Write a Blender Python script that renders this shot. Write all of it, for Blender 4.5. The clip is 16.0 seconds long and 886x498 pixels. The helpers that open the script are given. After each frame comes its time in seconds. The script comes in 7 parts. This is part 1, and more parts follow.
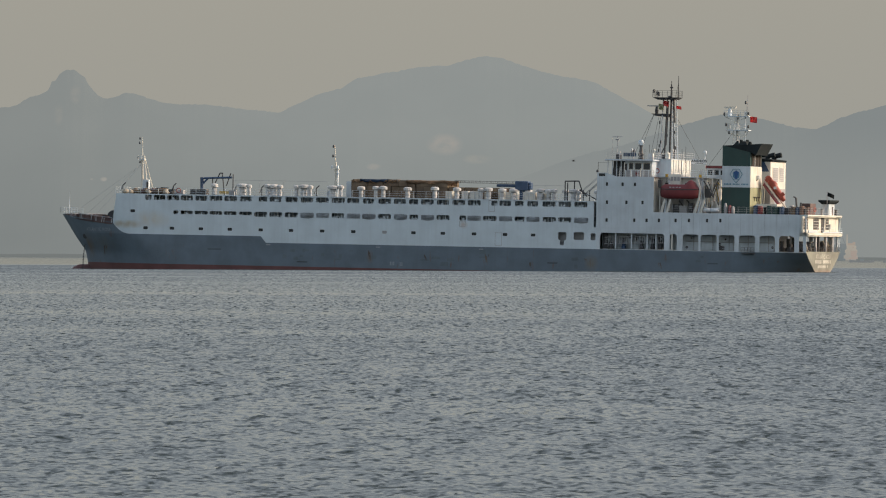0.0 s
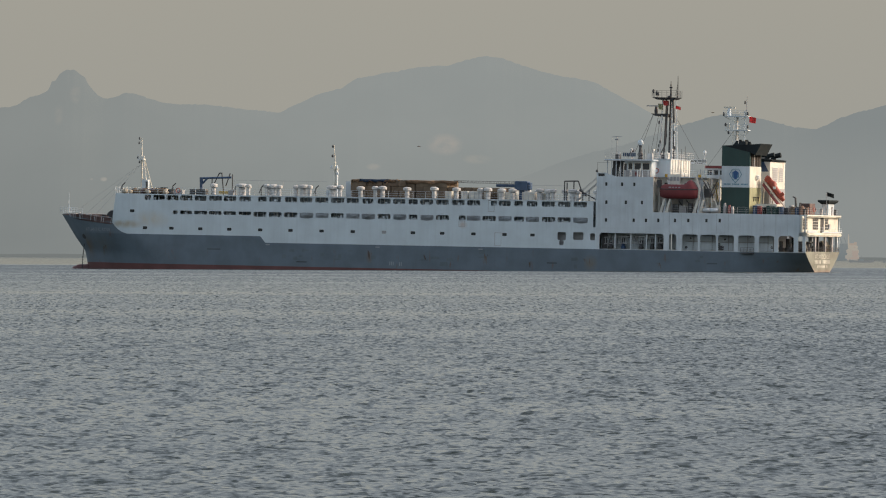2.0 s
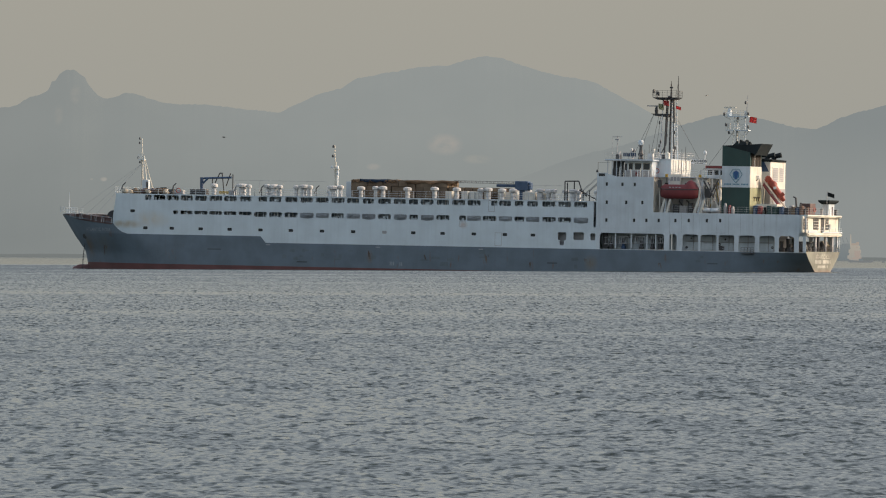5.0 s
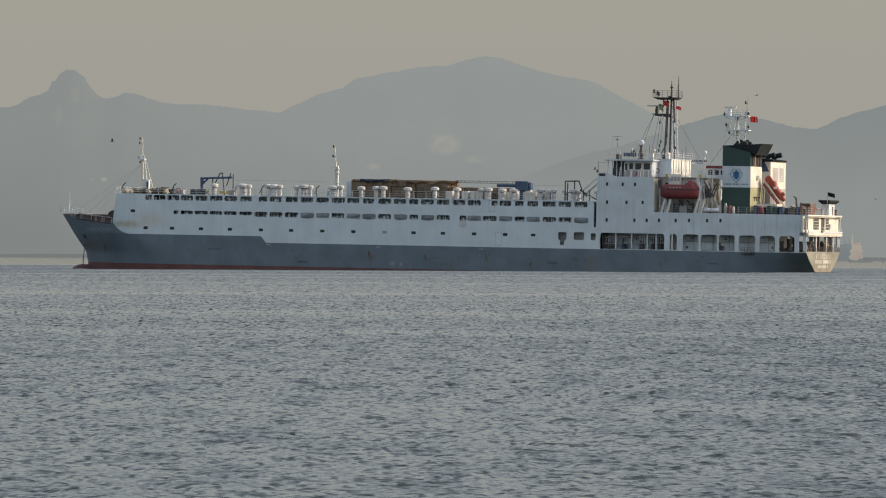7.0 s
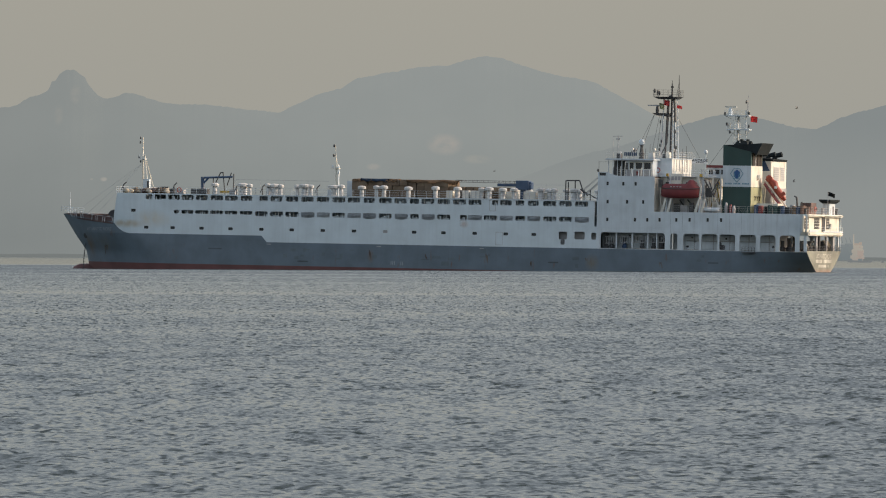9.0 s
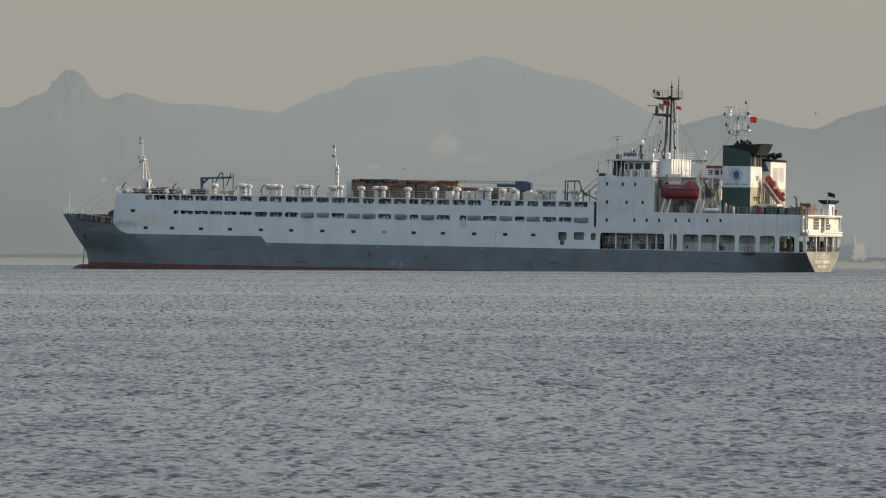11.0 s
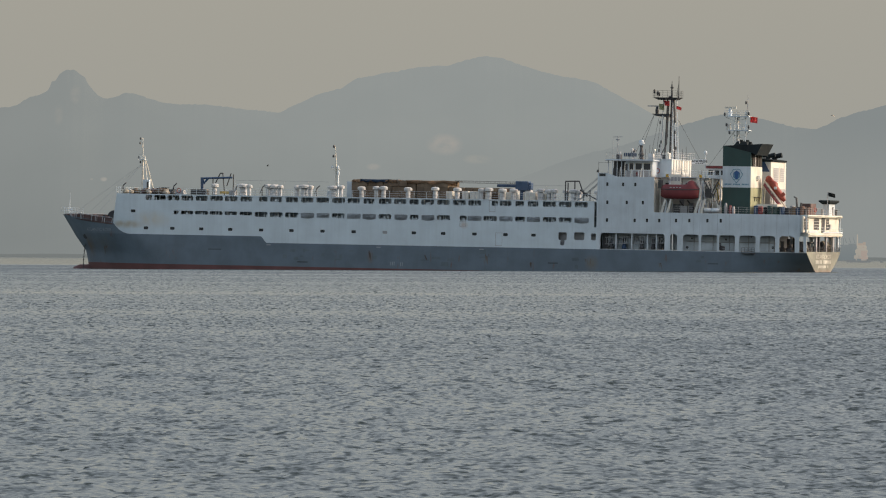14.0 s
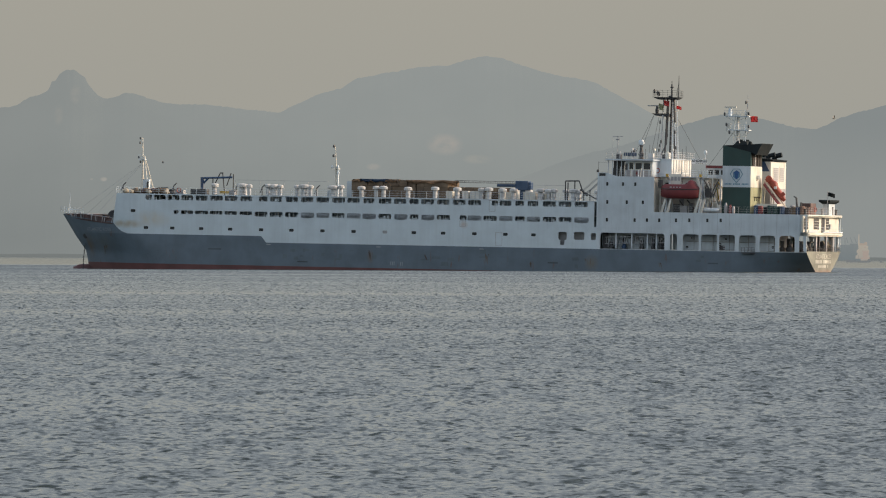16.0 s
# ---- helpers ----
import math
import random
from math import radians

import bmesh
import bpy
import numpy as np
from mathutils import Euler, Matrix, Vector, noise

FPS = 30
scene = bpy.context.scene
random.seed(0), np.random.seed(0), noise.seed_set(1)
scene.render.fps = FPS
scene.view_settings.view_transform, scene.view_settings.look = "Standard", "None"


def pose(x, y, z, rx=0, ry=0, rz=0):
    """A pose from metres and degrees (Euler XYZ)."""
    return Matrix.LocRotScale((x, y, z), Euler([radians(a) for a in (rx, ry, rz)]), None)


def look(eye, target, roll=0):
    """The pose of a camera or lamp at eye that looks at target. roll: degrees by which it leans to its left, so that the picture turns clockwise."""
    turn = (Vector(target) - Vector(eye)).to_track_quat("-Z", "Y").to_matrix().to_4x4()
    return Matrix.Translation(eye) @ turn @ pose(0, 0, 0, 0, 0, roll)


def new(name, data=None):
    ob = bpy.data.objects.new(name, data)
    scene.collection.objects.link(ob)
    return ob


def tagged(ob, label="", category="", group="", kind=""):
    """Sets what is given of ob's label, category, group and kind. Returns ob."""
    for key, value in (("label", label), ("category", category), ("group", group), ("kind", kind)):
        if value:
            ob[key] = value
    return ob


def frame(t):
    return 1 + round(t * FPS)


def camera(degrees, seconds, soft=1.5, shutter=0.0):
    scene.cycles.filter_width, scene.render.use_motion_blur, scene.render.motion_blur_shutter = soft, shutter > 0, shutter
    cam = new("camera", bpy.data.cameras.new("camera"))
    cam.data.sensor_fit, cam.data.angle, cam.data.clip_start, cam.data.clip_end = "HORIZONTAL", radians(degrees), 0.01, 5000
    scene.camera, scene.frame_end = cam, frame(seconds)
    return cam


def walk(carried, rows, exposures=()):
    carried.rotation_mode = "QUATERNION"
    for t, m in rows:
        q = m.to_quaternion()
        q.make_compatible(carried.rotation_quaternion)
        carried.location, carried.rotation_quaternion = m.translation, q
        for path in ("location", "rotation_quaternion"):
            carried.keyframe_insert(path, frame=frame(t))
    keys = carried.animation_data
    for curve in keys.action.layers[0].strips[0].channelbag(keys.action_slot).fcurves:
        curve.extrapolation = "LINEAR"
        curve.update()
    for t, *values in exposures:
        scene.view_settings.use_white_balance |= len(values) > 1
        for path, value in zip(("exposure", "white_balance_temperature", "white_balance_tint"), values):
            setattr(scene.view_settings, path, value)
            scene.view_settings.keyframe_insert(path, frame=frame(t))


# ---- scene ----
cam = camera(8.0, 16.0, soft=1.1)
EYE = (0.0, 0.0, 2.35)
cam_pose = look(EYE, (0.0, 1000.0, 2.35 + 0.981), 0.24)
walk(cam, [(0.0, cam_pose), (16.0, cam_pose)], exposures=[(t, e, 6500, 10) for t, e in ((0.0, -0.04), (0.5, -0.05), (0.75, 0.08), (1.0, 0.17), (1.2, 0.10), (1.5, 0.01), (2.0, -0.03), (3.0, 0.0), (4.0, 0.0), (16.0, 0.0))])

# ---- daylight: low hazy sun from beyond the ship's quarter ----
SUN_AZ, SUN_EL = 84.0, 21.0
world = bpy.data.worlds.new("sky")
scene.world = world
world.use_nodes = True
wt = world.node_tree
sky = wt.nodes.new("ShaderNodeTexSky")
sky.sky_type = "NISHITA"
sky.sun_disc = False
sky.sun_elevation, sky.sun_rotation = radians(SUN_EL), radians(SUN_AZ)
sky.air_density, sky.dust_density, sky.ozone_density = 1.0, 2.0, 1.0
# sea haze: a bright dusty veil that thins out towards the zenith
wn, wl = wt.nodes, wt.links
tc = wn.new("ShaderNodeTexCoord")
sep = wn.new("ShaderNodeSeparateXYZ")
wl.new(tc.outputs["Generated"], sep.inputs[0])
veil = wn.new("ShaderNodeMapRange")
veil.interpolation_type = "SMOOTHSTEP"
for key, v in (("From Min", 0.0), ("From Max", 0.42), ("To Min", 1.0), ("To Max", 0.16)):
    veil.inputs[key].default_value = v
wl.new(sep.outputs["Z"], veil.inputs["Value"])
scale_sky = wn.new("ShaderNodeVectorMath")
scale_sky.operation = "SCALE"
scale_sky.inputs["Scale"].default_value = 0.345
wl.new(sky.outputs[0], scale_sky.inputs[0])
blend = wn.new("ShaderNodeMix")
blend.data_type = "RGBA"
wl.new(veil.outputs[0], blend.inputs[0])
dusty = wn.new("ShaderNodeVectorMath")
dusty.operation = "MULTIPLY"
dusty.inputs[1].default_value = (1.315, 1.01, 0.79)
wl.new(scale_sky.outputs[0], dusty.inputs[0])
wl.new(dusty.outputs[0], blend.inputs[6])
blend.inputs[7].default_value = (0.350, 0.342, 0.302, 1)
wl.new(blend.outputs[2], wn["Background"].inputs[0])
wn["Background"].inputs[1].default_value = 1.0
sun_data = bpy.data.lights.new("sun", "SUN")
sun_data.energy, sun_data.angle, sun_data.color = 2.35, radians(0.6), (1.0, 0.92, 0.79)
sun = new("sun", sun_data)
sun_dir = Vector((math.sin(radians(SUN_AZ)) * math.cos(radians(SUN_EL)), math.cos(radians(SUN_AZ)) * math.cos(radians(SUN_EL)), math.sin(radians(SUN_EL))))
sun.matrix_world = look(sun_dir * 100, (0, 0, 0))


# ---- materials ----
def nodes_of(name):
    m = bpy.data.materials.new(name)
    m.use_nodes = True
    return m, m.node_tree, m.node_tree.nodes["Principled BSDF"]


def add(t, kind, **values):
    n = t.nodes.new(kind)
    for key, v in values.items():
        n.inputs[key.replace("_", " ")].default_value = v
    return n


def mixed(t, fac, a, b, blend="MIX"):
    """A colour mix; fac, a and b are sockets or values."""
    n = t.nodes.new("ShaderNodeMix")
    n.data_type, n.blend_type = "RGBA", blend
    for i, v in ((0, fac), (6, a), (7, b)):
        if hasattr(v, "is_linked"):
            t.links.new(v, n.inputs[i])
        else:
            n.inputs[i].default_value = v
    return n.outputs[2]


def ramp(t, source, lo, hi):
    n = t.nodes.new("ShaderNodeMapRange")
    n.inputs["From Min"].default_value, n.inputs["From Max"].default_value = lo, hi
    t.links.new(source, n.inputs["Value"])
    return n.outputs[0]


def noise_tex(t, coord, scale, stretch=(1, 1, 1), detail=3.0):
    mp = t.nodes.new("ShaderNodeMapping")
    mp.inputs["Scale"].default_value = stretch
    t.links.new(coord, mp.inputs["Vector"])
    n = add(t, "ShaderNodeTexNoise", Scale=scale, Detail=detail)
    t.links.new(mp.outputs[0], n.inputs["Vector"])
    return n.outputs["Fac"]


def paint(name, color, rough=0.5, metal=0.0, wear=0.12, rust=0.0, dirt=(0.25, 0.2, 0.15), bump=0.02, stains=(), runs=0.0, gloss=0.5):
    """Painted steel: uneven gloss paint with vertical run-off streaks and rust."""
    m, t, b = nodes_of(name)
    tc = t.nodes.new("ShaderNodeTexCoord").outputs["Object"]
    c = (*color, 1)
    dark = (*[v * (1 - wear * 1.6) for v in color], 1)
    light = (*[min(1, v * (1 + wear)) for v in color], 1)
    big = ramp(t, noise_tex(t, tc, 0.35), 0.35, 0.65)
    col = mixed(t, big, dark, light)
    fine = ramp(t, noise_tex(t, tc, 6.0), 0.3, 0.7)
    col = mixed(t, fine, col, mixed(t, 0.6, col, c), "MIX")
    streak = ramp(t, noise_tex(t, tc, 1.0, (2.2, 2.2, 0.12)), 0.56, 0.78)
    n = t.nodes.new("ShaderNodeMath")
    n.operation = "MULTIPLY"
    n.inputs[1].default_value = wear * 2.2
    t.links.new(streak, n.inputs[0])
    col = mixed(t, n.outputs[0], col, (*[v * 0.6 + d * 0.15 for v, d in zip(color, dirt)], 1))
    if runs:
        run = ramp(t, noise_tex(t, tc, 1.0, (1.9, 0.2, 0.03), 4.0), 0.42, 0.68)
        patchy = ramp(t, noise_tex(t, tc, 0.22, (1, 1, 1.6)), 0.3, 0.7)
        rn = t.nodes.new("ShaderNodeMath")
        rn.operation = "MULTIPLY"
        t.links.new(run, rn.inputs[0])
        t.links.new(patchy, rn.inputs[1])
        rk = t.nodes.new("ShaderNodeMath")
        rk.operation = "MULTIPLY"
        rk.inputs[1].default_value = runs
        t.links.new(rn.outputs[0], rk.inputs[0])
        col = mixed(t, rk.outputs[0], col, (*[v * 0.72 for v in color], 1))
    if rust:
        spot = ramp(t, noise_tex(t, tc, 0.8, (1.6, 1.6, 0.35), 6.0), 0.66 - rust * 0.1, 0.78)
        r2 = t.nodes.new("ShaderNodeMath")
        r2.operation = "MULTIPLY"
        r2.inputs[1].default_value = 0.8
        t.links.new(spot, r2.inputs[0])
        col = mixed(t, r2.outputs[0], col, (0.16, 0.075, 0.035, 1))
    for x, z, rx, rz, tone in stains:
        mp = t.nodes.new("ShaderNodeMapping")
        mp.inputs["Location"].default_value = (-x / rx, 0, -z / rz)
        mp.inputs["Scale"].default_value = (1 / rx, 0, 1 / rz)
        t.links.new(tc, mp.inputs["Vector"])
        ln = t.nodes.new("ShaderNodeVectorMath")
        ln.operation = "LENGTH"
        t.links.new(mp.outputs[0], ln.inputs[0])
        edge = t.nodes.new("ShaderNodeMath")
        edge.operation = "MULTIPLY"
        t.links.new(ramp(t, ln.outputs["Value"], 1.0, 0.2), edge.inputs[0])
        t.links.new(ramp(t, noise_tex(t, tc, 0.9, (1, 1, 0.6), 5.0), 0.2, 0.75), edge.inputs[1])
        col = mixed(t, edge.outputs[0], col, (*tone, 1))
    t.links.new(col, b.inputs["Base Color"])
    b.inputs["Roughness"].default_value, b.inputs["Metallic"].default_value = rough, metal
    b.inputs["Specular IOR Level"].default_value = gloss
    bp = add(t, "ShaderNodeBump", Strength=0.25, Distance=bump)
    t.links.new(noise_tex(t, tc, 1.3, (1, 1, 0.5)), bp.inputs["Height"])
    t.links.new(bp.outputs[0], b.inputs["Normal"])
    return m


WHITE = paint("white_ship_paint", (0.59, 0.675, 0.735), 0.45, wear=0.09, runs=0.55)
VENT_PAINT = paint("weathered_white_paint", (0.54, 0.56, 0.56), 0.55, wear=0.16, rust=0.1)
WHITE_SIDE = paint("white_side_paint", (0.60, 0.705, 0.77), 0.45, wear=0.06, runs=0.3, stains=((-52.3, 6.35, 4.0, 0.75, (0.40, 0.33, 0.20)), (-48.0, 7.2, 3.4, 1.6, (0.58, 0.56, 0.48)), (3.2, 7.2, 0.8, 0.7, (0.5, 0.4, 0.34))))
CREAM = paint("off_white_paint", (0.68, 0.68, 0.61), 0.5, wear=0.16, rust=0.1)
HULL = paint("blue_grey_hull_paint", (0.127, 0.175, 0.221), 0.5, wear=0.12, rust=0.15, stains=((-60.8, 3.0, 1.2, 2.4, (0.17, 0.12, 0.07)), (-57.5, 3.2, 3.0, 2.0, (0.145, 0.165, 0.17)), (23.8, 1.6, 1.2, 1.6, (0.19, 0.15, 0.09)), (-11.9, 2.0, 0.6, 1.2, (0.17, 0.12, 0.08))))
BOOT = paint("red_antifouling", (0.135, 0.055, 0.055), 0.6, wear=0.2)
PALE_MARK = paint("pale_stern_lettering", (0.56, 0.57, 0.52), 0.6, wear=0.3)
BOOT_FADED = paint("faded_orange_antifouling", (0.36, 0.11, 0.07), 0.7, wear=0.25)
DECK = paint("brown_deck_paint", (0.20, 0.13, 0.10), 0.7, wear=0.2)
BULWARK = paint("worn_brown_bulwark", (0.17, 0.12, 0.115), 0.8, wear=0.35)
DECK_GREY = paint("grey_deck_paint", (0.26, 0.28, 0.28), 0.7, wear=0.2)
INNER = paint("inner_bulkhead_paint", (0.60, 0.61, 0.61), 0.6, wear=0.25)
BLACK = paint("black_paint", (0.048, 0.051, 0.056), 0.7)
DARK = paint("dark_steel", (0.075, 0.08, 0.085), 0.6, 0.2)
FIN = paint("sooty_dark_green_paint", (0.026, 0.034, 0.038), 0.9, gloss=0.08)
PATCH = paint("darker_hull_touch_up", (0.118, 0.160, 0.191), 0.55, wear=0.2)
SCRAPE = paint("scraped_dark_hull_paint", (0.085, 0.112, 0.132), 0.7, wear=0.35)
EMBLEM_LIGHT = paint("emblem_light_blue", (0.12, 0.28, 0.38), 0.5)
GREEN = paint("funnel_green_paint", (0.019, 0.060, 0.058), 0.4)
OLIVE = paint("faded_yellow_green_paint", (0.36, 0.385, 0.24), 0.5, wear=0.2)
BLUE = paint("blue_machine_paint", (0.036, 0.078, 0.155), 0.45)
RED = paint("lifeboat_red", (0.195, 0.040, 0.046), 0.55, wear=0.2)
ORANGE = paint("rescue_orange", (0.31, 0.060, 0.040), 0.5, wear=0.2)
HAY = paint("hay_bale", (0.185, 0.145, 0.105), 0.95, wear=0.3, bump=0.15)
TARP = paint("grey_tarpaulin", (0.44, 0.50, 0.55), 0.8, wear=0.25, bump=0.1)
GREYP = paint("grey_paint", (0.36, 0.38, 0.40), 0.5)
FADED = paint("faded_lettering_paint", (0.30, 0.34, 0.37), 0.6, wear=0.2)
BLUEGREY = paint("blue_grey_bulkhead_paint", (0.44, 0.51, 0.55), 0.6, wear=0.3)
YELLOW = paint("yellow_paint", (0.55, 0.36, 0.05), 0.5)
EMBLEM = paint("emblem_blue", (0.03, 0.11, 0.30), 0.5)
FLAG_RED = paint("red_flag_cloth", (0.60, 0.09, 0.09), 0.8)
TRANSOM = paint("transom_grey_green", (0.225, 0.24, 0.205), 0.55, wear=0.3, rust=0.1, stains=((57.6, 0.5, 3, 0.9, (0.36, 0.13, 0.08)), (57.6, 0.0, 3, 1.1, (0.36, 0.12, 0.07))))
HAY_DARK = paint("dark_hay_bale", (0.145, 0.112, 0.082), 0.95, wear=0.3, bump=0.15)
TARP_TAN = paint("tan_tarpaulin", (0.32, 0.215, 0.135), 0.8, wear=0.25, bump=0.1)
RUST = paint("rust", (0.095, 0.07, 0.056), 0.9, wear=0.3)
ROPE = paint("pale_mooring_rope", (0.42, 0.39, 0.32), 0.95, wear=0.3, bump=0.15)
SOOT = paint("sooty_louvre_paint", (0.062, 0.058, 0.054), 0.9, gloss=0.1)
RUN = paint("faded_rust_run", (0.15, 0.125, 0.10), 0.9, wear=0.4)
PEN_BLUE = paint("dull_blue_pen_paint", (0.33, 0.40, 0.47), 0.7, wear=0.3)
PALE_FEATHER = paint("pale_feather", (0.38, 0.34, 0.28), 0.8)
BOARD = paint("sign_white_paint", (0.82, 0.84, 0.84), 0.5, wear=0.05)
# white with the low sun's warmth put into its colour
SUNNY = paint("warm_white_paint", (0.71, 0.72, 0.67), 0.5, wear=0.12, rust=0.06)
FEATHER = paint("dark_feather", (0.10, 0.10, 0.10), 0.8)


def glass_dark():
    m, t, b = nodes_of("dark_window_glass")
    b.inputs["Base Color"].default_value = (0.03, 0.038, 0.046, 1)
    b.inputs["Roughness"].default_value = 0.22
    return m


GLASS = glass_dark()


def water_material():
    m, t, b = nodes_of("sea_water")
    geo = t.nodes.new("ShaderNodeTexCoord").outputs["Object"]
    b.inputs["Base Color"].default_value = (0.026, 0.039, 0.035, 1)
    b.inputs["Roughness"].default_value = 0.12
    b.inputs["IOR"].default_value = 1.333
    sep = t.nodes.new("ShaderNodeSeparateXYZ")
    t.links.new(geo, sep.inputs[0])
    calm = ramp(t, sep.outputs["Y"], 1400, 1270)
    gust = ramp(t, noise_tex(t, geo, 0.022, (0.10, 1.0, 1), 3.0), 0.28, 0.50)
    gust.node.inputs["To Min"].default_value = 0.6
    blow = t.nodes.new("ShaderNodeMath")
    blow.operation = "MULTIPLY"
    t.links.new(calm, blow.inputs[0])
    t.links.new(gust, blow.inputs[1])
    # wind ripples: the slopes of short wave trains at three sizes, steeper on their near faces

    def math_node(op, p, q):
        n = t.nodes.new("ShaderNodeMath")
        n.operation = op
        for i, v in enumerate((p, q)):
            if hasattr(v, "is_linked"):
                t.links.new(v, n.inputs[i])
            else:
                n.inputs[i].default_value = v
        return n.outputs[0]

    # long crests that foreshorten into dashes far out
    far1, far2 = ramp(t, sep.outputs["Y"], 110, 240), ramp(t, sep.outputs["Y"], 300, 560)
    place = t.nodes.new("ShaderNodeSeparateXYZ")
    t.links.new(t.nodes.new("ShaderNodeNewGeometry").outputs["Position"], place.inputs[0])
    # extra lean darkens the water to one side, a stand-in for corner falloff
    side_dim = math_node("MULTIPLY", math_node("MULTIPLY", ramp(t, place.outputs["X"], 0.5, 9.0), ramp(t, sep.outputs["Y"], 330, 90)), 0.045)
    lean, sway = math_node("ADD", math_node("ADD", 0.062, math_node("MULTIPLY", ramp(t, sep.outputs["Y"], 420, 900), 0.065)), side_dim), 0.0
    # the smallest ripples smooth out far off
    settle = math_node("ADD", 0.5, math_node("MULTIPLY", ramp(t, sep.outputs["Y"], 420, 140), 0.5))
    for scale, stretch, lo, hi, gain, reach in ((4.4, (1.0, 0.07, 1), 0.57, 0.70, 0.36, far1), (2.6, (1.0, 0.022, 1), 0.57, 0.70, 0.14, far2)):
        crest = math_node("MULTIPLY", ramp(t, noise_tex(t, geo, scale, stretch, 3.0), lo, hi), gain)
        lean = math_node("ADD", lean, math_node("MULTIPLY", crest, reach))
    # scattered steeper wavelets
    for scale, stretch, lo, hi, gain, near, far in ((2.8, (1.0, 0.20, 1), 0.60, 0.73, 0.34, 60, 110), (4.4, (1.0, 0.06, 1), 0.61, 0.70, 0.46, 130, 260), (2.6, (1.0, 0.015, 1), 0.62, 0.72, 0.20, 300, 520)):
        steep = math_node("MULTIPLY", ramp(t, noise_tex(t, geo, scale, stretch, 4.0), lo, hi), gain)
        lean = math_node("ADD", lean, math_node("MULTIPLY", steep, ramp(t, sep.outputs["Y"], near, far)))
    for scale, stretch, lo, hi, gain in ((11.0, (1.0, 0.50, 1), 0.32, 0.75, 0.13), (6.5, (1.0, 0.50, 1), 0.53, 0.78, 0.36), (3.2, (1.0, 0.40, 1), 0.54, 0.80, 0.32), (0.8, (1.0, 0.15, 1), 0.48, 0.80, 0.10)):
        ripple = math_node("MULTIPLY", ramp(t, noise_tex(t, geo, scale, stretch, 3.0), lo, hi), gain)
        lean = math_node("ADD", lean, math_node("MULTIPLY", ripple, settle))
        side = math_node("SUBTRACT", noise_tex(t, geo, scale * 1.3, stretch, 3.0), 0.5)
        sway = math_node("ADD", sway, math_node("MULTIPLY", side, gain * 1.2))
    normal = t.nodes.new("ShaderNodeCombineXYZ")
    t.links.new(math_node("MULTIPLY", sway, blow.outputs[0]), normal.inputs[0])
    swell = math_node("MULTIPLY", math_node("SUBTRACT", 1.0, calm), 0.022)
    t.links.new(math_node("SUBTRACT", math_node("MULTIPLY", math_node("MULTIPLY", lean, -1.0), blow.outputs[0]), swell), normal.inputs[1])
    normal.inputs[2].default_value = 1.0
    unit = t.nodes.new("ShaderNodeVectorMath")
    unit.operation = "NORMALIZE"
    t.links.new(normal.outputs[0], unit.inputs[0])
    t.links.new(unit.outputs[0], b.inputs["Normal"])
    rough = t.nodes.new("ShaderNodeMapRange")
    for key, v in (("From Min", 1270), ("From Max", 1400), ("To Min", 0.12), ("To Max", 0.16)):
        rough.inputs[key].default_value = v
    t.links.new(sep.outputs["Y"], rough.inputs["Value"])
    t.links.new(rough.outputs[0], b.inputs["Roughness"])
    return m


WATER = water_material()


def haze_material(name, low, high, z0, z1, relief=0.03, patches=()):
    """Far land behind kilometres of sea haze, painted in as glow graded by height."""
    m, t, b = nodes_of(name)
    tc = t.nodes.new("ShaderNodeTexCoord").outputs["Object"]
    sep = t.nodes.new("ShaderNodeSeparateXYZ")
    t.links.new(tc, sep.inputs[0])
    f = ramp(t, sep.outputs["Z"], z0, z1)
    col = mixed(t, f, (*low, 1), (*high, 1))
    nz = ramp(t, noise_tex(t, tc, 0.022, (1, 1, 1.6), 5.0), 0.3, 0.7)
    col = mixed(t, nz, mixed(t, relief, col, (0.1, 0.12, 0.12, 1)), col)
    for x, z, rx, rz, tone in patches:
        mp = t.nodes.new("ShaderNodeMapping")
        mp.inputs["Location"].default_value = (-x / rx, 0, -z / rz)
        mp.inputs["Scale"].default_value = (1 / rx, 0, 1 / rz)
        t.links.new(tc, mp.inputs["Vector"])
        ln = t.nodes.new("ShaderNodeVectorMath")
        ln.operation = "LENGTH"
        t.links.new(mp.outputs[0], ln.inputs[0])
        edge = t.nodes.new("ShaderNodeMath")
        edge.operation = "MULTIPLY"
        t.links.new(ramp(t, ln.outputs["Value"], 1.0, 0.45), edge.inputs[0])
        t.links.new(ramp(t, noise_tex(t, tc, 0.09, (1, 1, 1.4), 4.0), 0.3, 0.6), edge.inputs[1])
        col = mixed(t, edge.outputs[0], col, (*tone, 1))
    # dims the hills' glow towards the left, in place of lens falloff
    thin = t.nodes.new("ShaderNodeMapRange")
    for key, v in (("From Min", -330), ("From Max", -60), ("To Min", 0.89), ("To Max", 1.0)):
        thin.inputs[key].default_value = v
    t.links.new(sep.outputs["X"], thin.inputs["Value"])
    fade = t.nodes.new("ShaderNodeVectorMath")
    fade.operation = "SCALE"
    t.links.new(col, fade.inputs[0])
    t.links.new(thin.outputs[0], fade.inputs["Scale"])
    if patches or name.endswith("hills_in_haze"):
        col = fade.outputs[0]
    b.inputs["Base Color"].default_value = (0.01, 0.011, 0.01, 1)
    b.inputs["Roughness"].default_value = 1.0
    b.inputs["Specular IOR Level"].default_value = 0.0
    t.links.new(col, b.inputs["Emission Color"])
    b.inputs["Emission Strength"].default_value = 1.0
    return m


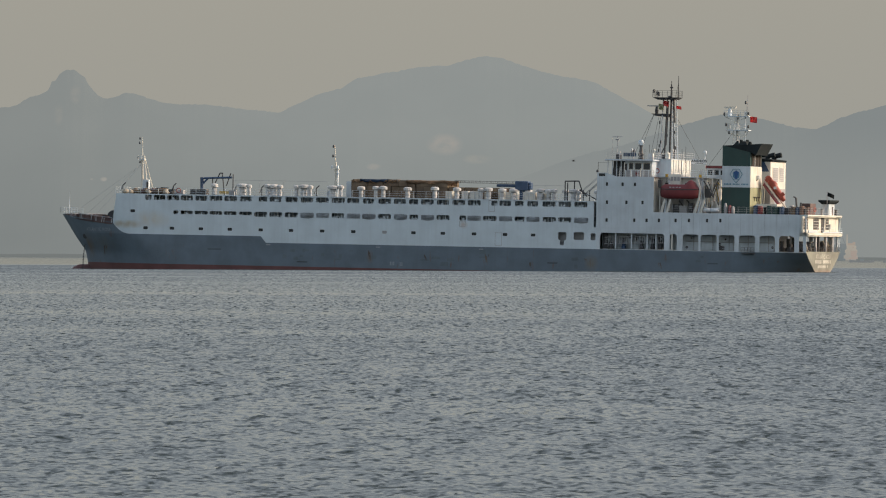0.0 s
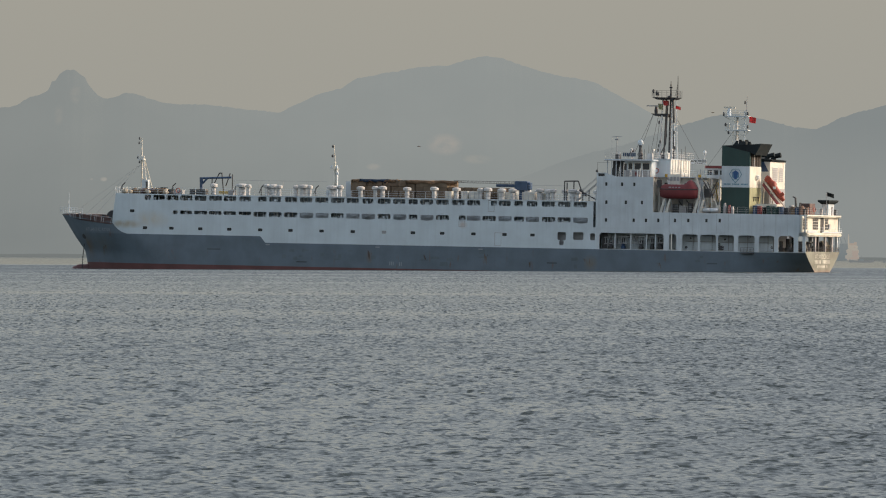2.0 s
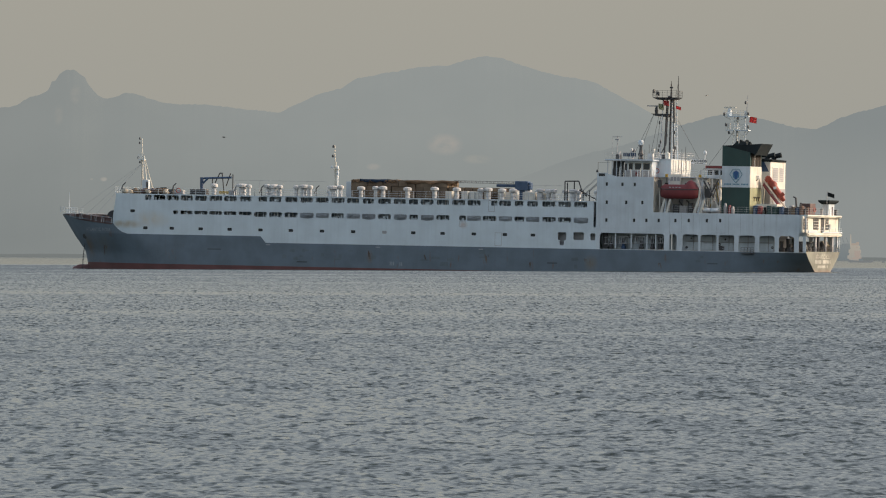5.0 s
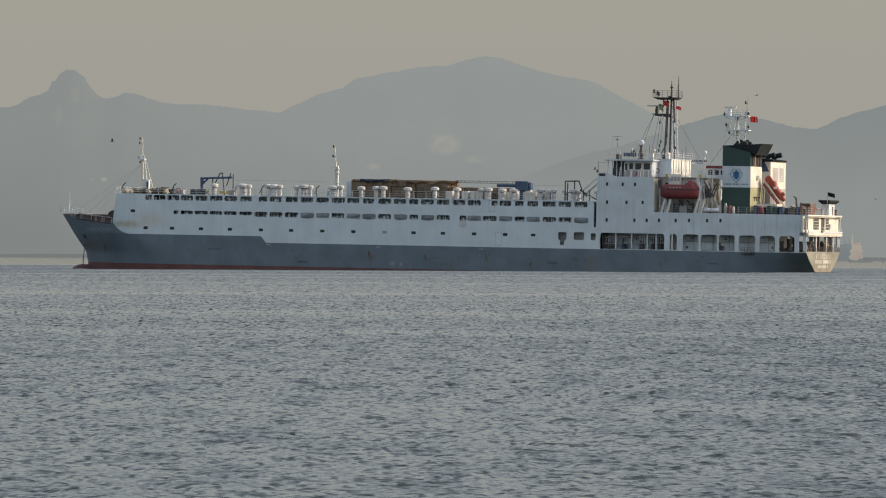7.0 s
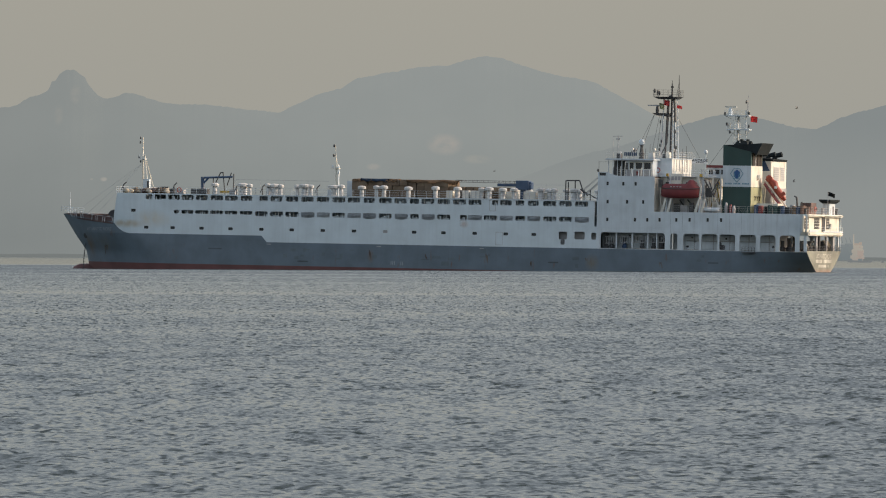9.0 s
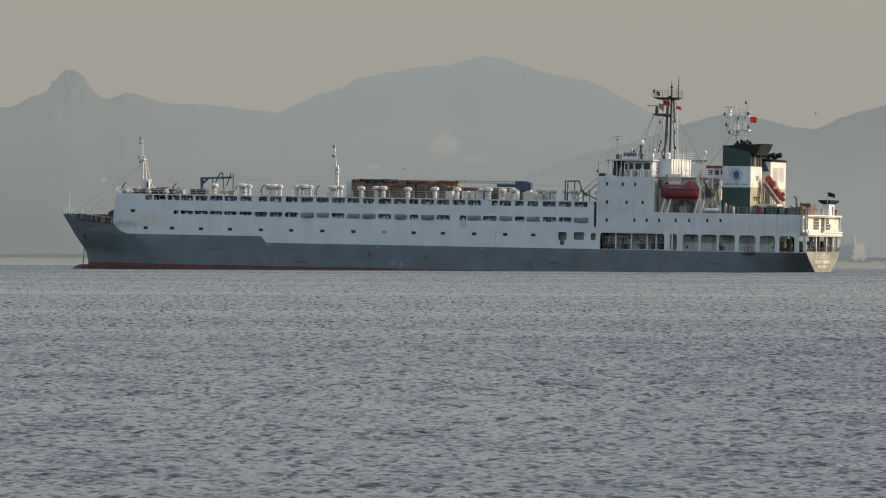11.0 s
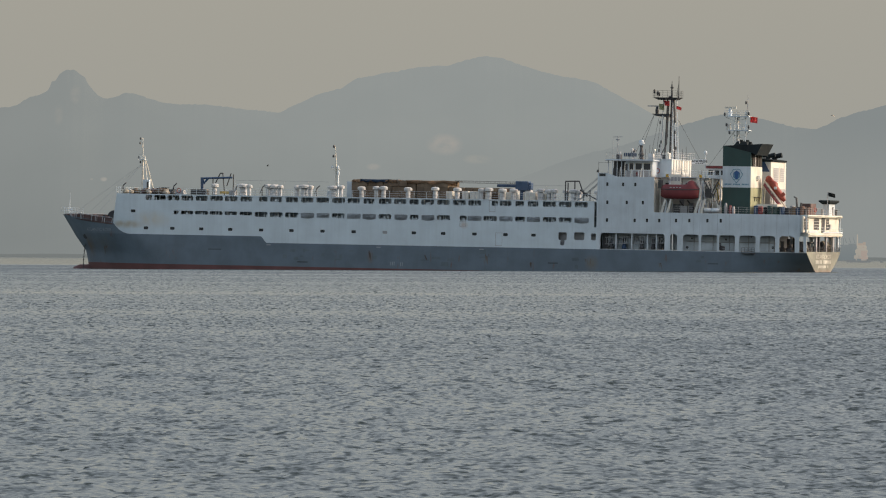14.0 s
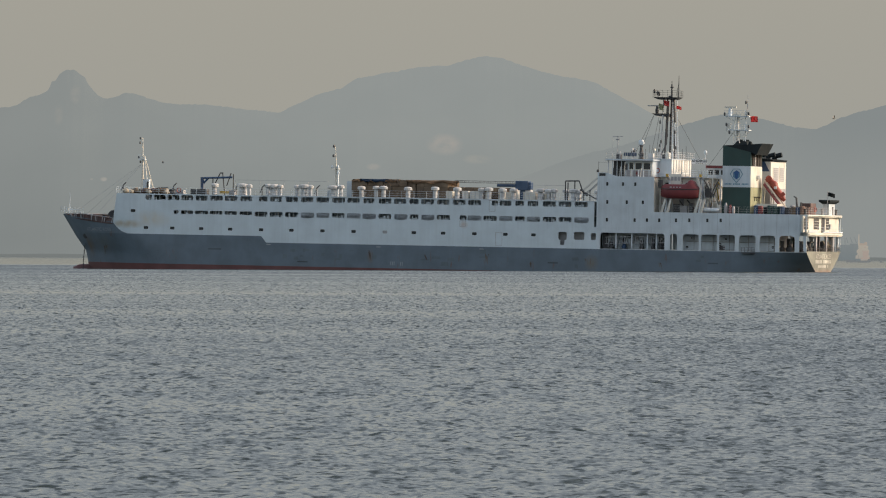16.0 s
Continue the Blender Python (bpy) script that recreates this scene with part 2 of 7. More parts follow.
# the first two patches paint sunlit rock faces onto the left peak
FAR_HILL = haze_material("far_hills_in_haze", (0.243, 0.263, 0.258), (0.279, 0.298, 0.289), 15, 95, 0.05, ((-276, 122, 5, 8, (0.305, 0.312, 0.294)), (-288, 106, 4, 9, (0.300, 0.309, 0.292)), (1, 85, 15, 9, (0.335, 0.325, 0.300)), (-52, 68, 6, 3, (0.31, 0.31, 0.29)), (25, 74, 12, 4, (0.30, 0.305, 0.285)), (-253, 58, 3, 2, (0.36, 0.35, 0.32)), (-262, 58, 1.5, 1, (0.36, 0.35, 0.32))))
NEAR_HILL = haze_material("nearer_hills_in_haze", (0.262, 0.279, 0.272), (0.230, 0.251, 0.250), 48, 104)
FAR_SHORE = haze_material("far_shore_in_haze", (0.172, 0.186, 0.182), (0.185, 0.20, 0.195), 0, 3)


# glowing haze tones: pale paints the ship's sunlit end, grey its shaded side
FAR_PALE = haze_material("pale_paint_in_haze", (0.335, 0.315, 0.28), (0.40, 0.36, 0.30), 0, 12)
FAR_GREY = haze_material("grey_paint_in_haze", (0.180, 0.206, 0.213), (0.205, 0.226, 0.229), 0, 12)
FAR_RED = haze_material("red_paint_in_haze", (0.37, 0.305, 0.265), (0.37, 0.31, 0.27), 0, 12)
FAR_ORANGE = haze_material("orange_paint_in_haze", (0.37, 0.31, 0.26), (0.37, 0.31, 0.26), 0, 12)
FAR_DARK = haze_material("dark_paint_in_haze", (0.18, 0.192, 0.195), (0.20, 0.21, 0.212), 0, 3)


# ---- mesh helpers ----
def box(bm, x0, x1, y0, y1, z0, z1):
    v = [bm.verts.new(p) for p in ((x0, y0, z0), (x1, y0, z0), (x1, y1, z0), (x0, y1, z0), (x0, y0, z1), (x1, y0, z1), (x1, y1, z1), (x0, y1, z1))]
    for f in ((3, 2, 1, 0), (4, 5, 6, 7), (0, 1, 5, 4), (1, 2, 6, 5), (2, 3, 7, 6), (3, 0, 4, 7)):
        bm.faces.new([v[i] for i in f])
    return bm


def prism(bm, low, high):
    """A closed solid between two loops of equal length."""
    a = [bm.verts.new(p) for p in low]
    b = [bm.verts.new(p) for p in high]
    n = len(a)
    bm.faces.new(a[::-1])
    bm.faces.new(b)
    for i in range(n):
        bm.faces.new((a[i], a[(i + 1) % n], b[(i + 1) % n], b[i]))
    return bm


def rod(bm, p, q, r, r2=None, n=6):
    p, q = Vector(p), Vector(q)
    d = (q - p).normalized()
    s = d.orthogonal().normalized()
    u = d.cross(s)
    r2 = r if r2 is None else r2
    ring = [(math.cos(2 * math.pi * i / n), math.sin(2 * math.pi * i / n)) for i in range(n)]
    return prism(bm, [p + (s * c + u * k) * r for c, k in ring], [q + (s * c + u * k) * r2 for c, k in ring])


def lathe(bm, cx, cy, profile, n=14):
    """A turned solid about a vertical line; profile: (radius, z) from the bottom up."""
    rows = [[bm.verts.new((cx + r * math.cos(2 * math.pi * i / n), cy + r * math.sin(2 * math.pi * i / n), z)) for i in range(n)] for r, z in profile]
    bm.faces.new(rows[0][::-1])
    bm.faces.new(rows[-1])
    for a, b in zip(rows, rows[1:]):
        for i in range(n):
            bm.faces.new((a[i], a[(i + 1) % n], b[(i + 1) % n], b[i]))
    return bm


def grid(bm, rows, flip=False):
    vs = [[bm.verts.new(p) for p in row] for row in rows]
    for a, b in zip(vs, vs[1:]):
        for i in range(len(a) - 1):
            f = (a[i], a[i + 1], b[i + 1], b[i])
            bm.faces.new(f[::-1] if flip else f)
    return vs


def finish(name, bm, material, smooth=False):
    me = bpy.data.meshes.new(name)
    bm.to_mesh(me)
    bm.free()
    me.materials.append(material)
    if smooth:
        me.shade_smooth()
    return me


def part(name, bm, material, parent, label="", smooth=False):
    ob = new(name, finish(name, bm, material, smooth))
    ob.parent = parent
    return tagged(ob, label)


def B():
    return bmesh.new()


# ---- sea ----
def sea_mesh(name, seed, width, heading, scale, drop=0.0):
    """A fan of choppy water, finer near the shore, with wave trains about one heading."""
    rng = np.random.default_rng(seed)
    r = [46.0]
    while r[-1] < 4880:
        r.append(r[-1] * (1.0022 if r[-1] < 1100 else 1.02))
    r = np.array(r)
    u = np.linspace(-1, 1, 381)
    R, U = np.meshgrid(r, u, indexing="ij")
    half = R * math.tan(radians(4.35)) + width
    X, Y = U * half, R
    step = half / 190
    h = np.zeros_like(X)
    for i in range(56):
        lam = 0.20 * (11.0 ** rng.random())
        a = heading + rng.normal(0, 0.5)
        k = 2 * math.pi / lam
        w = np.clip((lam / step - 2.0) / 1.5, 0, 1)
        amp = scale * 0.0046 * lam ** 0.8
        ph = k * (X * math.cos(a) + Y * math.sin(a)) + rng.random() * 6.28
        s = np.sin(ph)
        h += w * amp * (s + 0.35 * np.cos(2 * ph))
    gust = 0.75 + 0.25 * np.sin(X * 0.05 + Y * 0.021 + seed) * np.sin(Y * 0.047 - X * 0.013)
    h *= gust * np.clip((1 - np.abs(U)) * 12, 0, 1) * np.clip(1.25 - R / 3200, 0.1, 1)
    h -= drop * np.clip((R - 700) / 600, 0, 1)
    co = np.stack([X, Y, h], -1).reshape(-1, 3).astype(np.float32)
    n, c = R.shape
    idx = np.arange(n * c).reshape(n, c)
    quads = np.stack([idx[:-1, :-1], idx[:-1, 1:], idx[1:, 1:], idx[1:, :-1]], -1).reshape(-1, 4).astype(np.int32)
    me = bpy.data.meshes.new(name)
    me.vertices.add(len(co))
    me.vertices.foreach_set("co", co.ravel())
    me.loops.add(quads.size)
    me.loops.foreach_set("vertex_index", quads.ravel())
    me.polygons.add(len(quads))
    me.polygons.foreach_set("loop_start", np.arange(0, quads.size, 4, dtype=np.int32))
    me.update(calc_edges=True)
    me.shade_smooth()
    me.materials.append(WATER)
    return me


def build_sea():
    a = tagged(new("water", sea_mesh("water", 3, 7.0, 0.25, 0.8)), "grey-blue choppy sea with short wind waves", "sea", kind="structure")
    b = tagged(new("water_chop", sea_mesh("water_chop", 8, 7.0, -0.35, 0.75, 0.2)), "grey wind chop on the sea", "sea", kind="structure")
    bm = B()
    grid(bm, [[(x, y, -0.45) for x in (-9000, -3000, -1000, -200, 0, 200, 1000, 3000, 9000)] for y in (-4000, -500, -50, 50, 400, 1200, 4890)])
    tagged(new("water_far", finish("water_far", bm, WATER)), "open sea reaching to the far shore", "sea", kind="structure")
    return a, b


# ---- far land ----
def profile_at(points, x):
    return float(np.interp(x, [p[0] for p in points], [p[1] for p in points]))


def hill_range(name, label, points, y0, material, seed, x0, x1):
    """A ridge of hills with spurs towards the sea; points: (x, height) of its crest."""
    bm = B()
    xs = np.arange(x0, x1 + 1, 1.4)
    rows = []
    for j in range(16):
        v = j / 15
        row = []
        for x in xs:
            crest = profile_at(points, x) * 1.013 + 2.6
            crest += 1.1 * noise.fractal(Vector((x * 0.05, seed, 0)), 1.0, 2.0, 4) + 0.6 * noise.noise(Vector((x * 0.33, seed, 3))) + 0.4 * noise.noise(Vector((x * 0.8, seed, 5)))
            if v <= 0.8:
                w = v / 0.8
                z = crest * w ** 1.15 * (1 + 0.16 * (1 - w) * noise.fractal(Vector((x * 0.018, w * 2.0, seed)), 1.0, 2.0, 4))
            else:
                z = crest * (1 - (v - 0.8) * 1.2)
            row.append((x, y0 + v * 110, max(z, -1.0)))
        rows.append(row)
    grid(bm, rows)
    return tagged(new(name, finish(name, bm, material, True)), label, "hills", kind="structure")


def build_land():
    far = [(-420, 100), (-329.6, 108.5), (-321.1, 109.4), (-311.3, 115.7), (-302.8, 117.9), (-297.7, 120.4), (-295.2, 124.6), (-294.3, 128.0), (-292.2, 127.1), (-289.2, 131.8), (-286.2, 134.7), (-282.0, 136.4), (-277.3, 136.0), (-273.1, 133.5), (-269.3, 130.6), (-267.1, 125.6), (-263.7, 121.4), (-258.6, 116.4), (-253.1, 113.9), (-245.9, 116.4), (-239.1, 119.4), (-231.9, 118.6), (-222.1, 115.3), (-211.9, 112.4),
           (-203, 111), (-182, 111), (-153, 108), (-123, 105), (-111, 111), (-98, 117), (-77, 123.5), (-65, 130.5), (-44, 134.7), (-18.5, 139.2), (2.5, 140.3), (12, 143), (22, 146), (32, 148.3),
           (42, 146.2), (57, 141.5), (70, 137.2), (84, 133.8), (99, 131.8), (116, 127), (137, 116), (158, 104.6), (181, 95), (220, 80), (300, 50), (450, 40)]
    near = [(-80, 2), (20, 40), (48, 52), (65, 59.5), (90, 69.5), (116, 76.3), (141, 83), (174, 94.5), (195, 101.3), (212, 103.4), (233, 100.5), (258, 94), (275, 92.5), (292, 100), (308, 106.3), (329, 110.6), (370, 118), (450, 100)]
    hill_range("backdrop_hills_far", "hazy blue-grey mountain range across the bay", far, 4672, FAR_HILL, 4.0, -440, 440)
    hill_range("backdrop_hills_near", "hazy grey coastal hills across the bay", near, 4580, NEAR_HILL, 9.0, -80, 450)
    bm = B()
    for i in range(110):
        x = -440 + i * 8.0
        h = 2.1 + 0.5 * noise.noise(Vector((x * 0.03, 1, 1)))
        box(bm, x, x + 8.0, 4500, 4560, -1.0, h)
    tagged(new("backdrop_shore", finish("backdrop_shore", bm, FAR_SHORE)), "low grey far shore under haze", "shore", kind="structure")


# ---- ship ----
SHIP_AT = Matrix.Translation((0, 975, -0.11)) @ pose(0, 0, 0, 0, 0, -18) @ pose(0, 0, 0, 0, 0.86, 0)
TOP, HOUSE, POOP, FC = 11.15, 15.0, 9.65, 6.3
X_END = 57.6


def stem(z):
    return float(np.interp(z, (-3, -0.9, 0.5, 2.0, 4.3, 7.9, 11.5), (-62.24, -62.34, -62.54, -62.89, -64.64, -67.04, -68.64)))


def half_breadth(x, z):
    """Half the ship's width at a station and a height."""
    le = float(np.interp(z, (-1, 2.5, 4.85, 7.9), (18.5, 16.3, 15.2, 16)))
    t = min(max((x - stem(z)) / le, 0), 1)
    b = 9 * math.sin(math.pi / 2 * t) ** 0.85 if t > 0 else 0.0
    if x > 36 and z < 4:
        k = min(max(x - 40, 0) / 17.6, 1) ** 4
        b = b * (1 - k) + k * float(np.interp(z, (-2.5, -0.6, 0.2, 0.7, 1.4, 3.0, 4), (0.4, 1.3, 2.4, 3.4, 4.9, 7.7, 9)))
    return b


def side_y(x, z):
    return 9 - half_breadth(x, min(z, 7.9))


def hull_strip(z_of, x_of, n_x, n_z, inset=0.0):
    """Both sides of a hull band. z_of(s, v) gives heights, x_of(s, z) the stations."""
    bm = B()
    for side in (-1, 1):
        rows = []
        for j in range(n_z + 1):
            row = []
            for i in range(n_x + 1):
                s = i / n_x
                z = z_of(s, j / n_z)
                x = x_of(s, z)
                row.append((x, 9 + side * max(half_breadth(x, z) - inset, 0), z))
            rows.append(row)
        grid(bm, rows, side == 1)
    return bm


def wall_plate(bm, x0, x1, z0, z1, holes, thick=0.12, y_of=side_y, void=None, corner=0.2, low=None):
    """A steel side wall on both sides of the ship with real openings (x0, x1, z0, z1), their corners cut."""
    xs = {x0, x1, *[h[0] for h in holes], *[h[1] for h in holes]}
    zs = {z0, z1, *[h[2] for h in holes], *[h[3] for h in holes]}
    if void:
        xs |= {void[0], void[1]}
        zs |= {void[2], void[3]}
    x = x0
    while x < x1:
        xs.add(round(x, 3))
        x += 1.5 if x < -38 else 6.0
    xs, zs = sorted(v for v in xs if x0 <= v <= x1), sorted(v for v in zs if z0 <= v <= z1)
    blocks = list(holes) + ([void] if void else [])

    def solid(i, j):
        if not (0 <= i < len(xs) - 1 and 0 <= j < len(zs) - 1):
            return False
        cx, cz = (xs[i] + xs[i + 1]) / 2, (zs[j] + zs[j + 1]) / 2
        return not any(h[0] < cx < h[1] and h[2] < cz < h[3] for h in blocks)

    for side in (-1, 1):
        memo = {}

        def vert(x, z, d):
            key = (x, z, d)
            if key not in memo:
                y = y_of(x, z) + d
                memo[key] = bm.verts.new((x, y if side < 0 else 18 - y, z))
            return memo[key]

        def face(*p):
            q = [vert(*a) for a in p]
            bm.faces.new(q if side < 0 else q[::-1])

        for i in range(len(xs) - 1):
            for j in range(len(zs) - 1):
                if not solid(i, j):
                    continue
                a, b, c, d = xs[i], xs[i + 1], zs[j], zs[j + 1]
                face((a, c, 0), (b, c, 0), (b, d, 0), (a, d, 0))
                face((a, d, thick), (b, d, thick), (b, c, thick), (a, c, thick))
                if not solid(i - 1, j):
                    face((a, c, 0), (a, d, 0), (a, d, thick), (a, c, thick))
                if not solid(i + 1, j):
                    face((b, d, 0), (b, c, 0), (b, c, thick), (b, d, thick))
                if not solid(i, j - 1):
                    face((b, c, 0), (a, c, 0), (a, c, thick), (b, c, thick))
                if not solid(i, j + 1):
                    face((a, d, 0), (b, d, 0), (b, d, thick), (a, d, thick))
        for h in holes:
            k = min(corner, (h[1] - h[0]) * 0.3, (h[3] - h[2]) * 0.35)
            for hx, sx in ((h[0], 1), (h[1], -1)):
                for hz, sz, r in ((h[2], 1, k if low is None else low), (h[3], -1, k)):
                    arc = [(hx + sx * r * (1 - math.sin(q)), hz + sz * r * (1 - math.cos(q))) for q in (0, math.pi / 6, math.pi / 3, math.pi / 2)]
                    for p1, p2 in zip(arc, arc[1:]):
                        tri = [(hx, hz), p1, p2]
                        if sx * sz < 0:
                            tri = tri[::-1]
                        face(*[(p, q, 0.004) for p, q in tri])
                        face(*[(p, q, thick - 0.004) for p, q in tri[::-1]])
    return bm


# openings of the two animal decks: starts and ends along the ship
UPPER = [-49.15, -48.05, -47.7, -45.8, -45.5, -43.5, -43.2, -41.2, -40.8, -38.8, -38.4, -36.3, -36.0, -33.9, -33.4, -31.5, -30.3, -28.9, -28.5, -26.5, -25.9, -23.9, -23.4, -21.4, -20.9, -18.8, -18.3, -16.2,
         -15.8, -13.8, -13.2, -11.4, -10.7, -8.6, -8.2, -6.2, -5.7, -4.2, -3.8, -1.7, -1.2, 0.8, 1.3, 3.4, 3.8, 5.9, 7.6, 8.6, 8.9, 10.8, 11.4, 12.8, 13.4, 15.1, 15.8, 17.9, 18.4, 20.4, 20.9, 23.0]
LOWER = [-44.4, -43.6, -43.2, -41.2, -40.9, -38.7, -38.4, -36.3, -36.0, -33.9, -33.5, -31.4, -31.0, -28.9, -28.5, -26.4, -26.0, -23.8, -23.4, -21.2, -20.8, -18.7, -18.3, -16.2, -15.8, -13.6,
         -13.3, -11.1, -10.7, -8.6, -8.1, -6.0, -5.6, -4.2, -3.7, -1.6, -1.2, 0.9, 2.5, 3.6, 3.8, 6.0, 6.3, 8.5, 8.9, 11.0, 11.4, 13.0, 13.3, 15.4, 15.9, 18.0, 18.4, 20.5, 20.9, 23.2]
COVERED = (9, 10, 12, 13, 15, 17, 20, 22, 24, 27)
PORTS = [-49.0, -44.6, -39.8, -35.0, -29.9, -24.9, -19.8, -14.7, -9.6, -4.9, -0.15, 4.9, 9.9, 14.4]
HOUSE_PORTS = [(26.05, 13.83), (28.55, 13.83), (30.5, 13.85), (26.1, 11.06), (29.2, 11.08), (31.75, 11.1), (26.1, 8.35), (30.5, 8.37), (32.45, 8.4), (34.4, 8.42), (37.05, 8.46), (39.15, 8.5), (42.0, 8.53), (44.1, 8.56)]
GALLERY = [(25.1, 35.3), (36.15, 37.3), (38.2, 40.7), (41.05, 43.6), (43.9, 46.4), (47.05, 49.65), (50.3, 52.7), (53.35, 55.75), (56.45, 57.2)]


def build_ship():
    ship = tagged(new("livestock_carrier"), "white and blue-grey livestock carrier ship lying at anchor", "ship")
    ship.matrix_world = SHIP_AT

    def x_full(s, z):
        s = s ** 1.5
        return stem(z) + s * (X_END - stem(z))

    part("boot_topping", hull_strip(lambda s, v: -2.6 + v * 2.85, x_full, 90, 6), BOOT, ship, "dull red antifouling paint", True)
    part("hull", hull_strip(lambda s, v: 0.25 + v * 3.6, x_full, 90, 8), HULL, ship, "blue-grey painted steel hull with rust streaks", True)

    def x_fore(s, z):
        return stem(z) + s * (-29.0 - (z - 3.85) * 0.85 - stem(z))
    part("hull_fore_band", hull_strip(lambda s, v: 3.85 + v * 1.0, x_fore, 50, 3, -0.012), HULL, ship, smooth=True)

    def z_bow(s, v):
        top = float(np.interp(s, (0, 0.66, 0.78, 0.825, 0.868, 0.916, 0.98, 1), (7.75, 6.75, 6.65, 6.1, 5.65, 5.25, 4.92, 4.86)))
        return 4.85 + v * (top - 4.85)

    def x_bow(s, z):
        return stem(z) + s * (-51.8 - stem(z))
    part("bow_flare", hull_strip(z_bow, x_bow, 40, 6), HULL, ship, smooth=True)
    bm = B()
    lathe(bm, 0, 0, [(0.05, 0), (0.8, 0.5), (1.15, 1.4), (1.2, 3.0), (1.1, 6.0)], 12)
    bmesh.ops.rotate(bm, verts=bm.verts, matrix=Matrix.Rotation(radians(90), 3, "Y"))
    bmesh.ops.translate(bm, verts=bm.verts, vec=(-64.9, 9, -1.3))
    part("bulbous_bow", bm, BOOT, ship, "red bulb at the waterline", True)

    # stern plate
    bm = B()
    rows = []
    for j in range(17):
        z = -2.6 + j * (4.1 + 2.6) / 16
        b = half_breadth(X_END, min(z, 3.99))
        rows.append([(X_END + 0.02, 9 - b, z), (X_END + 0.02, 9, z), (X_END + 0.02, 9 + b, z)])
    grid(bm, rows)
    red = B()
    rows = []
    for j in range(7):
        z = -2.6 + j * (0.62 + 2.6) / 6
        b = half_breadth(X_END, z)
        rows.append([(X_END + 0.04, 9 - b, z), (X_END + 0.04, 9, z), (X_END + 0.04, 9 + b, z)])
    grid(red, rows)
    part("transom_boot_topping", red, BOOT_FADED, ship, "faded orange-red antifouling paint")
    part("transom", bm, TRANSOM, ship, "sunlit grey transom with rust below")

    # white sides with two rows of openings
    holes = [(a, b, 10.2, 10.98) for a, b in zip(UPPER[::2], UPPER[1::2])]
    holes += [(a, b, 8.06 if a < -31.2 else 7.86, 8.62) for a, b in zip(LOWER[::2], LOWER[1::2])]
    holes += [(x - 0.38, x + 0.38, 5.6, 6.06) for x in PORTS] + [(-51.2 - 0.4, -51.2 + 0.4, 8.2, 8.68)]
    holes += [(18.4, 19.75, 5.15, 6.35), (18.7, 19.4, 4.35, 5.15), (20.9, 22.55, 5.2, 6.38), (23.6, 24.4, 5.2, 6.25), (24.05, 24.45, 7.2, 11.05)]
    bm = B()
    wall_plate(bm, -51.8, 24.5, 3.85, TOP, holes, void=(-51.8, -30.0, 3.85, 4.85))
    part("side_wall", bm, WHITE_SIDE, ship, "white side with two rows of openings")
    bm = B()
    for side in (-1, 1):
        rows = []
        for j in range(9):
            v = j / 8
            row = []
            for i in range(11):
                s = i / 10
                z0 = float(np.interp(s, (0, 0.2, 0.4, 0.62, 0.9, 1), (6.6, 5.97, 5.5, 5.12, 4.88, 4.85)))
                z = z0 + v * (TOP - z0)
                front = -54.8 + (z - 6.5) * 0.15
                x = front + s * (-51.8 - front)
                row.append((x, 9 + side * (half_breadth(x, min(z, 7.9)) + 0.02 * (1 - s)), z))
            rows.append(row)
        grid(bm, rows, side == 1)
    rows = []
    for j in range(5):
        z = 6.3 + j / 4 * (TOP - 6.3)
        x = -54.8 + (z - 6.5) * 0.15
        b = half_breadth(x, min(z, 7.9))
        rows.append([(x, 9 + b * k, z) for k in (-1, -0.5, 0, 0.5, 1)])
    grid(bm, rows, True)
    part("fore_house_front", bm, WHITE_SIDE, ship, "white front with a brown stain")

    # house and poop sides
    holes = [(x - 0.18, x + 0.18, z - 0.28, z + 0.28) for x, z in HOUSE_PORTS] + [(a, b, 3.93, 6.38) for a, b in GALLERY]
    bm = B()
    wall_plate(bm, 24.5, X_END, 3.85, HOUSE, holes, void=(33.5, X_END, POOP, HOUSE), corner=0.45, low=0.06)
    part("house_side", bm, WHITE, ship, "white accommodation side with small ports")

    # decks
    for name, x0, x1, z, m in (("weather_deck", -53.9, 24.4, TOP, DECK_GREY), ("upper_animal_deck", -52, 57, 8.85, INNER), ("lower_animal_deck", -52, 57, 6.55, INNER), ("main_deck", -50, 57.5, 3.9, INNER)):
        bm = B()
        rows = []
        n = 40
        for i in range(n + 1):
            x = x0 + (x1 - x0) * i / n
            b = half_breadth(x, min(z, 7.9)) - 0.14
            rows.append([(x, 9 - b, z), (x, 9 + b, z)])
        low = grid(bm, rows)
        bmesh.ops.solidify(bm, geom=bm.faces[:], thickness=0.1)
        part(name, bm, m, ship)
    bm = B()
    rows = []
    for i in range(15):
        x = stem(6.5) + 0.6 + i / 14 * (-54.6 - stem(6.5) - 0.6)
        b = half_breadth(x, 6.3) - 0.1
        rows.append([(x, 9 - b, FC), (x, 9 + b, FC)])
    grid(bm, rows)
    part("forecastle_deck", bm, DECK, ship)
    part("poop_deck", box(B(), 33.6, X_END, 0.15, 17.85, POOP - 0.12, POOP - 0.01), DECK, ship)
    part("house_roof", box(B(), 24.6, 33.4, 0.14, 17.86, HOUSE - 0.15, HOUSE - 0.01), DECK, ship)
    part("house_front_wall", box(B(), 24.5, 24.62, 0.13, 17.87, TOP, HOUSE - 0.2), WHITE, ship)
    part("house_aft_wall", box(B(), 33.38, 33.5, 0.13, 17.87, POOP, HOUSE - 0.2), CREAM, ship)
    return ship


POST_MESHES = {}


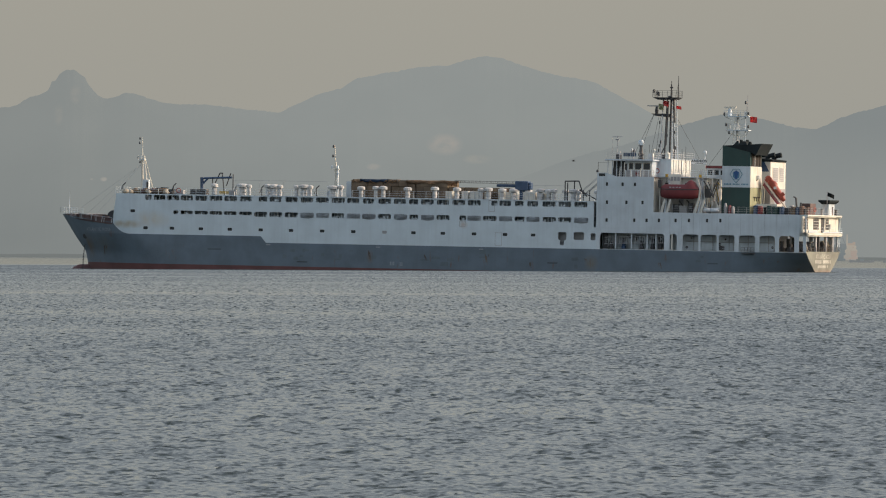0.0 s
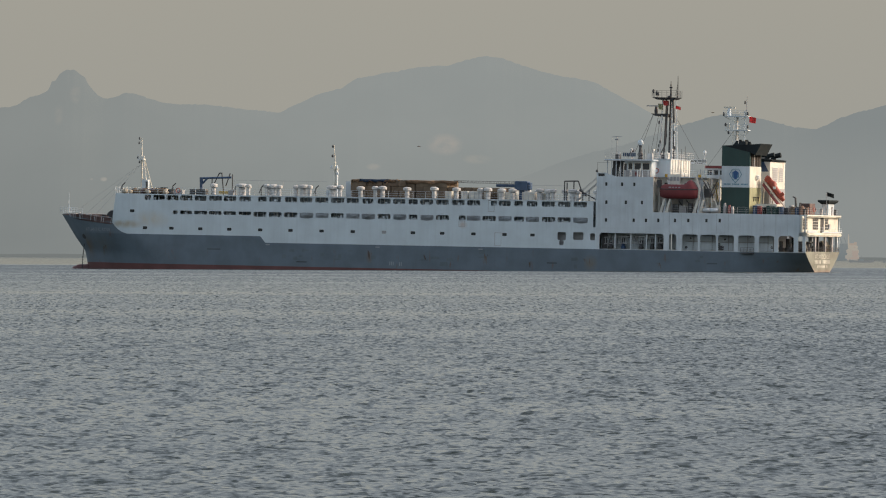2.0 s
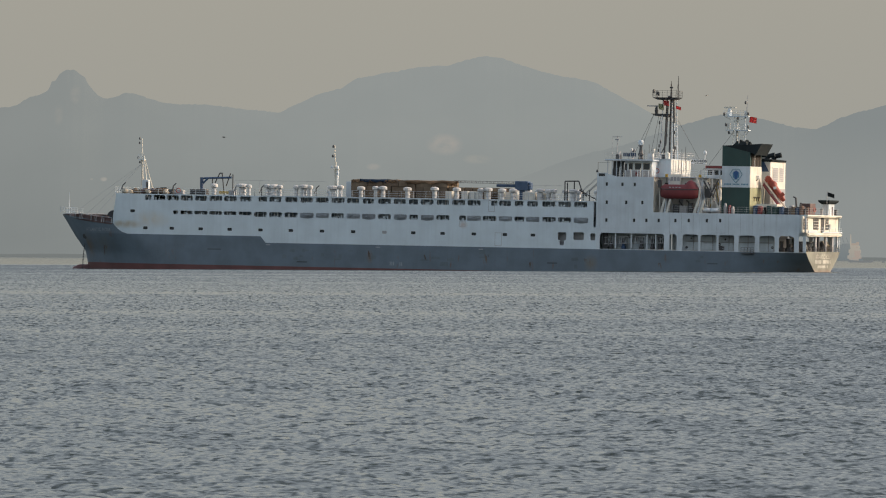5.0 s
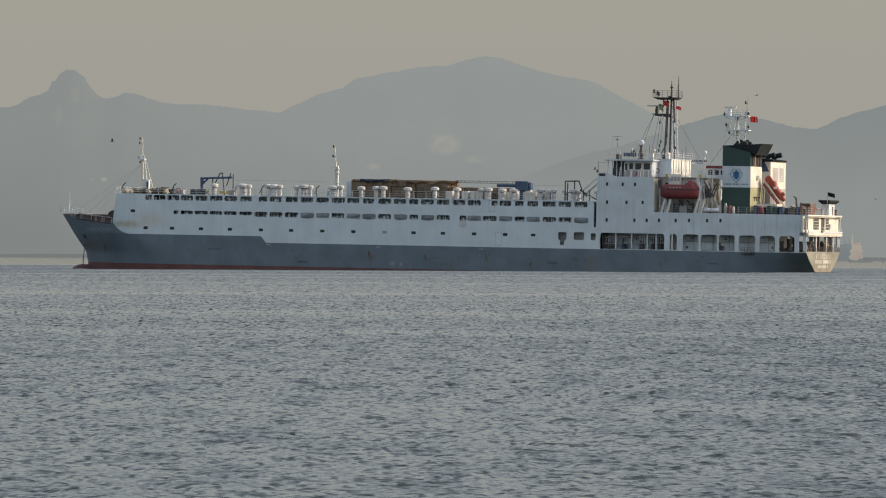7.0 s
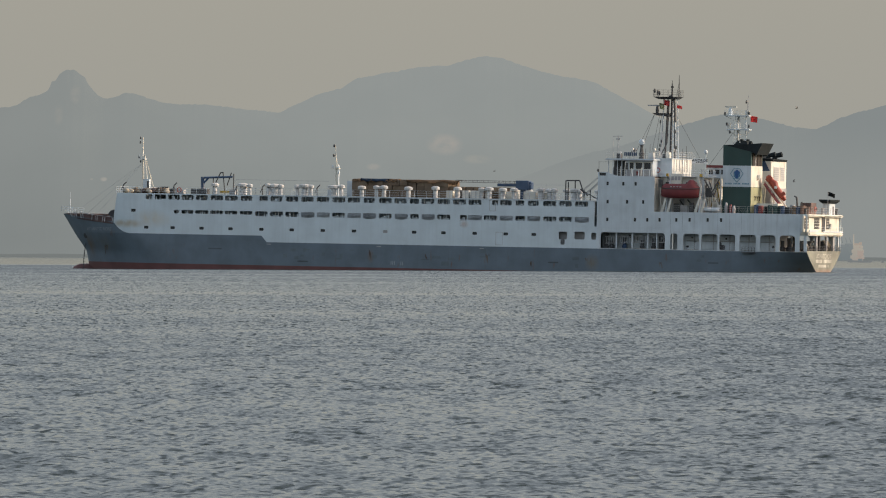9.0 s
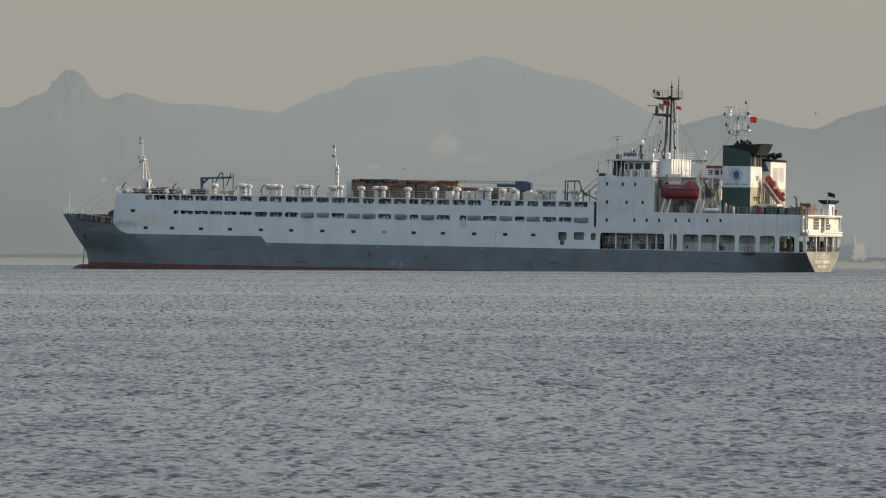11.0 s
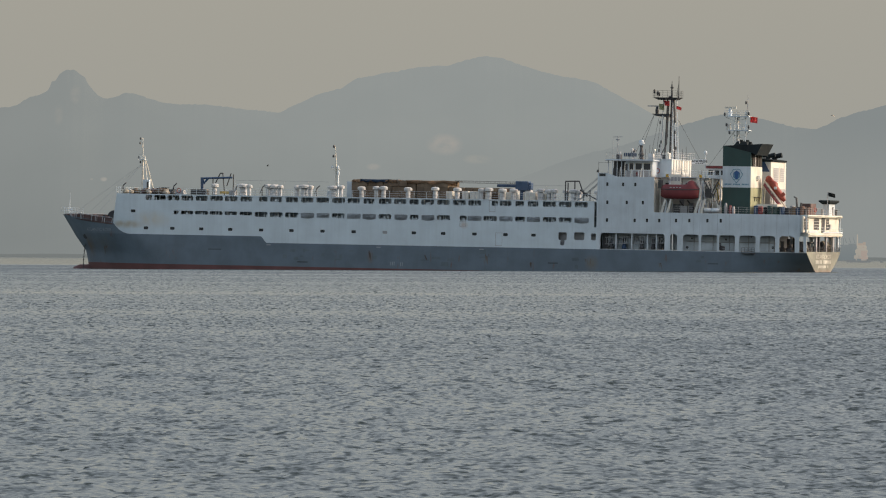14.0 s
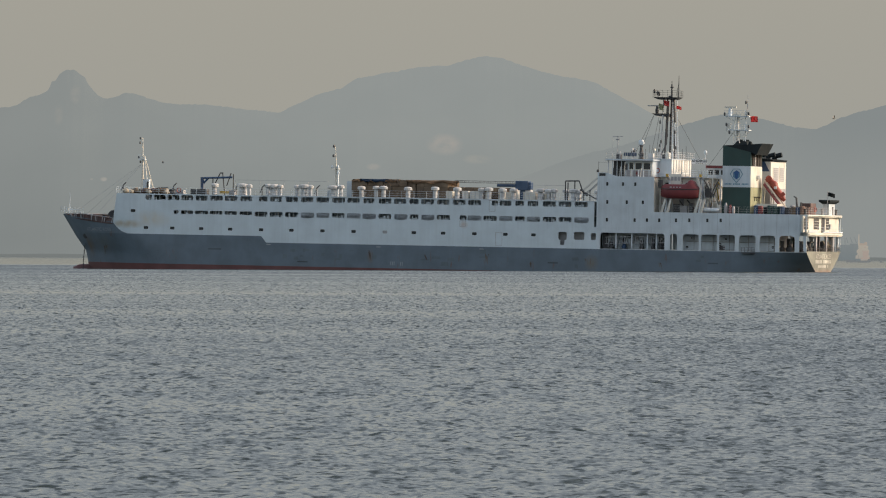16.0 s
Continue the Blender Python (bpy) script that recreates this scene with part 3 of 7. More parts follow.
def rail(parent, pts, height=1.0, gap=1.6, r=0.022, bars=3, material=None, name="railing"):
    """A guard rail along a line of points: bars, with posts between them."""
    material = material or WHITE
    bm, stands = B(), []
    for p, q in zip(pts, pts[1:]):
        p, q = Vector(p), Vector(q)
        n = max(1, round((q - p).length / gap))
        stands += [p.lerp(q, i / n) for i in range(n + 1)]
        for k in range(bars):
            up = Vector((0, 0, height * (k + 1) / bars))
            rod(bm, p + up, q + up, r, n=4)
    deep = parent.parent is not None
    if deep:
        for a in stands:
            rod(bm, a, a + Vector((0, 0, height)), r * 1.3, n=4)
    ob = part(name, bm, material, parent)
    if not deep:
        key = (height, r, material.name)
        if key not in POST_MESHES:
            POST_MESHES[key] = finish("rail_post", rod(B(), (0, 0, 0), (0, 0, height), r * 1.3, n=4), material)
        for a in stands:
            shared("rail_post", POST_MESHES[key], ob, a)
    return ob


def ball(bm, c, r, squash=1.0, n=12):
    prof = [(max(r * math.sin(math.pi * k / 8), 0.01), c[2] - r * squash * math.cos(math.pi * k / 8)) for k in range(9)]
    return lathe(bm, c[0], c[1], prof, n)


def shared(name, me, parent, at, label=""):
    ob = new(name, me)
    ob.parent = parent
    ob.location = at
    return tagged(ob, label)


def letters(body, size, material, parent, place, spread=1.0):
    """Painted lettering laid on a surface; place(u, v) gives the point u along the line and v up."""
    curve = bpy.data.curves.new("lettering", "FONT")
    curve.body, curve.size, curve.align_x, curve.space_character = body, size, "CENTER", spread
    source = new("lettering_source", curve)
    me = bpy.data.meshes.new_from_object(source)
    bpy.data.objects.remove(source)
    bm = bmesh.new()
    bm.from_mesh(me)
    bmesh.ops.remove_doubles(bm, verts=bm.verts, dist=0.0005)
    left = set(bm.faces)
    while left:
        todo = [left.pop()]
        letter = list(todo)
        while todo:
            f = todo.pop()
            for e in f.edges:
                for g in e.link_faces:
                    if g in left:
                        left.discard(g)
                        todo.append(g)
                        letter.append(g)
        one, memo = B(), {}
        for f in sorted(letter, key=lambda g: g.index):
            for v in f.verts:
                if v.index not in memo:
                    memo[v.index] = one.verts.new(place(v.co.x, v.co.y))
            one.faces.new([memo[v.index] for v in f.verts])
        part("letter", one, material, parent)
    bm.free()


def fit_side_openings(ship):
    pane = finish("porthole", box(B(), -0.37, 0.37, 0.0, 0.03, -0.22, 0.22), GLASS)
    pale = finish("porthole_cover", box(B(), -0.37, 0.37, 0.0, 0.03, -0.22, 0.22), GREYP)
    small = finish("cabin_port", box(B(), -0.19, 0.19, 0.0, 0.03, -0.3, 0.3), GLASS)
    for i, x in enumerate(PORTS):
        z = 5.83
        y = max(side_y(x - 0.4, z), side_y(x + 0.4, z))
        shared("porthole", pale if i == 8 else pane, ship, (x, y + 0.07, z))
        shared("porthole", pane, ship, (x, 18 - y - 0.1, z))
    shared("porthole", pane, ship, (-51.2, side_y(-51.6, 8.4) + 0.08, 8.44))
    for x, z in HOUSE_PORTS:
        shared("cabin_port", small, ship, (x, 0.07, z))
        shared("cabin_port", small, ship, (x, 17.9, z))
    part("side_bulkhead", box(B(), 18.0, 24.4, 0.9, 1.0, 4.0, 6.5), GREYP, ship)
    # plate seams of the house side
    seam = finish("plate_seam", box(B(), -0.03, 0.03, -0.022, 0.0, 0, 1), WHITE)
    dark_seam = finish("plate_seam_dirty", box(B(), -0.015, 0.015, -0.022, 0.0, 0, 1), TARP)
    for k in range(35):
        x = 25.0 + k * 0.93
        if any(abs(x - px) < 0.32 for px, pz in HOUSE_PORTS):
            continue
        ob = shared("plate_seam", seam if x < 33.3 or k % 2 else dark_seam, ship, (x, 0, 6.5))
        ob.scale = (1, 1, 8.4 if x < 33.3 else 3.1)
    for x0, x1, z0, z1 in ((8.3, 9.4, 4.1, 6.1), (7.2, 8.2, 9.3, 11.0), (2.5, 3.5, 6.9, 7.8)):
        fr = B()
        for a, b_, c, d in ((x0, x1, z0, z0 + 0.05), (x0, x1, z1 - 0.05, z1), (x0, x0 + 0.05, z0, z1), (x1 - 0.05, x1, z0, z1)):
            box(fr, a, b_, -0.02, 0.0, c, d)
        part("shell_door_frame", fr, GREYP, ship)
    # drip ledges over the house ports
    ledge = finish("port_eyebrow", box(B(), -0.22, 0.22, -0.06, 0.0, 0.27, 0.31), WHITE)
    for x, z in HOUSE_PORTS:
        shared("port_eyebrow", ledge, ship, (x, 0, z))
    # canvas covers that hang over some lower openings
    lo = list(zip(LOWER[::2], LOWER[1::2]))
    for k in COVERED:
        a, b = lo[k]
        bm = B()
        sag = 0.12 if k % 2 else 0.0
        rows = []
        for j in range(5):
            v = j / 4
            rows.append([(a + 0.03 + (b - a - 0.06) * i / 6, -0.03 - 0.09 * math.sin(math.pi * i / 6) * math.sin(math.pi * min(v * 1.1, 1)), 8.6 - v * (0.74 + sag * math.sin(math.pi * i / 6))) for i in range(7)])
        grid(bm, rows, True)
        bmesh.ops.solidify(bm, geom=bm.faces[:], thickness=0.02)
        part("canvas_cover", bm, TARP, ship, "grey canvas cover over an opening")
    # pens behind the openings
    post = finish("pen_post", box(B(), -0.05, 0.05, -0.05, 0.05, 0, 2.2), INNER)
    pale_post = finish("pen_post_white", box(B(), -0.07, 0.07, -0.05, 0.05, 0, 2.2), WHITE)
    rng = random.Random(5)
    for z in (8.86, 6.56):
        x = -49.0
        while x < 24:
            y = max(0.5, side_y(x, 7.9) + 0.4)
            shared("pen_post", pale_post if rng.random() < 0.6 else post, ship, (x, y + rng.random() * 0.6, z))
            x += 0.4 + rng.random() * 0.65
    for z, m in ((9.9, GREYP), (10.45, DARK), (10.32, GREYP), (7.6, GREYP), (8.0, GREYP), (8.2, DARK)):
        bm = B()
        rod(bm, (-44, 0.95, z), (24, 0.95, z), 0.028, n=4)
        part("pen_rail", bm, m, ship)
    for x0, x1 in ((-43, -20), (-20, 2), (2, 24)):
        part("pen_bulkhead", box(B(), x0, x1, 1.25, 1.33, 6.66, 8.74), PEN_BLUE, ship)
        part("pen_bulkhead", box(B(), x0, x1, 1.25, 1.33, 8.96, TOP - 0.12), PEN_BLUE, ship)
    # feed troughs, gates and hanging gear that show in the openings
    gate = finish("pen_gate", box(B(), -0.16, 0.16, -0.03, 0.03, 0, 1.0), WHITE)
    trough = finish("feed_trough", prism(B(), [(-0.45, -0.15, 0), (0.45, -0.15, 0), (0.45, 0.15, 0), (-0.45, 0.15, 0)], [(-0.5, -0.25, 0.4), (0.5, -0.25, 0.4), (0.5, 0.25, 0.4), (-0.5, 0.25, 0.4)]), BLUEGREY)
    bucket = finish("hanging_bucket", lathe(B(), 0, 0, [(0.13, 0), (0.18, 0.35)], 8), GREYP)
    rng2 = random.Random(21)
    for row, sill in ((UPPER, 10.2), (LOWER, 7.95)):
        for a, b_ in zip(row[::2], row[1::2]):
            y = max(0.4, side_y(a, 7.9) + 0.35)
            for k in range(rng2.choice((1, 2, 2, 3))):
                x = rng2.uniform(a + 0.15, b_ - 0.15)
                top = sill + rng2.uniform(0.12, 0.5)
                shared("pen_gate", gate, ship, (x, y + 0.1 * k, top - 1.0)).scale = (rng2.uniform(0.4, 1.2), 1, 1)
            if rng2.random() < 0.55:
                shared("feed_trough", trough, ship, (rng2.uniform(a + 0.5, b_ - 0.4), y - 0.05, sill - 0.28))
            if rng2.random() < 0.3:
                shared("hanging_bucket", bucket, ship, (rng2.uniform(a + 0.3, b_ - 0.3), y, sill + 0.3))
    # added grey sheet that keeps the fore openings dark inside
    part("fore_bulkhead", box(B(), -50.2, -43.0, 4.4, 4.55, 9.0, TOP - 0.15), DECK_GREY, ship)
    for x0, x1 in ((-50, -31), (-25, -19), (-15, -7), (-3, 3), (7, 10), (13, 24)):
        part("deck_casing", box(B(), x0, x1, 5.5, 12.5, 4.0, TOP - 0.15), INNER, ship)


def fit_deck_edge(ship):
    rail(ship, [(-53.9, side_y(-53.9, 7.9) + 0.15, TOP), (-50, side_y(-50, 7.9) + 0.1, TOP), (-44, 0.1, TOP), (-31, 0.1, TOP)], 1.0, 1.7)
    for x0, x1 in ((-31, -19), (-19, -7), (-7, 5), (5, 17), (17, 24.4)):
        rail(ship, [(x0, 0.1, TOP), (x1, 0.1, TOP)], 1.05, 1.9)
        rail(ship, [(x0, 17.9, TOP), (x1, 17.9, TOP)], 1.05, 1.9)
    rail(ship, [(-54.3, side_y(-54.3, 7.9) + 0.15, TOP), (-54.3, 18 - side_y(-54.3, 7.9) - 0.15, TOP)], 1.0, 1.5)
    # thin rubbing strake under the white wall
    part("deck_edge_strip", box(B(), -29.6, 24.4, -0.05, 0.0, TOP - 0.1, TOP + 0.05), WHITE, ship)
    # long fore-and-aft pipe on stanchions and overhead line
    bm = B()
    rod(bm, (-36, 5, 13.55), (-20.6, 5, 13.5), 0.03, n=4)
    rod(bm, (-36, 5, 13.55), (-36.6, 5, TOP), 0.03, n=4)
    for x in (-32, -28, -24):
        rod(bm, (x, 5, TOP), (x, 5, 13.5), 0.025, n=4)
    part("overhead_pipe", bm, GREYP, ship)
    bm = B()
    rod(bm, (12, 5, 13.45), (17.9, 5, 13.5), 0.03, n=4)
    rod(bm, (14.8, 5, TOP), (14.8, 5, 13.5), 0.025, n=4)
    part("overhead_pipe", bm, GREYP, ship)


VENTS = [(-38.4, 1.0), (-33.8, 1.5), (-32.6, 0.7), (-29.6, 0.9), (-28.5, 1.2), (-27.5, 0.75), (-23.6, 1.5), (-22.5, 0.7), (-18.8, 1.4), (-17.5, 0.8), (-14.2, 1.15), (-11.8, 1.0), (-10.6, 1.2), (-6.6, 1.2),
         (-2.2, 1.2), (1.4, 1.2), (5.3, 1.0), (6.5, 1.25), (8.7, 1.2), (10.5, 1.2), (14.9, 1.2), (16.2, 1.2), (17.0, 1.0), (20.1, 1.3)]


def fit_vents(ship):
    """Mushroom ventilators along the weather deck, each with its cap."""
    for i, (x, d) in enumerate(VENTS):
        for y in (2.0, 15.6):
            fat = d > 1.3 or x < -17
            r = d * (0.31 if fat else 0.29)
            top = 12.85 + 0.06 * math.sin(i * 2.3)
            body = part("ventilator", lathe(B(), x, y, [(r * 1.1, TOP), (r * 1.1, TOP + 0.12), (r, TOP + 0.15), (r, top - 0.2)], 16), VENT_PAINT, ship, "white mushroom ventilator", True)
            c = d * (0.6 if fat else 0.54)
            part("cap", lathe(B(), x, y, [(c * 0.9, top - 0.46), (c, top - 0.43), (c, top - 0.12), (c * 0.97, top - 0.06), (c * 0.6, top + 0.06), (c * 0.05, top + 0.1)], 16), VENT_PAINT, body)
            part("flange", lathe(B(), x, y, [(r * 1.25, TOP + 0.5), (r * 1.25, TOP + 0.58)], 16), VENT_PAINT, body)
    for x, y, w, h in ((-36.3, 4, 0.9, 0.8), (-20.0, 3.5, 0.7, 1.0), (-45.5, 5, 1.4, 0.7), (-41.5, 5, 1.0, 0.9), (-18.2, 8, 1.0, 2.5)):
        part("deck_locker", box(B(), x - w / 2, x + w / 2, y, y + 1.2, TOP, TOP + h), WHITE if h > 0.95 else GREYP, ship)
    for x, h in ((-49.6, 0.9), (-48.6, 1.1), (-47.4, 0.8)):
        part("mooring_reel", lathe(B(), x, 7, [(0.7, TOP), (0.75, TOP + 0.2), (0.5, TOP + 0.3), (0.5, TOP + h - 0.2), (0.7, TOP + h)], 12), DARK, ship)
    for x, y, r in ((-53.6, 3.0, 0.55), (-52.9, 3.4, 0.45), (-50.4, 4.5, 0.5), (-49.9, 3.6, 0.4), (-47.0, 3.2, 0.4)):
        part("rope_coil", ball(B(), (x, y, TOP + r * 0.7), r, 0.75, 10), ROPE, ship, "pale mooring rope heaped on deck", True)
    rng = random.Random(4)
    for k in range(13):
        x, r = -53.0 + k * 0.46, 0.34 + 0.3 * rng.random()
        bm = ball(B(), (0, 0, 0), r, 0.8, 9)
        for v in bm.verts:
            v.co += v.co.normalized() * 0.4 * noise.noise(v.co * 4 + Vector((k, 0, 0)))
            v.co += Vector((x, 4.6 + rng.random() * 0.05, TOP + r * 0.7))
        part("fodder_heap", bm, rng.choice((HAY, HAY_DARK, ROPE, BULWARK)), ship, smooth=True)
    # gooseneck pipes
    for x, y in ((-45.6, 3), (-55.0, 5.4), (-35.2, 3), (-21.9, 3), (-30.9, 3)):
        bm = B()
        rod(bm, (x, y, TOP), (x, y, TOP + 1.3), 0.09)
        rod(bm, (x, y, TOP + 1.3), (x + 0.5, y, TOP + 1.75), 0.09)
        rod(bm, (x, y, TOP + 1.3), (x - 0.35, y, TOP + 0.4), 0.06)
        part("gooseneck_pipe", bm, DARK, ship)
    bm = B()
    bmesh.ops.create_cube(bm, size=0.01)
    for k in range(16):
        a, b = 2 * math.pi * k / 16, 2 * math.pi * (k + 1) / 16
        rod(bm, (-43.6 + 0.34 * math.cos(a), 0.0, 11.75 + 0.34 * math.sin(a)), (-43.6 + 0.34 * math.cos(b), 0.0, 11.75 + 0.34 * math.sin(b)), 0.06, n=5)
    part("lifebuoy", bm, ORANGE, ship, "orange lifebuoy on the rail")


def fit_bow(ship):
    n = 30
    stay_rng = random.Random(77)
    for side in (-1, 1):
        bm, plate = B(), B()
        line, tops = [], []
        for i in range(n + 1):
            s = i / n
            x = stem(7.5) + 0.12 + s * (-54.9 - stem(7.5) - 0.12)
            z0 = float(np.interp(s, (0, 1), (7.6, 6.55)))
            tall = 0.2 + 0.55 * min(s * 2.5, 1)
            y = 9 + side * max(half_breadth(x, 7.4) - 0.03, 0)
            line.append(Vector((x, y, z0)))
            if stay_rng.random() < 0.7:
                lean_x = stay_rng.uniform(-0.12, 0.12)
                rod(bm, (x + lean_x, y, z0 - 0.1), (x, y, z0 + tall * stay_rng.uniform(0.75, 1.0)), stay_rng.uniform(0.03, 0.075), n=4)
            tops.append(tall)
        for a, b, ta, tb in zip(line, line[1:], tops, tops[1:]):
            rod(bm, a + Vector((0, 0, ta)), b + Vector((0, 0, tb)), 0.05, n=4)
        grid(plate, [[v + Vector((0, -side * 0.12, d * h)) for v, h in zip(line, tops)] for d in (-0.4, 0.85)])
        bmesh.ops.solidify(plate, geom=plate.faces[:], thickness=0.03)
        part("bulwark_stays", bm, GREYP, ship)
        part("bulwark", plate, BULWARK, ship, "brown-red inner bulwark")
    # fairleads, rollers and gear seen over the bulwark
    for k in range(9):
        s_ = 0.25 + 0.075 * k
        x = stem(7.5) + 0.4 + s_ * (-54.9 - stem(7.5))
        y = 9 - half_breadth(x, 7.4) + 1.5
        z = 7.6 - 1.05 * s_
        h = stay_rng.uniform(0.5, 1.05)
        part("fairlead_roller", lathe(B(), x, y, [(0.2, z - 0.5), (0.13, z - 0.3), (0.13, z + h - 0.25), (0.22, z + h - 0.1), (0.16, z + h)], 8), stay_rng.choice((VENT_PAINT, DECK, DARK, VENT_PAINT)), ship)
    tip = stem(7.8)
    rail(ship, [(tip + 3.2, 7.2, 7.8), (tip + 0.1, 9, 8.0), (tip + 3.2, 10.8, 7.8)], 0.9, 0.9)
    bm = B()
    rod(bm, (-65.4, 9, 7.0), (-65.4, 9, 10.0), 0.09, 0.06)
    rod(bm, (-65.4, 9, 10.0), (-65.4, 9, 11.2), 0.03)
    part("jackstaff", bm, WHITE, ship)
    bm = B()
    lathe(bm, 0, 0, [(0.9, -0.9), (1.0, -0.7), (1.0, 0.7), (0.9, 0.9)], 16)
    bmesh.ops.rotate(bm, verts=bm.verts, matrix=Matrix.Rotation(radians(90), 3, "X"))
    bmesh.ops.translate(bm, verts=bm.verts, vec=(-56.6, 6.2, 7.5))
    part("mooring_winch", bm, BLACK, ship, "black mooring winch drum")
    for x in (-63.5, -62.4, -61.4, -60.2, -59.2, -58.3):
        part("bollard", lathe(B(), x, 7.6, [(0.3, FC), (0.22, FC + 0.2), (0.22, FC + 0.8), (0.32, FC + 1.0)], 10), DECK, ship)
    # foremast: pole, two stays' legs, platform and lamps
    bm = B()
    rod(bm, (-53.1, 9, TOP), (-53.2, 9, 16.6), 0.22, 0.16, 8)
    rod(bm, (-53.2, 9, 16.6), (-53.25, 9, 20.0), 0.13, 0.07, 8)
    foremast = part("foremast", bm, CREAM, ship, "white foremast with stay legs")
    for y in (7.6, 10.4):
        part("mast_leg", rod(B(), (-51.6, y, TOP), (-52.9, 9, 17.2), 0.12, 0.08), CREAM, foremast)
    part("mast_platform", box(B(), -53.7, -52.7, 8.5, 9.5, 16.55, 16.65), WHITE, foremast)
    for x, z in ((-53.55, 19.9), (-53.6, 19.2), (-53.5, 16.2), (-53.8, 16.9)):
        part("mast_lamp", lathe(B(), x, 8.8, [(0.12, z - 0.2), (0.15, z), (0.1, z + 0.2)], 8), DARK, foremast)
    rail(foremast, [(-53.7, 8.5, 16.65), (-52.7, 8.5, 16.65)], 0.7, 0.5)
    for a, b in (((-53.4, 9, 15.8), (-64.6, 8.8, 7.9)), ((-53.4, 9, 15.8), (-62.3, 8.0, 7.6)), ((-53.4, 9, 15.7), (-60.5, 7.2, 7.4))):
        part("stay_wire", rod(B(), a, b, 0.018, n=4), GREYP, ship)
    part("foremast_locker", box(B(), -52.4, -51.4, 7.2, 7.9, TOP, 13.42), WHITE, ship)
    part("locker_door", box(B(), -51.75, -51.45, 7.16, 7.2, TOP + 0.3, 13.1), DARK, ship)
    # second mast amidships
    bm = B()
    rod(bm, (-20.85, 9, TOP), (-20.9, 9, 16.6), 0.21, 0.17, 8)
    rod(bm, (-20.9, 9, 16.6), (-21.1, 9, 19.3), 0.1, 0.06, 8)
    mid = part("midship_mast", bm, CREAM, ship, "slim white midship mast")
    for x, z, m in ((-21.4, 15.9, WHITE), (-20.5, 15.9, WHITE), (-20.4, 14.9, WHITE), (-21.25, 17.6, DARK), (-21.2, 19.1, DARK)):
        part("mast_lamp", lathe(B(), x, 8.8, [(0.16, z - 0.22), (0.2, z), (0.12, z + 0.22)], 8), m, mid)
    part("mast_platform", box(B(), -21.5, -20.3, 8.6, 9.4, 15.5, 15.6), CREAM, mid)
    part("mast_ladder", box(B(), -20.5, -20.42, 8.8, 9.2, TOP, 16.0), WHITE, mid)
    # anchor chain from the hawse, hawse recess
    bm = B()
    for k in range(22):
        z = 3.6 - k * 0.22
        x = -61.9 - 0.35 * math.sin(k * 0.09)
        rod(bm, (x, 7.6 - 0.35, z), (x + 0.03, 7.6 - 0.35, z - 0.19), 0.09 if k % 2 else 0.06, n=5)
    part("anchor_chain", bm, DARK, ship, "rusty anchor chain hanging to the water")
    x, z = -61.6, 4.3
    part("hawse_pipe", rod(B(), (x, side_y(x, z) - 0.12, z), (x + 0.2, side_y(x, z) + 0.4, z + 0.2), 0.42, 0.4, 12), DARK, ship)
    letters("ATLANTIC ROSE", 0.72, FADED, ship, lambda u, v: (-58.05 + u, side_y(-58.05 + u, 5.2 + v) - 0.03, 5.2 + v), 1.05)


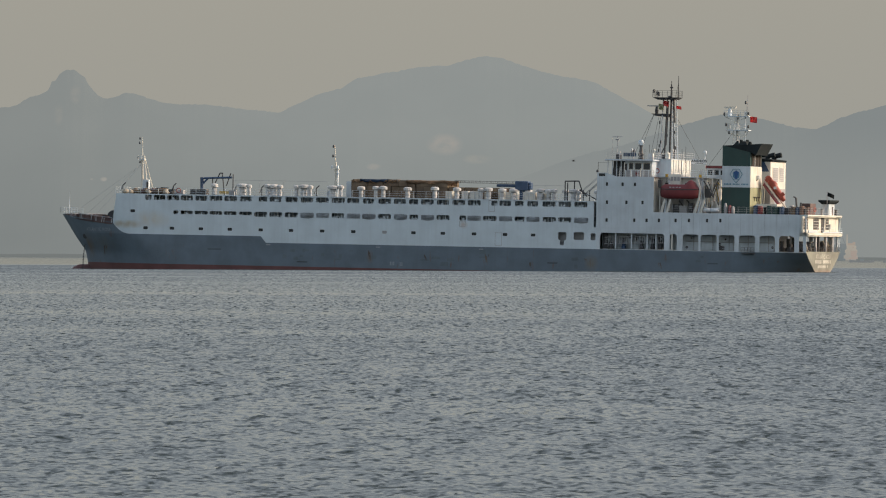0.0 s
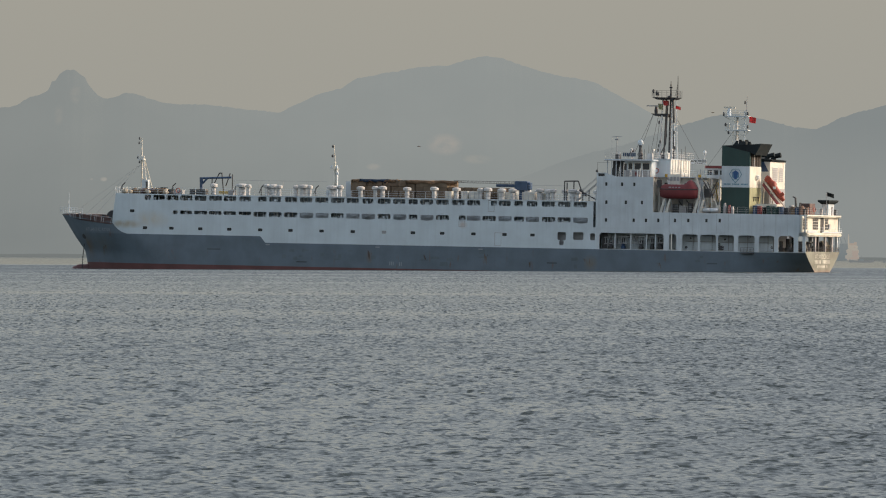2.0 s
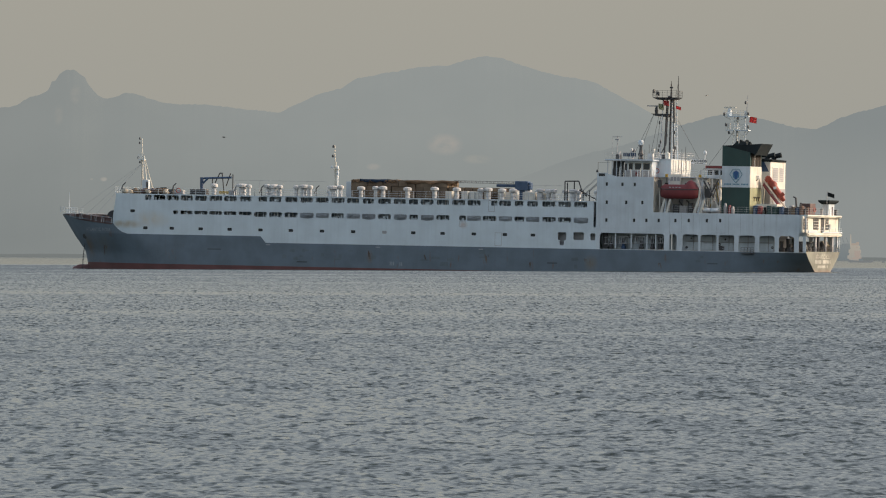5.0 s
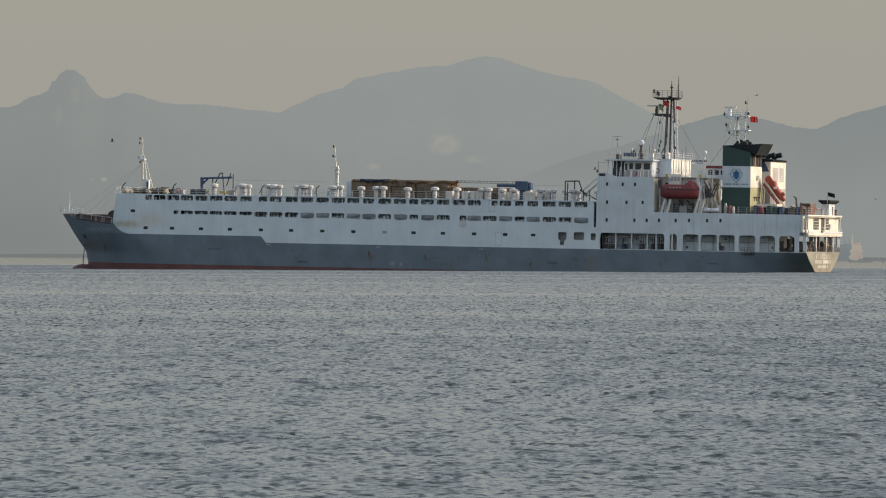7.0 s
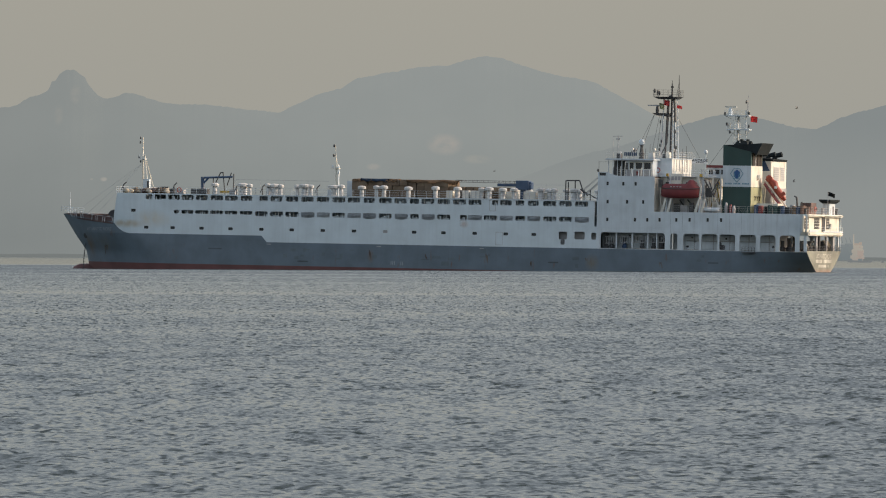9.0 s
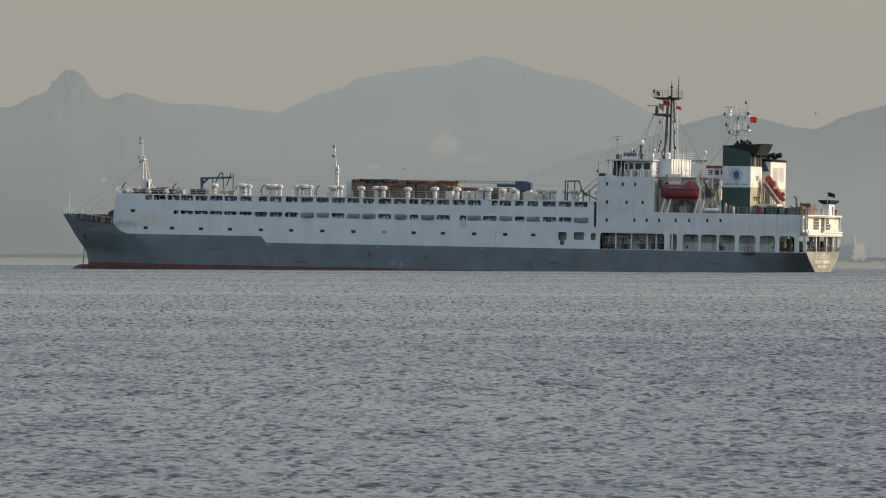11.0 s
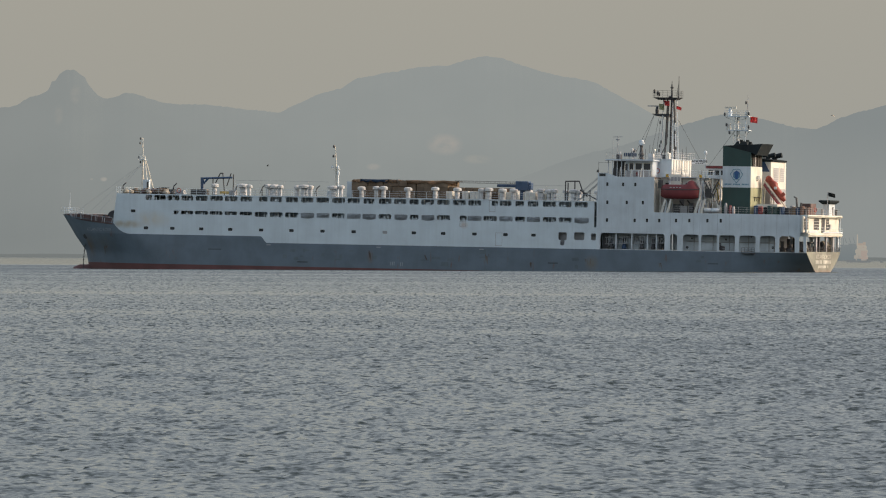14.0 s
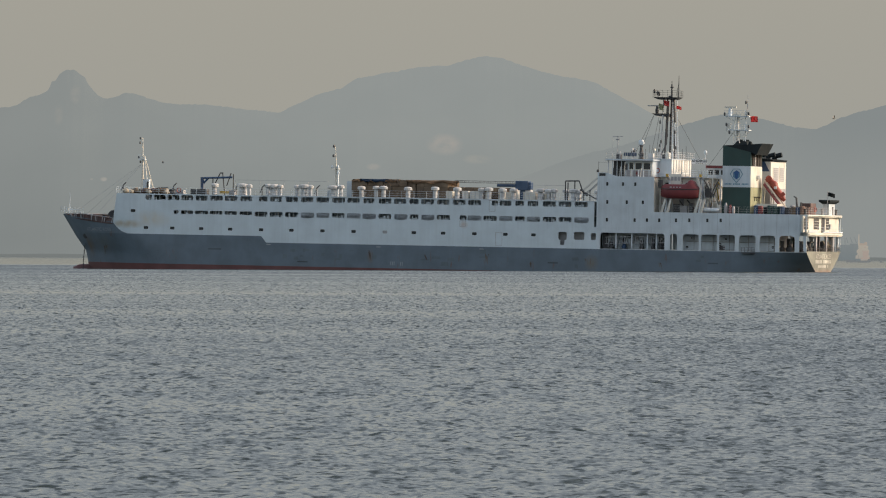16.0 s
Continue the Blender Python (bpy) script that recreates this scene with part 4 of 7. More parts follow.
def fit_cranes(ship):
    bm = B()
    for p, q, r in (((-41.9, 6, TOP), (-42.0, 6, 13.9), 0.3), ((-42.2, 6, 13.75), (-37.0, 6, 13.95), 0.16), ((-42.0, 6, 12.7), (-41.0, 6, 13.75), 0.16)):
        rod(bm, p, q, r, n=8)
    part("provision_crane", bm, BLUE, ship, "blue deck crane with a level boom")
    bm = B()
    for p, q in (((-39.8, 6, 13.0), (-39.0, 6, 14.6)), ((-38.2, 6, TOP), (-38.6, 6, 14.6)), ((-39.0, 6, 14.6), (-38.5, 6, 14.6)), ((-37.9, 6, 12.6), (-37.2, 6, 14.6)), ((-36.8, 6, TOP), (-36.8, 6, 14.45)), ((-40.2, 6, TOP), (-40.2, 6, 13.9))):
        rod(bm, p, q, 0.09)
    part("crane_gallows", bm, BLACK, ship, "black tubular crane gallows")
    part("crane_bed", box(B(), -38.5, -36.8, 4.5, 5.5, TOP + 0.25, TOP + 0.6), YELLOW, ship)
    bm = B()
    box(bm, -43.4, -40.7, 4.6, 5.8, TOP + 0.05, TOP + 0.85)
    part("hydraulic_unit", bm, DARK, ship)
    # aft gallows
    bm = B()
    for p, q in (((17.9, 5, TOP), (17.9, 5, 14.2)), ((17.9, 5, 14.2), (20.1, 5, 14.25)), ((19.4, 5, TOP), (19.4, 5, 14.25)), ((20.1, 5, 14.25), (20.9, 5, 12.0)), ((18.3, 5, 14.0), (18.3, 5, TOP))):
        rod(bm, p, q, 0.1)
    part("boat_gallows", bm, BLACK, ship, "black tubular gallows on deck")
    # lattice girder and its blue winch house
    bm = B()
    for z in (13.72, 14.02):
        rod(bm, (-0.3, 6, z), (9.8, 6, z - 0.05), 0.04, n=4)
    for k in range(34):
        x = -0.3 + k * 0.3
        rod(bm, (x, 6, 13.7), (x + (0.15 if k % 2 else 0), 6, 14.03), 0.03, n=4)
    part("lattice_girder", bm, DARK, ship, "dark lattice girder over the cargo")
    bm = B()
    box(bm, 9.6, 11.7, 5.6, 7.2, 12.65, 14.1)
    box(bm, 11.7, 12.1, 5.8, 7.0, 12.8, 13.9)
    box(bm, 6.5, 9.6, 6.0, 6.6, 13.15, 13.6)
    bmesh.ops.bevel(bm, geom=bm.edges[:], offset=0.08, segments=1, affect="EDGES")
    part("crane_cab", bm, BLUE, ship, "blue crane housing with a short boom")
    part("crane_pedestal", lathe(B(), 10.6, 6.4, [(0.5, TOP), (0.4, 12.7)], 12), BLUE, ship)
    for x0, x1, z in ((-0.7, 0.4, 12.35), (1.9, 2.95, 12.4), (3.2, 4.95, 12.4), (5.6, 6.35, 12.3), (7.8, 8.65, 12.4), (9.0, 10.9, 12.35), (11.8, 13.8, 12.4), (14.3, 15.9, 12.3)):
        bm = box(B(), x0, x1, 2.7, 3.9, TOP, z)
        bmesh.ops.bevel(bm, geom=bm.edges[:], offset=0.04, segments=1, affect="EDGES")
        crate = part("deck_box", bm, SUNNY if x0 in (1.9, 3.2, 9.0) else CREAM, ship)
        for f in (0.12, 0.5, 0.88):
            part("batten", box(B(), x0 + (x1 - x0) * f - 0.05, x0 + (x1 - x0) * f + 0.05, 2.66, 2.7, TOP + 0.05, z - 0.05), INNER, crate)
    # ladders up to the house
    bm = B()
    for y in (1.5, 2.3):
        rod(bm, (20.8, y, TOP), (24.4, y, 14.2), 0.06, n=4)
        rod(bm, (20.8, y, TOP + 0.9), (24.4, y, 15.1), 0.04, n=4)
    for k in range(14):
        f = k / 13
        box(bm, 20.8 + 3.6 * f - 0.12, 20.8 + 3.6 * f + 0.12, 1.5, 2.3, TOP + 3.05 * f - 0.02, TOP + 3.05 * f + 0.02)
    part("companion_ladder", bm, GREYP, ship)
    bm = B()
    for x in (22.0, 23.0, 24.2):
        rod(bm, (x, 1.0, TOP), (x, 1.0, TOP + 1.7), 0.08)
    rod(bm, (21.3, 1.2, TOP + 1.7), (24.0, 1.2, TOP + 0.3), 0.1)
    rod(bm, (21.5, 1.0, 12.9), (22.6, 1.0, 11.9), 0.12)
    part("pipe_rack", bm, DARK, ship)


def window_row(parent, xs, y, z0, z1, w, face="y", name="window"):
    for x in xs:
        if face == "y":
            part(name, box(B(), x - w / 2, x + w / 2, y - 0.03, y, z0, z1), GLASS, parent)
        else:
            part(name, box(B(), y, y + 0.03, x - w / 2, x + w / 2, z0, z1), GLASS, parent)


def fit_bridge(ship):
    # wing bulwark with its dark window
    bm = B()
    wall_plate(bm, 24.5, 26.0, HOUSE, 15.55, [(24.75, 25.75, 15.02, 15.45)], corner=0.03)
    prism(bm, [(26.0, 0, HOUSE), (27.6, 0, HOUSE), (26.0, 0, 15.5)], [(26.0, 0.12, HOUSE), (27.6, 0.12, HOUSE), (26.0, 0.12, 15.5)])
    part("wing_bulwark", bm, WHITE, ship)
    part("wing_window", box(B(), 24.75, 25.75, 0.07, 0.1, 15.02, 15.45), GLASS, ship)
    bm = B()
    rod(bm, (24.6, 0.1, 15.5), (24.6, 0.1, 17.2), 0.03, n=4)
    rod(bm, (24.6, 0.1, 17.1), (26.4, 0.6, 17.15), 0.02, n=4)
    part("wing_antenna", bm, DARK, ship)
    part("wing_light", lathe(B(), 24.5, 0.05, [(0.15, 15.6), (0.2, 15.8), (0.12, 16.0)], 8), DARK, ship)
    rail(ship, [(27.6, 0.1, HOUSE), (33.4, 0.1, HOUSE)], 1.0, 1.3, r=0.016, material=VENT_PAINT)
    # wheelhouse with open wing shelter
    wh = part("wheelhouse", box(B(), 28.4, 32.7, 1.5, 16.5, HOUSE, 17.45), WHITE, ship, "white wheelhouse with dark windows")
    bm = B()
    box(bm, 25.4, 33.0, 0.9, 17.1, 17.45, 17.68)
    part("wheelhouse_roof", bm, WHITE, wh)
    for x, w in ((29.35, 0.62), (30.5, 1.0), (31.85, 1.05)):
        pane = part("window", box(B(), x - w / 2, x + w / 2, 1.47, 1.5, 16.12, 17.08), GLASS, wh)
        fr = B()
        for a, b_, c, d in ((x - w / 2 - 0.08, x + w / 2 + 0.08, 17.08, 17.16), (x - w / 2 - 0.08, x + w / 2 + 0.08, 16.04, 16.12), (x - w / 2 - 0.08, x - w / 2, 16.12, 17.08), (x + w / 2, x + w / 2 + 0.08, 16.12, 17.08)):
            box(fr, a, b_, 1.42, 1.5, c, d)
        part("window_frame", fr, SUNNY, pane)
    part("wheelhouse_door", box(B(), 28.42, 28.75, 1.46, 1.5, 15.1, 17.0), DARK, wh)
    for x in (25.7, 26.4, 27.1, 27.8):
        part("shelter_post", rod(B(), (x, 1.4, HOUSE), (x, 1.4, 17.45), 0.07), WHITE, wh)
    part("shelter_back", box(B(), 25.9, 28.35, 3.4, 3.5, HOUSE, 17.4), DARK, wh)
    part("wing_console", box(B(), 26.2, 27.0, 1.8, 2.4, HOUSE, 16.3), DARK, wh)
    part("walkway_panel", box(B(), 28.5, 32.7, 1.42, 1.48, HOUSE, 15.95), GREYP, wh)
    for x, h in ((27.9, 1.5), (28.6, 2.2), (29.6, 1.2), (31.2, 1.3), (32.9, 1.9)):
        part("awning_stanchion", rod(B(), (x, 0.35, HOUSE), (x + 0.05, 0.5, HOUSE + h), 0.06), SUNNY, wh)
    part("fire_hose_box", box(B(), 30.1, 30.6, 1.3, 1.42, 15.2, 15.8), RED, wh)
    part("drip_edge", box(B(), 25.35, 33.05, 0.84, 0.9, 17.4, 17.5), GREYP, wh)
    for x in (28.9, 29.9, 30.9, 31.7, 32.6):
        part("walkway_post", rod(B(), (x, 0.12, HOUSE), (x, 0.12, 16.0), 0.07), WHITE, wh)
    # radio house behind it
    rh = part("radio_house", box(B(), 32.75, 35.2, 3.6, 14.6, HOUSE, 17.75), WHITE, ship, "white deckhouse lit by the low sun")
    # warmer sheet paints sunlight onto the after face; the other sides stay WHITE
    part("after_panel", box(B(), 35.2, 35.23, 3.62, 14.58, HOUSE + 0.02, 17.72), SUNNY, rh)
    part("radio_house_roof", box(B(), 32.7, 35.35, 3.4, 14.8, 17.76, 17.86), WHITE, rh)
    for k in range(7):
        y = 4.6 + k * 1.5
        # the stiffeners' grey stands in for their shadow lines
        part("wall_stiffener", box(B(), 35.2, 35.3, y, y + 0.1, 15.9 if k % 3 else 15.1, 17.7), GREYP, rh)
    bm = box(B(), 35.4, 37.1, 2.2, 3.0, 13.9, 15.5)
    trunk = part("fan_trunk", bm, SUNNY, ship, "white fan trunk on the deckhouse wall")
    for k in range(3):
        part("grille", box(B(), 35.55 + k * 0.52, 35.95 + k * 0.52, 2.17, 2.2, 14.5, 15.1), GREYP, trunk)
    bm = B()
    for k in range(16):
        a, b = 2 * math.pi * k / 16, 2 * math.pi * (k + 1) / 16
        rod(bm, (33.0 + 0.34 * math.cos(a), 3.5, 16.0 + 0.34 * math.sin(a)), (33.0 + 0.34 * math.cos(b), 3.5, 16.0 + 0.34 * math.sin(b)), 0.07, n=5)
    part("lifebuoy", bm, ORANGE, ship, "orange lifebuoy on the rail")
    # compass deck rails, dome, small masts
    rail(ship, [(25.5, 1.0, 17.68), (32.9, 1.0, 17.68), (32.9, 17, 17.68)], 1.0, 1.1, r=0.016, material=VENT_PAINT)
    rail(ship, [(33.0, 3.6, 17.86), (35.2, 3.6, 17.86), (35.2, 14.4, 17.86)], 1.0, 1.1, r=0.016, material=VENT_PAINT)
    # lamps, lockers and aerials crowded on the compass deck
    rng = random.Random(17)
    for k in range(16):
        x, y, h = rng.uniform(25.8, 34.8), rng.uniform(4.0, 12.0), rng.uniform(0.5, 1.5)
        m = rng.choice((DARK, DARK, SUNNY, VENT_PAINT, GREYP))
        z = 17.86 if x > 32.7 else 17.68
        foot = part("deck_light", rod(B(), (x, y, z), (x, y, z + h), 0.05, n=6), GREYP, ship)
        part("lamp_head", lathe(B(), x, y, [(0.1, z + h - 0.12), (0.2, z + h), (0.18, z + h + 0.22), (0.06, z + h + 0.3)], 8), m, foot)
    for x, w, h, m in ((26.3, 0.7, 0.6, DARK), (31.4, 0.8, 0.75, VENT_PAINT), (34.1, 0.6, 0.9, SUNNY), (33.5, 0.4, 0.6, DARK)):
        part("roof_locker", box(B(), x - w / 2, x + w / 2, 5.0, 5.8, 17.68 if x < 32.7 else 17.86, 17.9 + h), m, ship)
    dome = part("satellite_dome", ball(B(), (28.8, 9, 20.35), 0.48), WHITE, ship, "white satellite dome on a dark pedestal", True)
    part("dome_pedestal", lathe(B(), 28.8, 9, [(0.45, 17.68), (0.35, 18.3), (0.5, 18.5), (0.3, 18.9), (0.22, 19.6), (0.3, 19.95)], 10), DARK, dome)
    dome = part("satellite_dome", ball(B(), (38.8, 10, 18.95), 0.28, 1.25), WHITE, ship, "white satellite dome on a dark pedestal", True)
    part("dome_pedestal", rod(B(), (38.8, 10, 15), (38.8, 10, 18.7), 0.08), WHITE, dome)
    bm = B()
    rod(bm, (25.0, 9, 17.68), (25.0, 9, 21.3), 0.07)
    rod(bm, (24.2, 9, 21.2), (25.8, 9, 21.25), 0.04)
    rod(bm, (24.2, 9, 17.68), (24.2, 9, 21.0), 0.025, n=4)
    rod(bm, (24.7, 9, 20.8), (25.3, 9, 20.8), 0.1)
    part("signal_post", bm, GREYP, ship)
    for k in range(7):
        part("name_bar", box(B(), 28.3 + k * 0.3, 28.3 + k * 0.3 + 0.22, 0.9, 0.95, 18.1, 18.65), BLUE, ship)
    for x, h in ((29.6, 1.6), (30.3, 1.3), (31.0, 2.0), (31.6, 1.4), (36.2, 1.4), (36.8, 1.8)):
        part("whip_antenna", rod(B(), (x, 6, 17.6 if x < 35 else 15), (x, 6, 18.0 + h), 0.035, n=4), DARK, ship)


def fit_main_mast(ship):
    bm = B()
    mast = part("main_mast", rod(bm, (33.4, 9, 17.8), (33.5, 9, 27.3), 0.17, 0.14, 8), BLACK, ship, "tall tripod main mast with dark top")
    for p, q, m in (((32.2, 8.0, 17.8), (32.4, 8.5, 27.2), VENT_PAINT), ((34.5, 8.3, 17.8), (34.0, 8.6, 27.2), WHITE), ((34.5, 9.7, 17.8), (34.2, 9.6, 27.2), WHITE), ((32.2, 10.2, 17.8), (32.7, 9.6, 27.2), BLACK), ((33.9, 8.6, 17.8), (33.75, 8.8, 27.2), WHITE), ((34.4, 8.2, 17.8), (34.1, 8.6, 24.0), BLACK)):
        part("mast_leg", rod(B(), p, q, 0.1 if m is WHITE else 0.15, 0.09 if m is WHITE else 0.12), m, mast)
    part("mast_leg", rod(B(), (34.28, 8.3, 23.5), (34.0, 8.55, 27.2), 0.2, 0.18), DARK, mast)
    for k in range(12):
        z = 18.4 + k * 0.75
        f = (z - 17.8) / 9.4
        part("lattice_bar", rod(B(), (34.5 - 0.5 * f, 8.3 + 0.3 * f, z), (34.5 - 0.3 * f, 9.7 - 0.1 * f, z), 0.028, n=4), GREYP, mast)
        part("lattice_bar", rod(B(), (33.42, 8.8, z), (34.5 - 0.5 * f, 8.3 + 0.3 * f, z), 0.028, n=4), GREYP, mast)
    bm = B()
    rod(bm, (33.1, 8.0, 20.2), (33.3, 8.2, 26.8), 0.1)
    rod(bm, (33.1, 8.0, 20.2), (32.2, 8.0, 18.4), 0.1)
    part("cable_trunk", bm, DARK, mast)
    bm = B()
    prism(bm, [(31.6, 8.0, 27.0), (34.4, 8.0, 27.0), (34.4, 10, 27.0), (31.6, 10, 27.0)], [(30.9, 7.4, 27.35), (34.9, 7.4, 27.35), (34.9, 10.6, 27.35), (30.9, 10.6, 27.35)])
    part("top_platform", bm, BLACK, mast, "black platform near the masthead")
    rail(mast, [(30.95, 7.45, 27.35), (34.85, 7.45, 27.35), (34.85, 10.5, 27.35)], 1.05, 0.8, material=DARK)
    rail(mast, [(30.95, 7.45, 27.35), (30.95, 10.5, 27.35)], 1.05, 0.8, material=DARK)
    bm = B()
    rod(bm, (33.5, 9, 27.3), (33.5, 9, 29.4), 0.16, 0.1)
    rod(bm, (33.5, 9, 27.5), (33.1, 9, 27.3), 0.2, 0.3)
    rod(bm, (33.3, 9, 28.9), (33.75, 9, 28.9), 0.12)
    rod(bm, (33.5, 9, 29.4), (33.5, 9, 29.9), 0.05)
    part("top_pole", bm, BLACK, mast)
    bm = B()
    rod(bm, (34.75, 8.5, 27.3), (34.75, 8.5, 30.7), 0.11, 0.04)
    rod(bm, (34.75, 8.5, 29.6), (34.3, 8.5, 27.4), 0.025, n=4)
    part("masthead_aerial", bm, BLACK, mast)
    for x, z in ((31.0, 28.3), (31.8, 27.9), (31.5, 28.0)):
        part("masthead_lamp", lathe(B(), x, 8.0, [(0.1, z - 0.35), (0.16, z), (0.1, z + 0.3)], 8), DARK, mast)
    part("crosstree", prism(B(), [(31.2, 8.4, 24.5), (33.3, 8.4, 24.3), (33.3, 9.6, 24.3), (31.2, 9.6, 24.5)], [(30.6, 8.0, 24.85), (33.3, 8.0, 24.85), (33.3, 10, 24.85), (30.6, 10, 24.85)]), BLACK, mast)
    part("radar_pedestal", lathe(B(), 31.2, 9, [(0.25, 24.85), (0.3, 25.4), (0.15, 26.0)], 10), DARK, mast)
    part("radar_scanner", box(B(), 29.7, 32.2, 8.85, 9.15, 25.95, 26.12), GREYP, mast)
    for x, z in ((32.0, 23.5), (32.2, 20.5), (32.0, 19.9), (31.9, 19.2), (34.6, 19.6), (34.4, 22.0), (33.2, 21.5)):
        part("mast_lamp", lathe(B(), x, 8.0, [(0.1, z - 0.25), (0.13, z), (0.1, z + 0.25)], 8), DARK, mast)
    for a, b in (((30.8, 9, 24.8), (27.6, 8.6, 18.0)), ((30.8, 9, 24.8), (28.6, 8.6, 18.3)), ((34.6, 9, 24.0), (38.2, 9, 17.9)), ((31.6, 9, 24.6), (30.6, 8, 18.2)), ((45.0, 4, 22.3), (39.3, 9, 16.5)), ((31.9, 9, 24.6), (31.4, 8, 17.9))):
        part("stay_wire", rod(B(), a, b, 0.028, n=4), DARK, mast)


def flag(parent, x, y, z, w, h, material, name, label, tilt=0.0):
    """A cloth held at its hoist, bent in stiff folds; its own origin lies on the hoist."""
    bm = B()
    rows = []
    for j in range(4):
        rows.append([(w * i / 6, 0.12 * w * math.sin(i * 1.25 + 0.4 * j), -h * j / 3 - tilt * w * (i / 6) ** 1.3) for i in range(7)])
    grid(bm, rows, True)
    bmesh.ops.solidify(bm, geom=bm.faces[:], thickness=0.01)
    ob = part(name, bm, material, parent, label)
    ob.location = (x, y, z)
    return ob


def fit_poop(ship):
    rail(ship, [(33.6, 0.1, POOP), (41.6, 0.1, POOP)], 1.0, 1.3, r=0.015, material=VENT_PAINT)
    rail(ship, [(44.2, 0.1, POOP), (57.4, 0.1, POOP)], 1.0, 1.3, r=0.015, material=VENT_PAINT)
    rail(ship, [(57.4, 0.1, POOP), (57.4, 17.9, POOP)], 1.0, 1.3, r=0.015, material=GREYP)
    ch = part("boat_deck_house", box(B(), 33.55, 39.4, 3.0, 17.7, POOP, HOUSE - 0.02), SUNNY, ship, "cream deckhouse behind the lifeboat")
    part("house_top", box(B(), 33.5, 39.8, 2.4, 17.9, HOUSE, HOUSE + 0.1), WHITE, ch)
    window_row(ch, (34.6, 36.3, 37.8), 3.0, 13.5, 14.2, 0.6)
    part("cabin_door", box(B(), 36.6, 37.3, 2.95, 3.0, POOP + 0.1, 11.7), GREYP, ch)
    window_row(ch, (4.6, 7.0, 9.0, 11.5, 13.6, 16.0), 39.4, 13.4, 14.2, 0.7, "x")
    window_row(ch, (5.0, 8.2, 12.2, 15.5), 39.4, 10.9, 11.8, 0.7, "x")
    rail(ch, [(36, 2.45, HOUSE + 0.1), (39.7, 2.45, HOUSE + 0.1), (39.7, 17.8, HOUSE + 0.1)], 1.0, 1.2)
    for x, y in ((39.7, 2.6), (39.7, 8.0), (39.7, 15.3)):
        part("awning_post", rod(B(), (x, y, POOP), (x, y, HOUSE), 0.08), CREAM, ch)
    # risers and vents between boat deck and funnel
    for x, z1, r in ((40.2, 13.2, 0.14), (41.0, 12.4, 0.1), (42.0, 14.2, 0.12), (43.1, 13.4, 0.09), (42.6, 11.6, 0.2)):
        part("exhaust_riser", rod(B(), (x, 5.6, POOP), (x, 5.6, z1), r), CREAM if r > 0.09 else GREYP, ship)
    for x, w, h, m in ((40.3, 0.8, 1.3, WHITE), (41.4, 0.6, 0.9, GREYP), (42.4, 0.9, 1.7, CREAM), (43.2, 0.5, 1.1, RED)):
        part("vent_box", box(B(), x - w / 2, x + w / 2, 2.6, 3.8, POOP, POOP + h), m, ship)
    bm = B()
    for p, q in (((40.9, 4.8, POOP), (42.3, 4.8, 14.4)), ((42.3, 4.8, 14.4), (43.3, 4.8, 13.0)), ((42.0, 4.8, 14.0), (42.9, 4.8, POOP))):
        rod(bm, p, q, 0.09)
    part("stores_crane", bm, YELLOW, ship)
    # signboard
    sb = part("signboard", box(B(), 36.95, 39.35, 8.9, 8.96, 17.2, 17.95), BOARD, ship, "white board with dark lettering")
    for x in (37.2, 39.1):
        part("board_post", rod(B(), (x, 9.05, HOUSE + 0.1), (x, 9.05, 17.9), 0.05), GREYP, sb)
    fc = bpy.data.curves.new("lettering", "FONT")
    fc.body, fc.size, fc.align_x, fc.extrude, fc.offset = "ANDROS", 0.55, "CENTER", 0.005, 0.018
    fc.space_character = 1.16
    fc.materials.append(BLACK)
    tx = new("lettering", fc)
    tx.parent = sb
    tx.matrix_local = pose(38.15, 8.88, 17.48, 90, 0, 0)
    for k in range(4):
        part("small_letter_bar", box(B(), 37.5 + k * 0.34, 37.5 + k * 0.34 + 0.26, 8.87, 8.89, 17.27, 17.36), DARK, sb)
    # red-roofed locker house beyond
    lk = part("locker_house", box(B(), 38.9, 42.4, 11.0, 14.6, HOUSE + 0.1, 16.6), WHITE, ship, "white locker house with a faded red roof")
    part("red_roof", box(B(), 38.7, 42.7, 10.8, 14.8, 16.6, 17.0), RED, lk)
    window_row(lk, (39.4, 40.4, 41.4), 11.0, 15.6, 16.3, 0.7)
    for y in (11.5, 14.0):
        part("awning_post", rod(B(), (42.3, y, POOP), (42.3, y, HOUSE + 0.1), 0.08), CREAM, lk)
    part("locker_floor", box(B(), 39.82, 42.5, 10.9, 14.7, HOUSE, HOUSE + 0.1), WHITE, lk)


